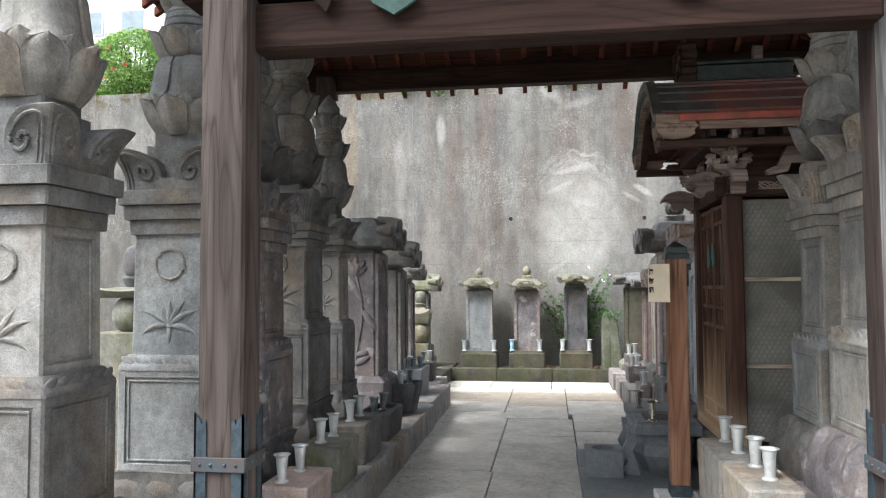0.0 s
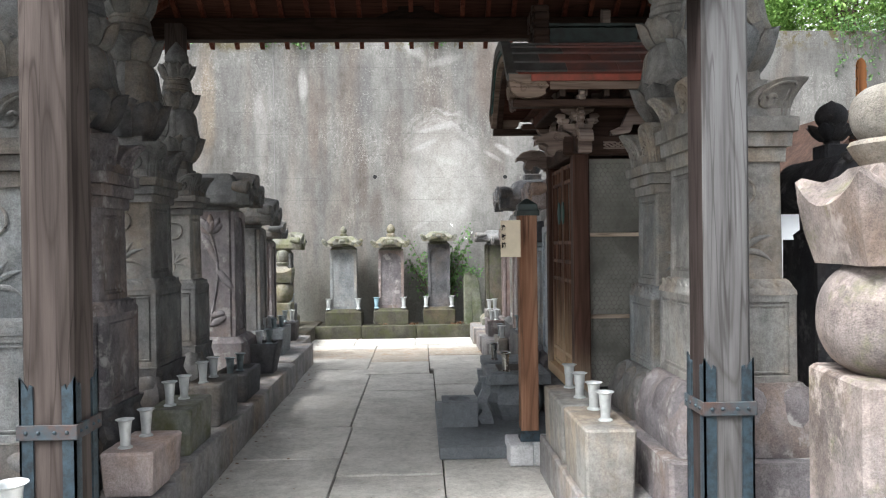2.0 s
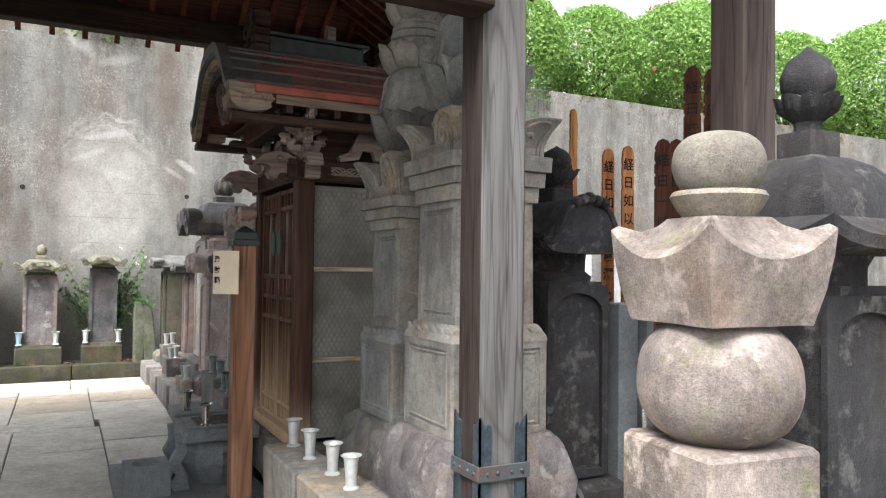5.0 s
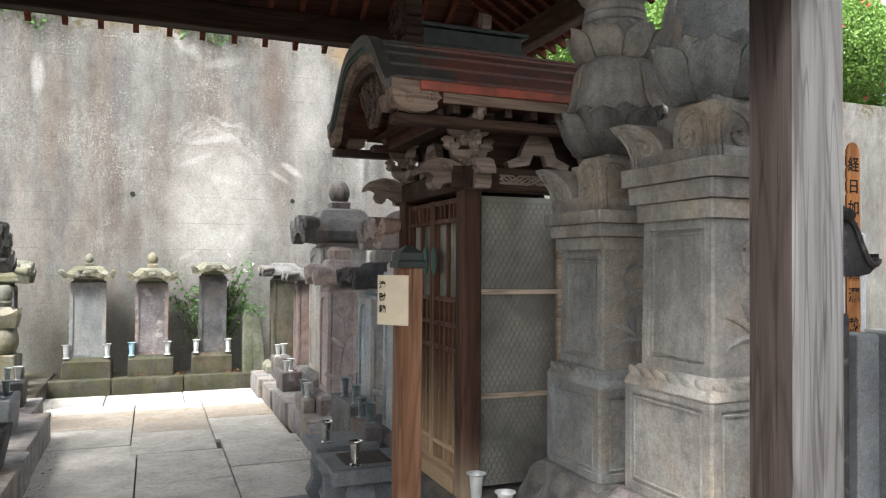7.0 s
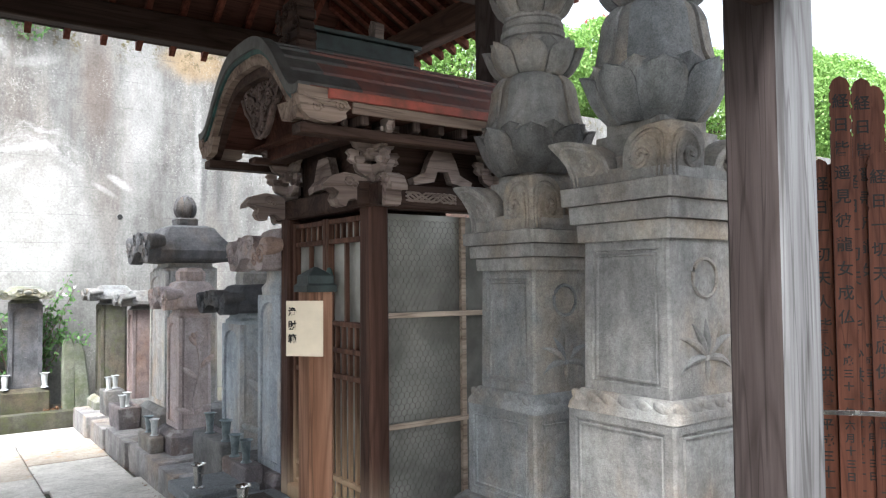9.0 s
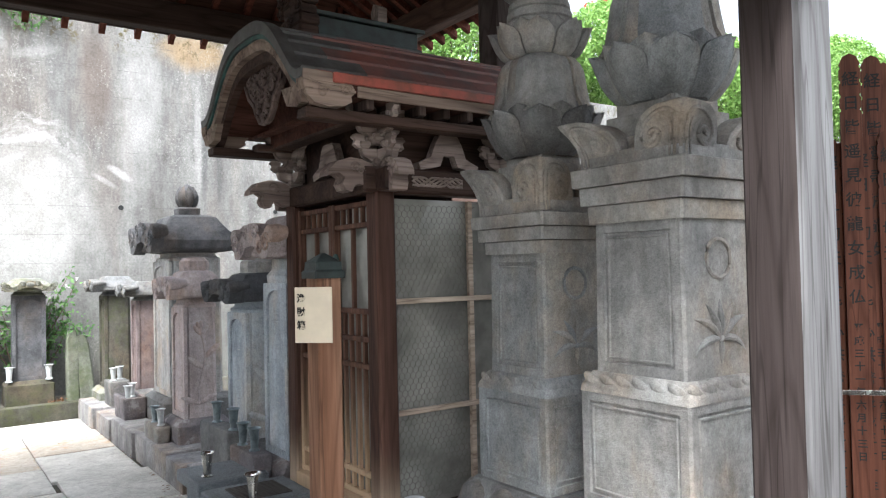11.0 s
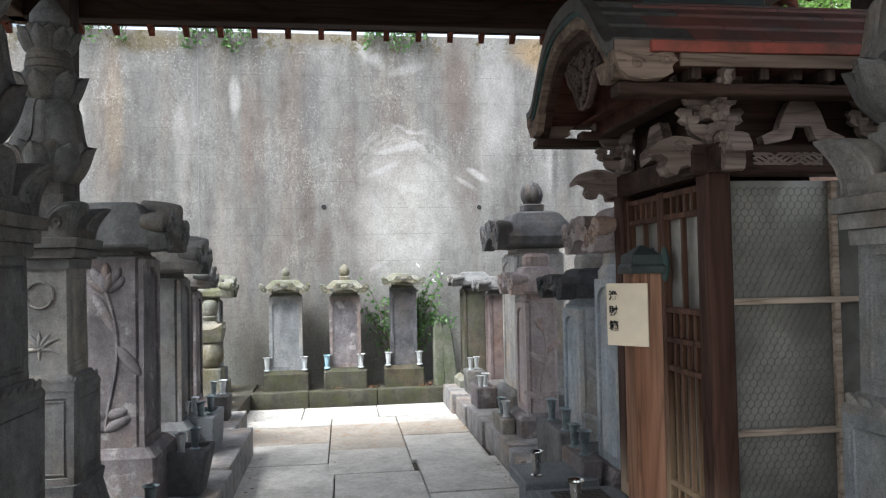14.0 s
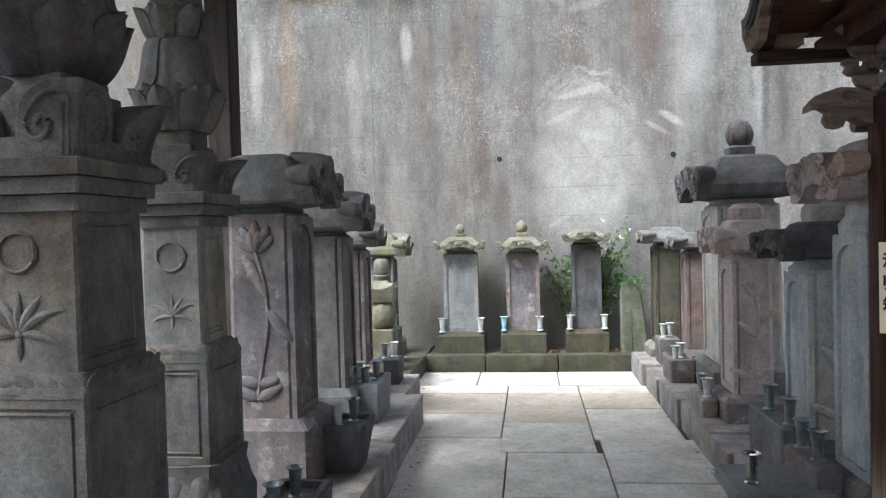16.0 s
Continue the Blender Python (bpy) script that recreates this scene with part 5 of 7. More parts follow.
roofed_stele(1.91, 10.05, -90, 0.29, 0.27, (0.19, 0.5, 1.82, 2.28), 0.17, (M_GREY, M_PALETUFF, M_DARK), "tall pale stele with a broad roof and bud finial", 28.0, finial=1.0, neck=0.08, barrel=False)
roofed_stele(1.78, 11.2, -90, 0.14, 0.14, (0.19, 0.42, 1.40, 1.62), 0.10, (M_GREY, M_REDST, M_GREY), "small reddish stele with a stone roof", 29.0, barrel=False)
roofed_stele(1.62, 12.02, -90, 0.17, 0.155, (0.19, 0.36, 1.45, 1.68), 0.11, (M_MOSSY, M_MOSSDARK, M_GREY), "mossy stele with a pale stone roof by the wall", 30.0, barrel=False)
roofed_stele(-0.80, 12.60, 0, 0.215, 0.13, (0.165, 0.44, 1.40, 1.62), 0.11, (M_MOSSKERB, M_BLUE, M_MOSSY), "slate-grey wall grave with a mossy roof", 31.0, finial=0.5, group="graves under the wall", barrel=False)
roofed_stele(-0.03, 12.60, 0, 0.205, 0.13, (0.165, 0.45, 1.38, 1.60), 0.11, (M_MOSSKERB, M_PURPLE, M_MOSSY), "reddish wall grave with a mossy roof", 32.0, finial=0.65, group="graves under the wall", barrel=False)
roofed_stele(0.745, 12.60, 0, 0.18, 0.12, (0.165, 0.46, 1.47, 1.68), 0.11, (M_MOSSKERB, M_DARK, M_MOSSY), "dark wall grave half hidden by a climbing shrub", 33.0, group="graves under the wall", barrel=False)

# two leaning green stones
for gx, gw, gh, ty in ((1.22, 0.075, 0.86, 0.0), (1.38, 0.09, 0.80, -5.0)):
    bm = sqloft(bmesh.new(), [(gw, 0.06, 0.0), (gw, 0.06, gh * 0.5), (gw * 0.96, 0.058, gh * 0.86), (gw * 0.55, 0.05, gh)], 0.02)
    ob = solid("standing_stone", roughen(bm, 0.008, 9, gx), M_GREENST, "green algae-covered standing stone leaning by the wall", "gravestone")
    ob.matrix_basis = pose(gx, 12.5, 0.16, -4, ty, 0)


# ---- five-ring towers ----
def five_ring(cx, cy, zs, w, r, mats, label, turn=0.0, seed=0.0):
    z0, z1, z2, z3, z4, z5 = zs
    t = thing("five_ring_tower", pose(cx, cy, 0, 0, 0, turn), label, "tomb")
    m_low, m_top = mats
    part("earth_cube", roughen(sqloft(bmesh.new(), [(w, w, z0), (w, w, z1 - 0.012), (w - 0.01, w - 0.01, z1)], 0.014), 0.004, 8, seed), m_low, t, "squared base cube")
    h = z2 - z1
    part("water_sphere", lathe(bmesh.new(), eased([(r * 0.55, z1 - 0.005), (r * 0.82, z1 + h * 0.12), (r * 0.97, z1 + h * 0.32), (r, z1 + h * 0.5), (r * 0.96, z1 + h * 0.7), (r * 0.84, z1 + h * 0.86), (r * 0.6, z2 + 0.005)], 3), 56), m_low, t, "rounded drum", True)
    # fire stone: square roof with raised corners
    bm = bmesh.new()
    h = z3 - z2
    a, b = w * 0.90, w * 1.13
    rows = []
    n = 8
    for f, hw, lift in ((0.0, a, 0.0), (0.30, w * 1.02, 0.03), (0.53, w * 1.10, 0.14), (0.60, b, 0.32), (0.66, b * 0.93, 0.30), (0.76, w * 0.80, 0.12), (0.90, w * 0.62, 0.03), (1.0, w * 0.52, 0.0)):
        ring = []
        for side in range(4):
            m = Matrix.Rotation(side * math.pi / 2, 4, "Z")
            for k in range(n):
                u = -1 + 2 * k / n
                z = z2 + h * f + h * lift * (abs(u) ** 2.2) * 0.9
                ring.append(bm.verts.new(m @ Vector((u * hw, -hw, z))))
        rows.append(ring)
    rings_to(bm, rows)
    part("fire_roof", roughen(bm, 0.004, 7, seed), m_low, t, "flared roof stone with raised corners", True)
    h = z4 - z3
    part("wind_bowl", lathe(bmesh.new(), [(r * 0.40, z3 - 0.01), (r * 0.52, z3 + h * 0.35), (r * 0.60, z3 + h * 0.8), (r * 0.56, z4)], 32), m_top, t, "half-round bowl stone", True)
    h = z5 - z4
    part("jewel", lathe(bmesh.new(), eased([(r * 0.40, z4 - 0.005), (r * 0.51, z4 + h * 0.14), (r * 0.565, z4 + h * 0.36), (r * 0.57, z4 + h * 0.52), (r * 0.52, z4 + h * 0.74), (r * 0.38, z4 + h * 0.91), (r * 0.16, z4 + h * 0.985), (0.01, z5)], 3), 40), m_top, t, "rounded top stone", True)
    return t


M_GORITOP = stone_mat("speckled_grey_granite", (0.15, 0.135, 0.115), (0.29, 0.265, 0.23), moss=(0.22, 0.22, 0.15), moss_amount=0.3)
five_ring(1.80, 2.51, (0.20, 1.095, 1.405, 1.685, 1.755, 1.92), 0.18, 0.212, (M_GORI, M_GORITOP), "pink-grey granite five-ring tower with yellow-green lichen", -6, 2.0)
solid("tower_footing", rough_block(1.50, 2.12, 2.22, 2.84, -0.04, 0.20, 0.008, 3, 0.02, 4.0), M_GREY, "rough grey footing stone under the five-ring tower", "footing stone", smooth=True)
five_ring(-1.54, 11.2, (0.19, 0.66, 0.95, 1.18, 1.24, 1.42), 0.14, 0.15, (M_MOSSY, M_MOSSY), "small moss-green five-ring tower", 0, 5.0)
five_ring(-4.30, 8.3, (0.19, 1.00, 1.38, 1.50, 1.62, 1.98), 0.30, 0.26, (M_MOSSY, M_DARK), "mossy tower tomb behind the front tombs", 0, 6.0)


# dark roofed tombs beside the memorial boards
def dark_tomb(cx, cy, w, zt, zr, over, m, label, seed, fs=0.0):
    t = thing("dark_tomb", pose(cx, cy, 0), label, "tomb", "dark roofed tombs")
    part("base", sqloft(bmesh.new(), [(w + 0.1, w + 0.1, -0.03), (w + 0.1, w + 0.1, 0.3), (w + 0.05, w + 0.05, 0.34)], 0.02), m, t, "stone base")
    bm = sqloft(bmesh.new(), [(w, w, 0.34), (w - 0.01, w - 0.01, zt)], 0.02)
    body = part("body", bm, m, t, "dark stained shaft")
    bm = bmesh.new()
    arch_plate(bm, w, 0.36, zt - 0.03, -w - 0.012, -w + 0.01, 0.05, 0.09)
    part("arched_frame", bm, m, body, "arched frame")
    part("neck", lathe(bmesh.new(), [(w * 0.85, zt), (w * 0.85, zt + 0.06), (w * 0.95, zt + 0.10)], 28), m, t)
    hw = w + over
    h = zr - zt - 0.10
    bm = bmesh.new()
    rows, n = [], 8
    z0 = zt + 0.10
    for f, k_, lift in ((0.0, 0.75, 0.0), (0.04, 0.98, 0.14), (0.16, 1.0, 0.18), (0.27, 0.82, 0.06), (0.36, 0.66, 0.0), (0.52, 0.66, 0.0), (0.75, 0.58, 0.0), (0.92, 0.42, 0.0), (1.0, 0.28, 0.0)):
        ring = []
        for side in range(4):
            mm = Matrix.Rotation(side * math.pi / 2, 4, "Z")
            for k in range(n):
                u = -1 + 2 * k / n
                ring.append(bm.verts.new(mm @ Vector((u * hw * k_, -hw * k_, z0 + h * f + h * lift * abs(u) ** 3))))
        rows.append(ring)
    rings_to(bm, rows)
    part("stone_roof", bm, m, t, "swelling stone roof with upturned corners", True)
    s = fs or w / 0.22
    z = zr - 0.01
    part("finial_block", sqloft(bmesh.new(), [(0.10 * s, 0.10 * s, z), (0.10 * s, 0.10 * s, z + 0.13 * s)], 0.012), m, t, "square block")
    z += 0.13 * s
    part("lotus_cup", lathe(bmesh.new(), [(0.06 * s, z), (0.06 * s, z + 0.05 * s), (0.13 * s, z + 0.10 * s, 0.02 * s), (0.15 * s, z + 0.17 * s, 0.03 * s, 0.02 * s), (0.09 * s, z + 0.16 * s)], 48, 8), m, t, "lotus cup", True)
    z += 0.155 * s
    part("jewel", lathe(bmesh.new(), [(0.08 * s, z), (0.115 * s, z + 0.05 * s), (0.12 * s, z + 0.11 * s), (0.09 * s, z + 0.18 * s), (0.03 * s, z + 0.225 * s), (0.004, z + 0.25 * s)], 28), m, t, "dark jewel finial", True)


M_BLACKTOMB = stone_mat("soot_dark_stone", (0.018, 0.018, 0.02), (0.055, 0.052, 0.055), streak=0.4, pale=(0.10, 0.095, 0.095))


def bell_roofed_tomb(cx, cy, w, zt, z0, z1, hw, ztop, m, label):
    """A dark stele under a bell-curved stone roof with a crest, and a lotus cup and jewel on top."""
    t = thing("dark_tomb", pose(cx, cy, 0), label, "tomb", "dark roofed tombs")
    part("base", sqloft(bmesh.new(), [(w + 0.1, w + 0.1, -0.03), (w + 0.1, w + 0.1, 0.3), (w + 0.05, w + 0.05, 0.34)], 0.02), m, t, "stone base")
    body = part("body", roughen(sqloft(bmesh.new(), [(w, w - 0.01, 0.34), (w - 0.008, w - 0.015, zt)], 0.025), 0.003, 8, 4.0), m, t, "dark stained shaft")
    bm = bmesh.new()
    arch_plate(bm, w, 0.36, zt - 0.02, -w - 0.014, -w + 0.02, 0.045, 0.11)
    part("arched_frame", bm, m, body, "cusped arched frame")
    part("neck", lathe(bmesh.new(), [(w * 0.95, zt), (w * 0.98, zt + 0.03), (w * 0.80, zt + 0.06), (w * 0.82, z0)], 28), m, t, "moulded neck", True)
    h = z1 - z0
    half = eased(((0.0, 1.0), (0.30, 0.97), (0.52, 0.82), (0.70, 0.52), (0.86, 0.30), (1.0, 0.27), (1.08, 0.34)), 3)
    under = ((1.09, 0.26), (1.0, 0.12), (0.86, 0.04), (0.60, 0.0))
    side = [(u * hw, z0 + h * v) for u, v in half] + [(u * hw, z0 + h * v) for u, v in under]
    outline = side + [(-u, v) for u, v in reversed(side[1:])]
    roof_ = part("stone_roof", roughen(prism(bmesh.new(), outline, "y", -w - 0.10, w + 0.10), 0.003, 9, 2.0), m, t, "bell-curved stone roof")
    edge = [(u * hw * 0.985, z0 + h * (v - 0.09)) for u, v in half]
    part("roof_band", tube(bmesh.new(), [(u, -w - 0.105, v) for u, v in [(-u, v) for u, v in reversed(edge[1:])] + edge], 0.016, 6), m, roof_, "raised border of the gable", True)
    bm = bmesh.new()
    for k in range(-2, 3):
        blob(bm, (k * 0.048, -w - 0.10, z1 - 0.006 - 0.014 * abs(k)), (0.03, 0.05, 0.034), None, 10, 6)
    part("crest", roughen(bm, 0.004, 18, 1.0), m, roof_, "carved cloud crest", True)
    z = z1 - 0.02
    s_ = (ztop - z1) / 0.42
    part("finial_block", sqloft(bmesh.new(), [(0.10 * s_, 0.10 * s_, z), (0.10 * s_, 0.10 * s_, z + 0.11 * s_), (0.08 * s_, 0.08 * s_, z + 0.12 * s_)], 0.012), m, t, "square block")
    z += 0.12 * s_
    cup = part("lotus_cup", lathe(bmesh.new(), [(0.055 * s_, z), (0.06 * s_, z + 0.03 * s_), (0.12 * s_, z + 0.09 * s_), (0.13 * s_, z + 0.12 * s_), (0.08 * s_, z + 0.12 * s_)], 28), m, t, "lotus cup", True)
    petal_ring(cup, [(0.07 * s_, z + 0.03 * s_), (0.12 * s_, z + 0.075 * s_), (0.145 * s_, z + 0.115 * s_), (0.155 * s_, z + 0.15 * s_)], 8, 0.38, 0.010, m, 0.0, 0.012, 0.005, curl=0.05)
    z += 0.12 * s_
    part("jewel", lathe(bmesh.new(), eased(((0.06 * s_, z), (0.105 * s_, z + 0.05 * s_), (0.115 * s_, z + 0.11 * s_), (0.08 * s_, z + 0.17 * s_), (0.025 * s_, z + 0.20 * s_), (0.004, z + 0.215 * s_)), 2), 28), m, t, "dark jewel finial", True)


bell_roofed_tomb(2.86, 4.72, 0.215, 1.475, 1.635, 1.955, 0.285, 2.28, M_BLACKTOMB, "dark stained tomb with a jewel-topped bell-curved roof")
dark_tomb(2.50, 2.76, 0.21, 1.50, 1.93, 0.12, M_BLACKTOMB, "dark tomb with a swelling roof beside the tower", 3.0, 0.75)

# rolled drain tile and rough stone lying by the post
tl = thing("clay_pipe", pose(2.50, 4.08, 0.24 + 0.115, 90, 0, 15), "grey broken drain pipe lying by the tomb", "pipe")
part("tube", lathe(bmesh.new(), [(0.115, -0.30), (0.115, 0.0), (0.085, 0.0), (0.085, -0.29)], 28), M_GREY, tl, "", True)
solid("loose_stone", roughen(blob(bmesh.new(), (2.28, 3.98, 0.36), (0.16, 0.13, 0.13), None, 18, 12), 0.05, 5, 3.0), M_GREY, "rough grey stone lying at the foot of the tombs", "stone")


# ---- memorial boards ----
def brush_text(txt, size, x, y, z, parent, step, name="character"):
    """Brush characters down a board, as flat outlines a hair thick."""
    for i, ch in enumerate(txt):
        cu = bpy.data.curves.new(name, "FONT")
        cu.body = ch
        cu.size = size
        cu.extrude = 0.0006
        cu.offset = 0.0012
        cu.align_x = "CENTER"
        cu.align_y = "CENTER"
        cu.materials.append(M_INK)
        ob = new(name, cu)
        ob.parent = parent
        ob.matrix_basis = Matrix.Translation((x, y, z - i * step)) @ pose(0, 0, 0, 90)


def memorial_board(cx, cy, w, z0, z1, mat, label, txt, size, step, yaw=0.0, start=0.13, lean=0.0):
    t = thing("memorial_board", pose(cx, cy, z0, lean, 0, yaw), label, "memorial board", "wooden memorial boards")
    h = z1 - z0
    hw = w / 2
    right = [(hw, 0.0)]
    for k in (3, 2, 1, 0):
        a = h - 0.055 - k * 0.07
        right += [(hw, a - 0.024), (hw * 0.86, a - 0.016), (hw * 0.86, a - 0.008), (hw, a)]
    right += [(hw * 0.62, h - 0.015), (0.0, h)]
    pts = right + [(-u, v) for u, v in reversed(right[:-1])]
    part("board", prism(bmesh.new(), pts, "y", -0.006, 0.006), mat, t, "thin notched cedar board")
    if txt:
        brush_text(txt, size, 0, -0.0075, h - start, t, step)
    return t


SUTRA_A = "経日如以甘露灑"
memorial_board(3.42, 4.92, 0.10, 0.0, 2.35, M_SOTOBA, "orange cedar memorial board with brush writing", SUTRA_A, 0.085, 0.118)
memorial_board(3.50, 4.82, 0.10, 0.0, 2.36, M_SOTOBA, "orange cedar memorial board with brush writing", SUTRA_A, 0.085, 0.118)
for q in (3.36, 3.535):
    tb = bpy.data.objects["memorial_board" if q < 3.4 else "memorial_board.001"]
    brush_text("熱得清", 0.085, 0, -0.0075, 1.36, tb, 0.118)
memorial_board(3.16, 5.0, 0.06, 0.0, 2.25, M_SOTOBAD, "reddish cedar memorial board with brush writing", "経日如以", 0.06, 0.11)
memorial_board(3.27, 5.10, 0.085, 0.0, 2.63, M_SOTOBA, "tall orange memorial board among the tombs", "", 0.08, 0.12, 20)
DATE = "平成三十一年六月十三日"
for i, (sd, back, bz_, tx, dated) in enumerate(((0.0, 0.0, 2.30, "経日一切天人皆応供養", 1), (0.07, 0.035, 2.30, "経日一切天人皆応供養", 1), (0.13, 0.06, 2.28, "経日一切天", 0), (0.20, 0.012, 2.30, "経日一切天人皆応供養", 1), (0.16, -0.015, 2.70, "経日皆遥見彼龍女成仏", 0), (0.265, 0.02, 2.69, "経日皆遥見彼龍女", 0), (0.33, 0.06, 2.66, "", 0), (0.32, 0.0, 2.32, "経日一切天人皆応供養", 1), (0.42, 0.02, 2.34, "経日一切天人", 1), (0.52, 0.03, 2.30, "経日一切天", 0))):
    bd = memorial_board(3.27 + 0.64 * sd + 0.77 * back, 4.26 - 0.77 * sd + 0.64 * back, 0.095, 0.0, bz_, M_SOTOBAD, "dark red-brown cedar memorial board with brush writing", tx, 0.075, 0.118, -50)
    if dated:
        brush_text(DATE, 0.060, 0, -0.0075, 0.98, bd, 0.078)
    elif bz_ > 2.6 and tx:
        brush_text(DATE, 0.046, 0, -0.0075, 1.36, bd, 0.062)
rail = thing("board_rack", pose(3.22, 4.24, 0.0, 0, 0, -50), "thin steel rack holding the memorial boards upright", "rack")
for rz in (1.06, 0.34):
    part("rack_rail", box(-0.08, 0.75, -0.040, -0.028, rz - 0.012, rz + 0.012, 0.002), M_STEEL, rail, "thin steel rail")
for rx_ in (-0.07, 0.74):
    part("rack_leg", box(rx_ - 0.012, rx_ + 0.012, -0.027, -0.007, 0.0, 1.09, 0.002), M_STEEL, rail)

# granite posts and pale graves behind
for gx, gy, m_, lb in ((3.275, 4.62, M_GRANITE, "dark granite post beside the memorial boards"), (3.47, 4.60, M_GRANITE, "dark granite post beside the memorial boards"), (3.60, 4.72, M_WHITEST, "pale granite post beside the memorial boards")):
    solid("granite_post", sqloft(bmesh.new(), [(0.075 if m_ is M_GRANITE else 0.06, 0.075, 0.0), (0.075 if m_ is M_GRANITE else 0.06, 0.075, 1.335), (0.068 if m_ is M_GRANITE else 0.055, 0.068, 1.345)], 0.006, gx, gy), m_, lb, "granite post", "granite posts")
for wx, wy, ww, wz, m_, lb in ((4.9, 6.6, 0.16, 1.75, M_WHITEST, "white granite gravestone far behind the boards"), (5.45, 6.9, 0.17, 1.55, M_WHITEST, "pale granite gravestone far behind the boards"), (6.6, 8.0, 0.18, 1.9, M_WHITEST, "white gravestone with engraved characters"), (7.6, 8.4, 0.2, 2.1, M_GRANITE, "grey granite gravestone far behind"), (5.9, 7.6, 0.14, 1.2, M_MOSSY, "mossy pale gravestone with two engraved characters")):
    gt = thing("gravestone", pose(wx, wy, 0.19), lb, "gravestone", "distant gravestones")
    part("shaft", sqloft(bmesh.new(), [(ww, ww, 0.35), (ww, ww, wz - 0.23), (ww * 0.8, ww * 0.8, wz - 0.19)], 0.01), m_, gt, "polished shaft")
    part("plinth", sqloft(bmesh.new(), [(ww * 1.8, ww * 1.8, 0.0), (ww * 1.8, ww * 1.8, 0.2), (ww * 1.4, ww * 1.4, 0.205), (ww * 1.4, ww * 1.4, 0.35)], 0.01), m_, gt, "stepped plinth")
# curved tile roof of a small hall behind the boards
hall = thing("hall_roof", pose(6.2, 9.6, 0.0), "curved brown tile roof of a small hall behind the graves", "roof")
prof = [(-1.6, 2.1), (-1.2, 2.18), (-0.7, 2.42), (-0.25, 2.85), (0.0, 3.2)]
prof = prof + [(-u, v) for u, v in reversed(prof[:-1])]
bm = prism(bmesh.new(), prof + [(u, v - 0.12) for u, v in reversed(prof)], "y", 0.0, 2.6)
part("roof_shell", bm, M_SHRINEX, hall, "thick curved roof")
part("hall_wall", box(-1.1, 1.1, 0.3, 2.4, 0.19, 2.25, 0.01), M_BUILD, hall, "pale plaster wall")

# ---- small wooden shrine ----
shrine = thing("shrine", pose(0, 0, 0), "small dark wooden shrine with a curved red copper roof", "shrine")
SX, SY0, SY1 = 1.56, 5.60, 6.58
part("stone_sill", rough_block(1.44, 2.56, 5.46, 6.72, 0.15, 0.42, 0.008, 3, 0.02, 7.0), M_GREY, shrine, "rough stone sill", True)
for px_, py_ in ((1.565, 5.60), (1.565, 6.60), (2.46, 5.60), (2.46, 6.60)):
    part("corner_post", sqloft(bmesh.new(), [(0.058, 0.058, 0.42), (0.056, 0.056, 2.12)], 0.012, px_, py_), M_SHRINE, shrine, "dark stained post bleached at the foot")
part("sill_beam", box(1.50, 1.62, 5.66, 6.54, 0.42, 0.50, 0.006), M_LATTICE, shrine, "door sill")

# lattice doors on the passage side
for d0, d1 in ((5.665, 6.10), (6.105, 6.545)):
    door = part("lattice_door", bx(bx(bmesh.new(), SX - 0.02, SX + 0.02, d0, d0 + 0.035, 0.50, 2.06, 0.004), SX - 0.02, SX + 0.02, d1 - 0.035, d1, 0.50, 2.06, 0.004), M_LATTICE, shrine, "lattice door with turned rails")
    for zz in (0.52, 0.63, 1.19, 1.33, 1.475, 1.93, 2.04):
        part("rail", box(SX - 0.018, SX + 0.018, d0 + 0.035, d1 - 0.035, zz - 0.014, zz + 0.014, 0.005), M_LATTICE, door)
    nb = 4
    for k in range(1, nb + 1):
        y = d0 + 0.035 + (d1 - d0 - 0.07) * k / (nb + 1)
        for za, zb in ((0.52, 1.475), (1.93, 2.04)):
            part("bar", box(SX - 0.012, SX + 0.012, y - 0.009, y + 0.009, za, zb, 0.003), M_LATTICE, door)
    ym = (d0 + d1) / 2
    part("bar", box(SX - 0.012, SX + 0.012, ym - 0.011, ym + 0.011, 1.475, 1.93, 0.003), M_LATTICE, door)
    part("door_pane", box(SX + 0.020, SX + 0.026, d0 + 0.02, d1 - 0.02, 0.52, 2.04, 0), M_GLASS, door, "pale glass behind the lattice")
lk = part("lock_plate", lathe(bmesh.new(), [(0.045, 0.0), (0.045, 0.008), (0.03, 0.012)], 24), M_COPPER, shrine, "green copper lock plate", True)
lk.matrix_basis = pose(SX - 0.028, 6.03, 1.70, 0, -90, 0) @ Matrix.Diagonal((1.9, 1.0, 1, 1))
lk = part("lock_plate", lathe(bmesh.new(), [(0.045, 0.0), (0.045, 0.008), (0.03, 0.012)], 24), M_COPPER, shrine, "green copper lock plate", True)
lk.matrix_basis = pose(SX - 0.028, 6.18, 1.70, 0, -90, 0) @ Matrix.Diagonal((1.9, 1.0, 1, 1))

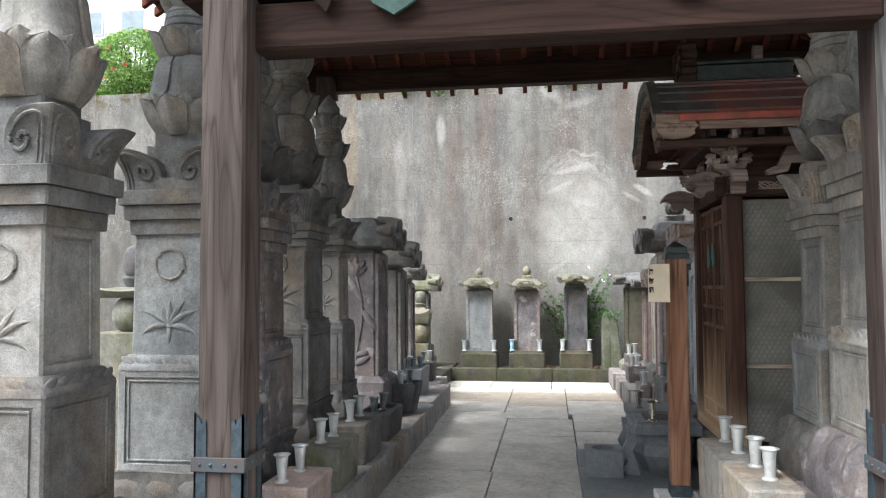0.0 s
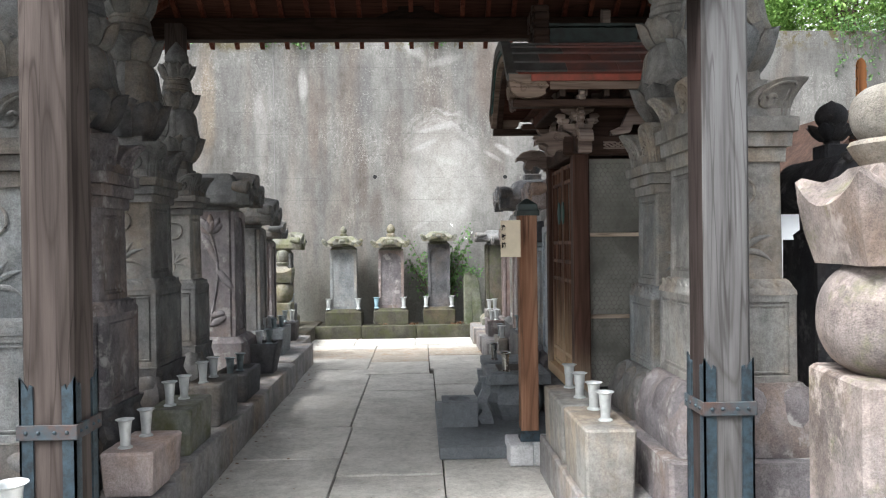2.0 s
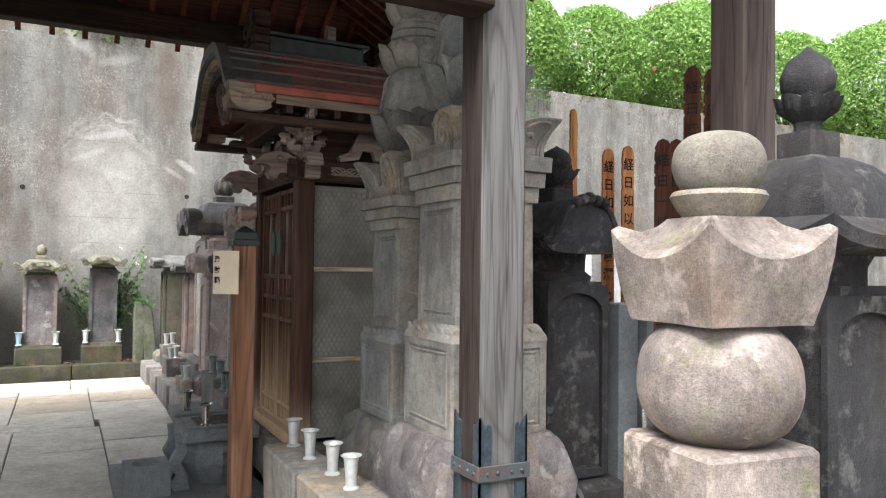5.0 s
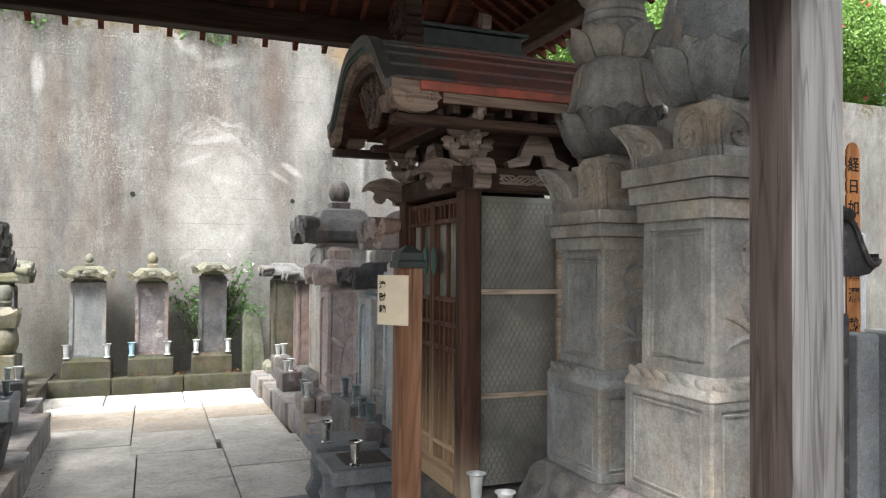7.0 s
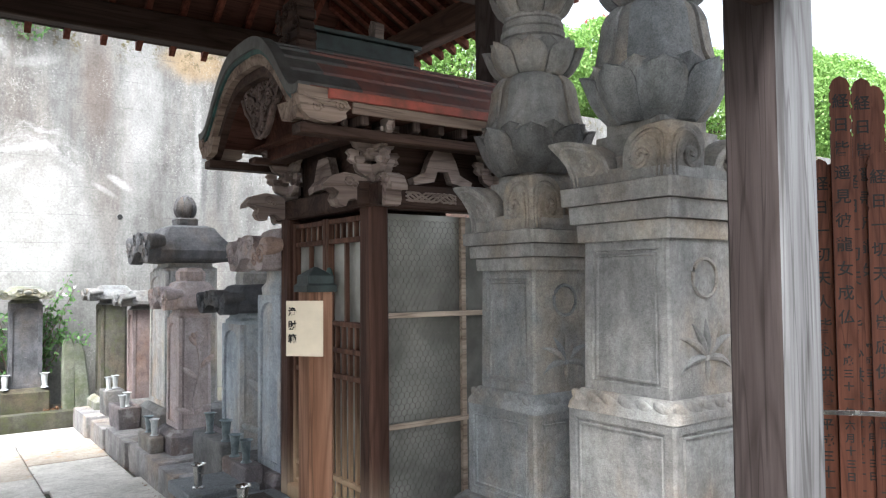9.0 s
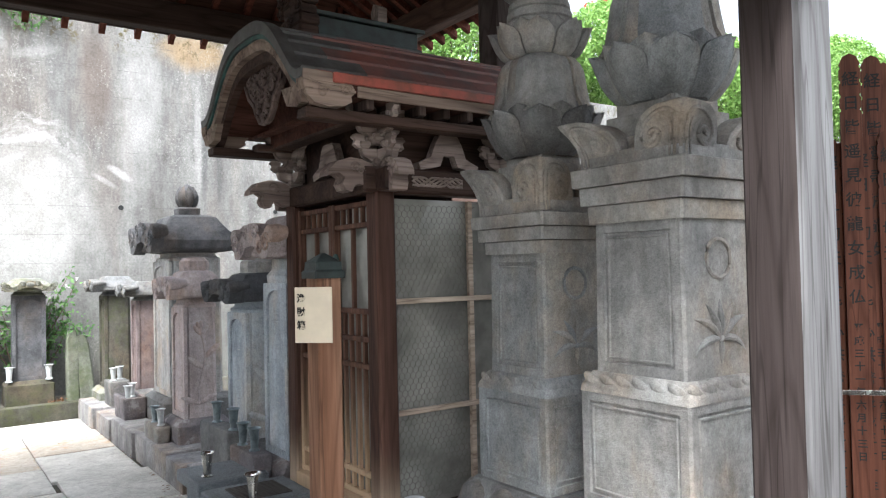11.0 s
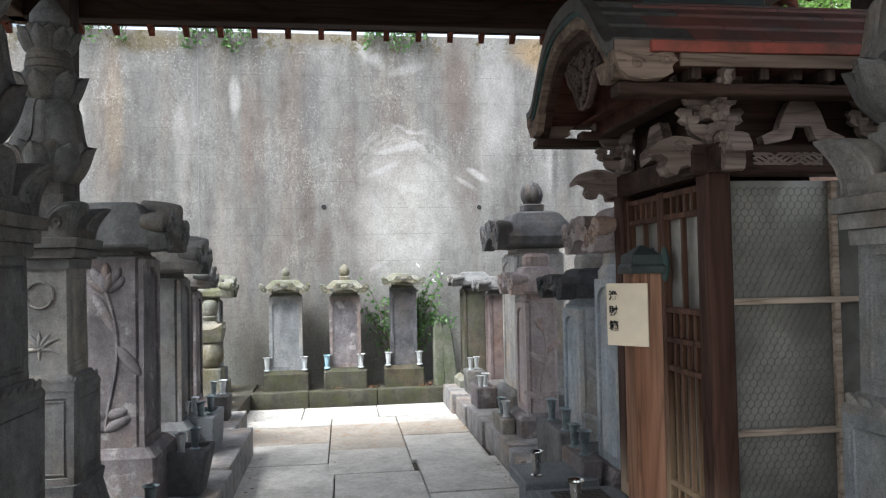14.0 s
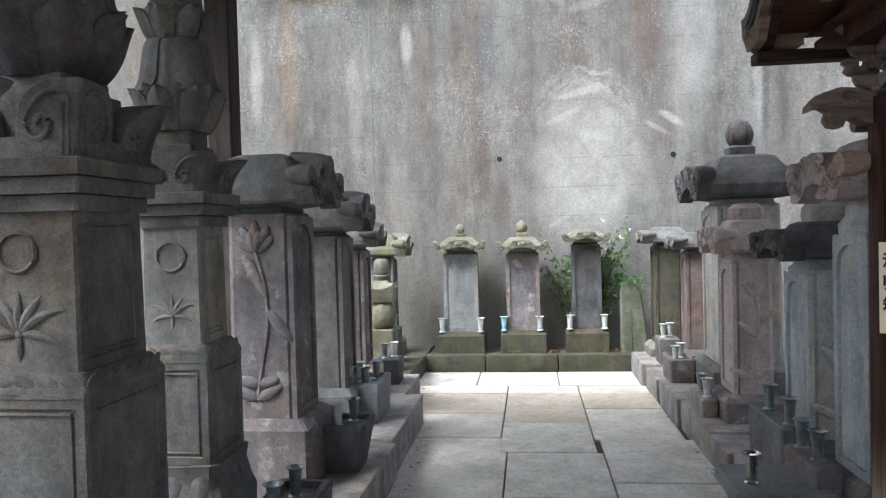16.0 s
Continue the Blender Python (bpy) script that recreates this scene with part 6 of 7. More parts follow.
# wired window on the visitor's side
part("window_pane", box(1.625, 2.41, 5.622, 5.63, 0.46, 2.06, 0), M_GLASS, shrine, "pale glass pane behind wire netting")
for zz in (0.955, 1.527):
    part("batten", roughen(box(1.625, 2.41, 5.585, 5.608, zz - 0.014, zz + 0.014, 0.004), 0.003, 9, zz), M_BATTEN, shrine, "pale rough batten")
for xx in (2.13, 2.395):
    part("mullion", box(xx - 0.016, xx + 0.016, 5.588, 5.615, 0.46, 2.06, 0.004), M_BATTEN, shrine, "pale upright batten")
bm = bmesh.new()
hexw, hexh = 0.034, 0.030
rows_ = int(1.58 / hexh)
for r in range(rows_):
    for c in range(int(0.56 / hexw)):
        x = 1.63 + c * hexw + (hexw / 2 if r % 2 else 0)
        z = 0.47 + r * hexh
        tube(bm, [(x, 5.610, z), (x, 5.610, z + hexh * 0.6)], 0.0017, 3)
        tube(bm, [(x, 5.610, z + hexh * 0.6), (x + hexw / 2, 5.610, z + hexh)], 0.0017, 3)
        tube(bm, [(x, 5.610, z + hexh * 0.6), (x - hexw / 2, 5.610, z + hexh)], 0.0017, 3)
tagged(part("wire_netting", bm, M_MESHWIRE, shrine, "hexagonal wire netting"), kind="stuff")
part("back_wall", box(1.62, 2.5, 6.60, 6.66, 0.42, 2.3, 0), M_SHRINEX, shrine, "plain boarded back wall")
part("inner_wall", box(2.05, 2.09, 5.7, 6.58, 0.42, 2.2, 0), M_SHRINEX, shrine, "dark inner boards")

# head beams with carved noses
part("head_beam", box(1.44, 2.56, 5.54, 5.66, 2.08, 2.21, 0.012), M_SHRINEX, shrine, "carved head beam")
part("head_beam", box(1.505, 1.625, 5.44, 6.74, 2.085, 2.205, 0.012), M_SHRINEX, shrine, "carved head beam")


def nose(poly, axis, a, b, name, label, mat=M_BRACKET):
    bm = roughen(prism(bmesh.new(), poly, axis, a, b), 0.003, 14, a)
    c = poly[3]
    for q in (a - 0.002, b + 0.002):
        for du, dv, rr_ in ((0.35, -0.045, 0.03), (0.75, -0.06, 0.022)):
            u = c[0] + (poly[0][0] - c[0]) * du * 0.6
            at = (q, u, c[1] + dv) if axis == "x" else (u, q, c[1] + dv)
            spiral(bm, at, (0, 1, 0) if axis == "x" else (1, 0, 0), (0, 0, 1), rr_, 1.5, 0.006)
    part(name, bm, mat, shrine, label)


NOSE = ((0.0, 0.0), (0.0, 0.125), (0.06, 0.15), (0.13, 0.155), (0.20, 0.135), (0.245, 0.09), (0.25, 0.06), (0.225, 0.075), (0.19, 0.078), (0.16, 0.058), (0.172, 0.025), (0.155, -0.005), (0.12, -0.012), (0.105, 0.02), (0.07, 0.03), (0.03, 0.005))
for yy in (5.60, 6.62):
    nose([(1.50 - u, 2.09 + v) for u, v in NOSE], "y", yy - 0.05, yy + 0.05, "beam_nose", "carved grey beam nose")
nose([(5.52 - u * 0.7, 2.09 + v) for u, v in NOSE], "x", 1.52, 1.61, "beam_nose", "carved grey beam nose")
nose([(6.68 + u, 2.09 + v) for u, v in NOSE], "x", 1.52, 1.61, "beam_nose", "carved grey beam nose")
bm = bmesh.new()
for k in range(5):
    tube(bm, [Vector((1.72 + 0.04 * i, 5.535, 2.145 + 0.025 * math.sin(i * 1.1 + k))) for i in range(9)], 0.006, 5)
part("vine_carving", bm, M_BRACKET, shrine, "carved vine on the head beam", True)


def bracket(cx, cy, z, s=1.0):
    """A bearing block with crossed arms and upturned ends, three tiers."""
    bm = sqloft(bmesh.new(), [(0.045 * s, 0.045 * s, 0), (0.07 * s, 0.07 * s, 0.035 * s), (0.07 * s, 0.07 * s, 0.07 * s)], 0.006)
    b = part("bracket", bm, M_BRACKET, shrine, "carved bracket block", loc=(cx, cy, z))
    for ang in (0, 90):
        poly = [(-0.17, 0.075), (-0.15, 0.035), (-0.08, 0.0), (0.08, 0.0), (0.15, 0.035), (0.17, 0.075), (0.17, 0.10), (-0.17, 0.10)]
        arm = part("bracket_arm", prism(bmesh.new(), [(u * s, 0.05 * s + v * s) for u, v in poly], "y", -0.03 * s, 0.03 * s), M_BRACKET, b)
        arm.matrix_basis = pose(0, 0, 0, 0, 0, ang)
    for ang in (0, 90, 180, 270):
        blk = part("bearing_block", sqloft(bmesh.new(), [(0.03 * s, 0.03 * s, 0.15 * s), (0.045 * s, 0.045 * s, 0.175 * s), (0.045 * s, 0.045 * s, 0.205 * s)], 0.004), M_BRACKET, b)
        blk.matrix_basis = pose(0.14 * s * math.cos(radians(ang)), 0.14 * s * math.sin(radians(ang)), 0, 0, 0, 0)
        nz = part("cloud_nose", roughen(prism(bmesh.new(), [(0.14 * s, 0.20 * s), (0.16 * s, 0.145 * s), (0.20 * s, 0.15 * s), (0.235 * s, 0.175 * s), (0.22 * s, 0.21 * s), (0.25 * s, 0.235 * s), (0.22 * s, 0.265 * s), (0.14 * s, 0.26 * s)], "y", -0.022 * s, 0.022 * s), 0.004, 18, ang * 0.1), M_BRACKET, b)
        nz.matrix_basis = pose(0, 0, 0, 0, 0, ang)


for bxx, byy in ((1.55, 5.58), (1.55, 6.62), (2.35, 5.58)):
    bracket(bxx, byy, 2.205, 0.62)
    bracket(bxx, byy, 2.325, 0.72)
# frog-leg struts between the brackets
for kx, ky, ang in ((1.55, 6.1, 90), (1.97, 5.58, 0)):
    poly = [(-0.16, 0.0), (-0.17, 0.03), (-0.10, 0.06), (-0.075, 0.12), (-0.05, 0.16), (0.05, 0.16), (0.075, 0.12), (0.10, 0.06), (0.17, 0.03), (0.16, 0.0), (0.05, 0.02), (0.03, 0.07), (-0.03, 0.07), (-0.05, 0.02)]
    poly = [(u * 1.15, v * 1.2) for u, v in poly]
    fl = part("frog_leg_strut", roughen(prism(bmesh.new(), poly, "y", -0.025, 0.025), 0.003, 16, kx), M_BRACKET, shrine, "carved frog-leg strut")
    fl.matrix_basis = pose(kx, ky, 2.21, 0, 0, ang)
part("eave_beam", box(1.30, 2.58, 5.54, 5.63, 2.42, 2.462, 0.01), M_SHRINEX, shrine, "eave beam")
part("eave_beam", box(1.30, 2.58, 6.57, 6.66, 2.42, 2.462, 0.01), M_SHRINEX, shrine, "eave beam")
part("infill_board", box(1.60, 2.50, 5.66, 5.675, 2.19, 2.44, 0), M_SHRINEX, shrine, "dark infill boards behind the brackets")
part("infill_board", box(1.612, 1.627, 5.70, 6.56, 2.19, 2.55, 0), M_SHRINEX, shrine, "dark infill boards behind the brackets")
part("eave_fascia", box(1.326, 2.60, 5.376, 5.392, 2.500, 2.553, 0.003), M_TAIL, shrine, "weathered pale eave strip")
part("eave_edge", box(1.20, 2.62, 5.370, 5.392, 2.556, 2.603, 0.004), M_REDEDGE, shrine, "red painted eave edge")
part("gable_beam", box(1.40, 1.52, 5.53, 6.70, 2.43, 2.505, 0.01), M_SHRINEX, shrine, "gable tie beam")
part("soffit", box(1.34, 2.60, 5.43, 6.80, 2.512, 2.53, 0), M_BOARD, shrine, "dark soffit boards")
for k in range(8):
    part("eave_rafter", box(1.40 + 0.15 * k, 1.44 + 0.15 * k, 5.425, 5.62, 2.462, 2.512, 0.004), M_PENDANT, shrine, "short eave rafter")


def gable_z(u):
    """Height of the curved roof over its eaves, u from -1 to 1 across."""
    a = abs(u)
    return 0.40 * (0.5 + 0.5 * math.cos(math.pi * min(1.0, a ** 1.55))) + 0.03 * max(0, a - 0.85) / 0.15


YC, YH, ZE = 6.115, 0.72, 2.51


def roof_pt(u, dz=0.0):
    return (YC + YH * u, ZE + gable_z(u) + dz)


NC = 18
for k in range(NC):
    u0, u1 = -1 + 2 * k / NC, -1 + 2 * (k + 1) / NC
    up = 1 if (u0 + u1) / 2 < 0 else -1
    ua, ub = (u0, u1) if up > 0 else (u1, u0)
    b0 = roof_pt(ub + up * 0.02, 0.048)
    lo = [roof_pt(ua, 0.05), roof_pt(ub + up * 0.02, 0.035)]
    poly = [roof_pt(ua, 0.064), roof_pt((ua + ub) / 2, 0.058), b0, lo[1], lo[0]]
    if up < 0:
        poly = poly[::-1]
    xs = (1.08, 1.30, 1.66, 2.02, 2.38, 2.62) if k % 2 else (1.08, 1.48, 1.84, 2.20, 2.62)
    for xa, xb in zip(xs, xs[1:]):
        if k in (0, 1, NC - 2, NC - 1) and not (k in (1, NC - 2) and xa > 2.0):
            m_course = M_REDEDGE
        else:
            m_course = M_COPDARK if xa < 1.1 else M_REDROOF
        part("roof_course", prism(bmesh.new(), poly, "x", xa + (0.0015 if xa > 1.1 else 0), xb - 0.0015), m_course, shrine, "lapped copper roof sheet")
# roof core and barge boards
top = [roof_pt(-1 + 2 * k / 32, 0.045) for k in range(33)]
low = [roof_pt(-1 + 2 * k / 32, -0.02) for k in range(33)]
part("roof_core", prism(bmesh.new(), top + low[::-1], "x", 1.14, 2.60), M_BOARD, shrine, "roof boarding")


def barge(x0, x1, hi, lw, inset, mat, label):
    a = [roof_pt((-1 + 2 * k / 36) * inset, hi) for k in range(37)]
    b = [roof_pt((-1 + 2 * k / 36) * inset * (0.985), lw - 0.03 * math.cos(math.pi * (-1 + 2 * k / 36) / 2)) for k in range(37)]
    part("barge_board", prism(bmesh.new(), a + b[::-1], "x", x0, x1), mat, shrine, label, True)


barge(1.050, 1.115, 0.075, 0.035, 1.0, M_COPDARK, "copper-clad roof edge")
barge(1.062, 1.120, 0.033, 0.012, 0.99, M_COPPER, "green copper edge strip")
barge(1.074, 1.125, 0.010, -0.045, 0.985, M_TAIL, "curved brown barge board")
barge(1.110, 1.155, -0.047, -0.10, 0.95, M_SHRINEX, "curved inner barge board")
tym = [roof_pt((-1 + 2 * k / 24) * 0.8, -0.08) for k in range(25)]
part("tympanum", prism(bmesh.new(), tym + [(YC + 0.55, 2.44), (YC - 0.55, 2.44)], "x", 1.40, 1.42), M_BOARD, shrine, "dark gable boards")
# hanging carved pendant in the gable: a heart of open cloud scrolls
bm = bmesh.new()
rr = random.Random(5)
heart = ((0.05, 0.02), (0.16, 0.03), (0.25, -0.02), (0.27, -0.09), (0.22, -0.17), (0.15, -0.22), (0.11, -0.28), (0.06, -0.33), (0.0, -0.345))
outline = [(YC + u, 2.83 + v) for u, v in heart] + [(YC - u, 2.83 + v) for u, v in reversed(heart[:-1])]
prism(bm, outline, "x", 1.168, 1.19)
tube(bm, [(1.163, y, z) for y, z in outline + outline[:1]], 0.012, 6)
for u, v, r_ in ((0.10, -0.05, 0.055), (-0.10, -0.05, 0.055), (0.19, -0.07, 0.05), (-0.19, -0.07, 0.05), (0.0, -0.10, 0.05), (0.12, -0.15, 0.05), (-0.12, -0.15, 0.05), (0.04, -0.19, 0.045), (-0.05, -0.21, 0.04), (0.07, -0.25, 0.035), (-0.05, -0.27, 0.03), (0.0, -0.31, 0.025), (0.0, -0.02, 0.035)):
    spiral(bm, (1.158, YC + u, 2.83 + v), (0, 1, 0), (0, 0, 1), r_, 2.0, 0.010, 1 if u > 0 else -1)
    blob(bm, (1.158, YC + u, 2.83 + v), (0.012, r_ * 0.3, r_ * 0.3), None, 8, 5)
part("gable_pendant", bm, M_PENDANT, shrine, "carved cloud-scroll pendant", True)
for sgn in (-1, 1):
    ye = YC + sgn * YH
    ends = [(1.055, 2.605), (1.30, 2.60), (1.325, 2.575), (1.30, 2.555), (1.322, 2.525), (1.295, 2.50), (1.30, 2.475), (1.26, 2.455), (1.18, 2.445), (1.11, 2.455), (1.07, 2.49), (1.055, 2.54)]
    bm = prism(bmesh.new(), ends, "y", min(ye + sgn * 0.006, ye - sgn * 0.075), max(ye + sgn * 0.006, ye - sgn * 0.075))
    for rr_, cx_, cz_ in ((0.035, 1.27, 2.53), (0.03, 1.15, 2.51)):
        spiral(bm, (cx_, ye + sgn * 0.008, cz_), (1, 0, 0), (0, 0, 1), rr_, 1.6, 0.006)
    tube(bm, [(1.07 + 0.03 * i, ye + sgn * 0.008, 2.565 - 0.03 * math.sin(i * 0.45)) for i in range(8)], 0.006, 5)
    part("eave_carving", bm, M_TAIL, shrine, "pale carved eave corner with scrolls")
    part("eave_purlin", box(1.08, 2.58, min(ye - sgn * 0.03, ye - sgn * 0.13), max(ye - sgn * 0.03, ye - sgn * 0.13), 2.395, 2.445, 0.006), M_SHRINEX, shrine, "brown eave purlin")
    part("gable_tail", prism(bmesh.new(), [(ye - sgn * 0.26, 2.56), (ye - sgn * 0.02, 2.545), (ye + sgn * 0.01, 2.52), (ye - sgn * 0.03, 2.50), (ye - sgn * 0.035, 2.46), (ye - sgn * 0.09, 2.45), (ye - sgn * 0.20, 2.47)], "x", 1.062, 1.10), M_TAIL, shrine, "flared tail of the barge board")
# ridge box and ridge-end ornament
rb = part("ridge_box", bx(bx(bx(bmesh.new(), 1.42, 2.12, YC - 0.06, YC + 0.06, 2.970, 3.110, 0.006), 1.38, 2.16, YC - 0.085, YC + 0.085, 3.110, 3.135, 0.004), 1.40, 2.14, YC - 0.08, YC + 0.08, 2.990, 3.010, 0.004), M_RIDGE, shrine, "green-black copper ridge box")
bm = bmesh.new()
for k, (hw, zz) in enumerate(((0.12, 2.990), (0.13, 3.050), (0.10, 3.110), (0.12, 3.170), (0.09, 3.230))):
    bx(bm, 1.32, 1.44, YC - hw, YC + hw, zz - 0.02, zz + 0.045, 0.012)
for k in range(14):
    spiral(bm, (1.315, YC + rr.uniform(-0.13, 0.13), 2.990 + rr.uniform(0, 0.26)), (0, 1, 0), (0, 0, 1), rr.uniform(0.02, 0.04), 1.5, 0.008)
part("ridge_end_ornament", bm, M_SHRINEX, shrine, "carved ridge-end ornament", True)
bm = bmesh.new()
prism(bm, [(YC - 0.03, 3.135), (YC + 0.03, 3.135), (YC + 0.05, 3.220), (YC + 0.02, 3.270), (YC - 0.04, 3.240)], "x", 1.86, 1.92)
part("ridge_knob", bm, M_CARVED, shrine, "pale carved knob on the ridge")

# ---- notice post ----
np_ = thing("notice_post", pose(1.17, 5.46, 0.0), "new cedar post with a copper cap and paper notice", "post")
part("granite_foot", bx(bx(bmesh.new(), -0.15, 0.008, -0.15, 0.15, 0.0, 0.14, 0.008), 0.012, 0.165, -0.15, 0.15, 0.0, 0.14, 0.008), M_WHITEST, np_, "speckled granite foot blocks").location = (0, 0, 0)
part("metal_shoe", box(-0.066, 0.066, -0.066, 0.066, 0.14, 0.215, 0.004), M_IRON, np_, "grey metal shoe")
part("shaft", sqloft(bmesh.new(), [(0.06, 0.06, 0.2), (0.06, 0.06, 1.665)], 0.006), M_NEWPOST, np_, "reddish cedar shaft")
part("cap", sqloft(bmesh.new(), [(0.076, 0.076, 1.66), (0.076, 0.076, 1.69), (0.066, 0.066, 1.70), (0.064, 0.064, 1.735), (0.010, 0.010, 1.775)], 0.005), M_RIDGE, np_, "dark copper cap")
nt_ = thing("paper_notice", look((0, 0, 0), (0, 1, 0)), "cream paper notice with brush characters on the post", "notice")
nt_.matrix_basis = pose(1.038, 5.292, 1.505, 0, 0, -48)
part("sheet", box(-0.085, 0.085, -0.004, 0.004, -0.12, 0.12, 0.001), M_PAPER, nt_, "cream sheet")
brush_text("浄財箱", 0.040, -0.055, -0.006, 0.070, nt_, 0.058)

# ---- granite offering stones ----
solid("granite_step", box(0.56, 1.45, 5.50, 7.02, 0.0, 0.085, 0.008, 2), M_GRANITE, "low dark granite slab under the water basin", "slab")
wb = thing("water_basin", pose(0.735, 6.19, 0.085), "small dark granite basin with a round hollow", "basin")
bm = bmesh.new()
N4 = 32
hw, hh, rr0 = 0.135, 0.19, 0.085
def sqp(i):
    a = 2 * math.pi * i / N4
    c, s_ = math.cos(a), math.sin(a)
    k = hw / max(abs(c), abs(s_))
    return c * k, s_ * k
o0 = [bm.verts.new((*sqp(i), 0.0)) for i in range(N4)]
o1 = [bm.verts.new((*sqp(i), hh - 0.005)) for i in range(N4)]
o2 = [bm.verts.new((sqp(i)[0] * 0.97, sqp(i)[1] * 0.97, hh)) for i in range(N4)]
o3 = [bm.verts.new((rr0 * math.cos(2 * math.pi * i / N4), rr0 * math.sin(2 * math.pi * i / N4), hh)) for i in range(N4)]
o4 = [bm.verts.new((rr0 * 0.9 * math.cos(2 * math.pi * i / N4), rr0 * 0.9 * math.sin(2 * math.pi * i / N4), hh - 0.07)) for i in range(N4)]
rings_to(bm, [o0, o1, o2, o3, o4])
part("bowl", bm, M_GRANITE, wb, "squared bowl stone")

inc = thing("incense_stand", pose(1.20, 6.35, 0.085), "dark granite incense stand with scrolled legs and metal grille", "incense stand")
part("body", lathe(bmesh.new(), [(0.16, 0.0), (0.19, 0.05), (0.235, 0.14), (0.235, 0.22), (0.20, 0.28), (0.19, 0.30)], 8), M_GRANITE, inc, "swelling body")
part("top_slab", bx(bx(bmesh.new(), -0.26, 0.24, -0.24, 0.24, 0.30, 0.385, 0.008), -0.22, 0.20, -0.20, 0.20, 0.385, 0.395, 0.004), M_GRANITE, inc, "thick top slab")
for sy in (-1, 1):
    poly = [(-0.30, 0.36), (-0.24, 0.36), (-0.22, 0.25), (-0.26, 0.17), (-0.22, 0.08), (-0.20, 0.0), (-0.30, 0.0), (-0.33, 0.05), (-0.29, 0.10), (-0.33, 0.18), (-0.29, 0.26)]
    part("scroll_leg", prism(bmesh.new(), poly, "y", sy * 0.17 - 0.035, sy * 0.17 + 0.035), M_GRANITE, inc, "scrolled leg")
bm = bmesh.new()
for k in range(11):
    bx(bm, -0.15, 0.13, -0.13 + 0.026 * k - 0.005, -0.13 + 0.026 * k + 0.005, 0.396, 0.402, 0)
for k in range(10):
    bx(bm, -0.15 + 0.031 * k - 0.004, -0.15 + 0.031 * k + 0.004, -0.135, 0.135, 0.394, 0.400, 0)
part("grille", bm, plain_mat("dark_grille", (0.10, 0.09, 0.08), 0.6, 0.6), inc, "metal grille")
lid = thing("offering_table", pose(1.20, 6.98, 0.085), "low dark granite offering table", "table stone")
part("table_top", box(-0.22, 0.22, -0.22, 0.22, 0.30, 0.375, 0.008), M_GRANITE, lid, "square granite top")
part("table_block", box(-0.17, 0.17, -0.17, 0.17, 0.0, 0.30, 0.008), M_GRANITE, lid, "granite block")


# ---- flower vases and their stone boxes ----
def vase_mesh(h=0.145, r=0.030):
    return lathe(bmesh.new(), [(r * 1.18, 0.0), (r * 1.18, h * 0.04), (r * 0.80, h * 0.10), (r * 0.82, h * 0.3), (r * 1.05, h * 0.85), (r * 1.12, h * 0.93), (r * 1.55, h * 0.99), (r * 1.55, h), (r * 1.30, h * 0.985), (r * 0.95, h * 0.90), (r * 0.75, h * 0.35)], 24)


VASES = {}


def vase(x, y, z, mat=M_VASE, label="pale metal flower vase with a flared rim", s=1.0, group="flower vases"):
    key = mat.name
    if key not in VASES:
        t = thing("flower_vase", pose(x, y, z), label, "vase", group)
        part("cup", vase_mesh(), mat, t, "flared metal cup", True)
        VASES[key] = t
        t.scale = (s, s, s)
        return t
    t = copy_thing(VASES[key], pose(x, y, z, random.uniform(-1.5, 1.5), random.uniform(-1.5, 1.5), random.uniform(0, 360)))
    t.scale = (s, s, s)
    return t


def stone_box(x0, x1, y0, y1, z0, z1, mat, label, seed, trough=True):
    t = thing("vase_box", pose((x0 + x1) / 2, (y0 + y1) / 2, z0), label, "stone box", "stone boxes for vases")
    hx, hy, h = (x1 - x0) / 2, (y1 - y0) / 2, z1 - z0
    bm = sqloft(bmesh.new(), [(hx * 0.90, hy * 0.92, 0.0), (hx * 0.93, hy * 0.95, 0.03), (hx, hy, h - 0.012), (hx - 0.008, hy - 0.008, h)], 0.012)
    if trough:
        bm.normal_update()
        f = max((q for q in bm.faces if q.normal.z > 0.9), key=lambda q: q.calc_area())
        bmesh.ops.inset_region(bm, faces=[f], thickness=0.035, depth=0.0)
        bmesh.ops.inset_region(bm, faces=[f], thickness=0.006, depth=-0.035)
    part("block", roughen(bm, 0.005, 9, seed), mat, t, "rough cut block")
    return t


BOXL = ((4.12, 4.58, 0.25, 0.47, -1.14, -0.88, M_PINK, "pinkish worn stone box for vases"), (4.78, 5.25, 0.25, 0.53, -1.16, -0.90, M_MOSSY, "yellowish stone box for vases"), (5.45, 5.98, 0.25, 0.54, -1.17, -0.91, M_GREY, "grey stone box for vases with carved feet"), (6.30, 6.86, 0.25, 0.47, -1.20, -0.93, M_DARK, "dark stone trough for vases"))
for i, (ya, yb, za, zb, xa, xb, m_, lb) in enumerate(BOXL):
    stone_box(xa, xb, ya, yb, za, zb, m_, lb, 1.0 + i, i == 3)
for y_, x_, z_ in ((4.22, -1.05, 0.47), (4.45, -1.03, 0.47), (4.92, -1.06, 0.53), (5.12, -1.04, 0.53), (5.60, -1.06, 0.54), (5.82, -1.05, 0.54)):
    vase(x_, y_, z_, M_VASE)
for y_, x_, z_ in ((6.44, -1.09, 0.44), (6.68, -1.07, 0.44), (6.12, -1.10, 0.255)):
    vase(x_, y_, z_, M_VASEB, "blue-grey metal flower vase")
pot = thing("stone_planter", pose(-1.09, 7.75, 0.25), "dark square stone planter holding vases", "planter")
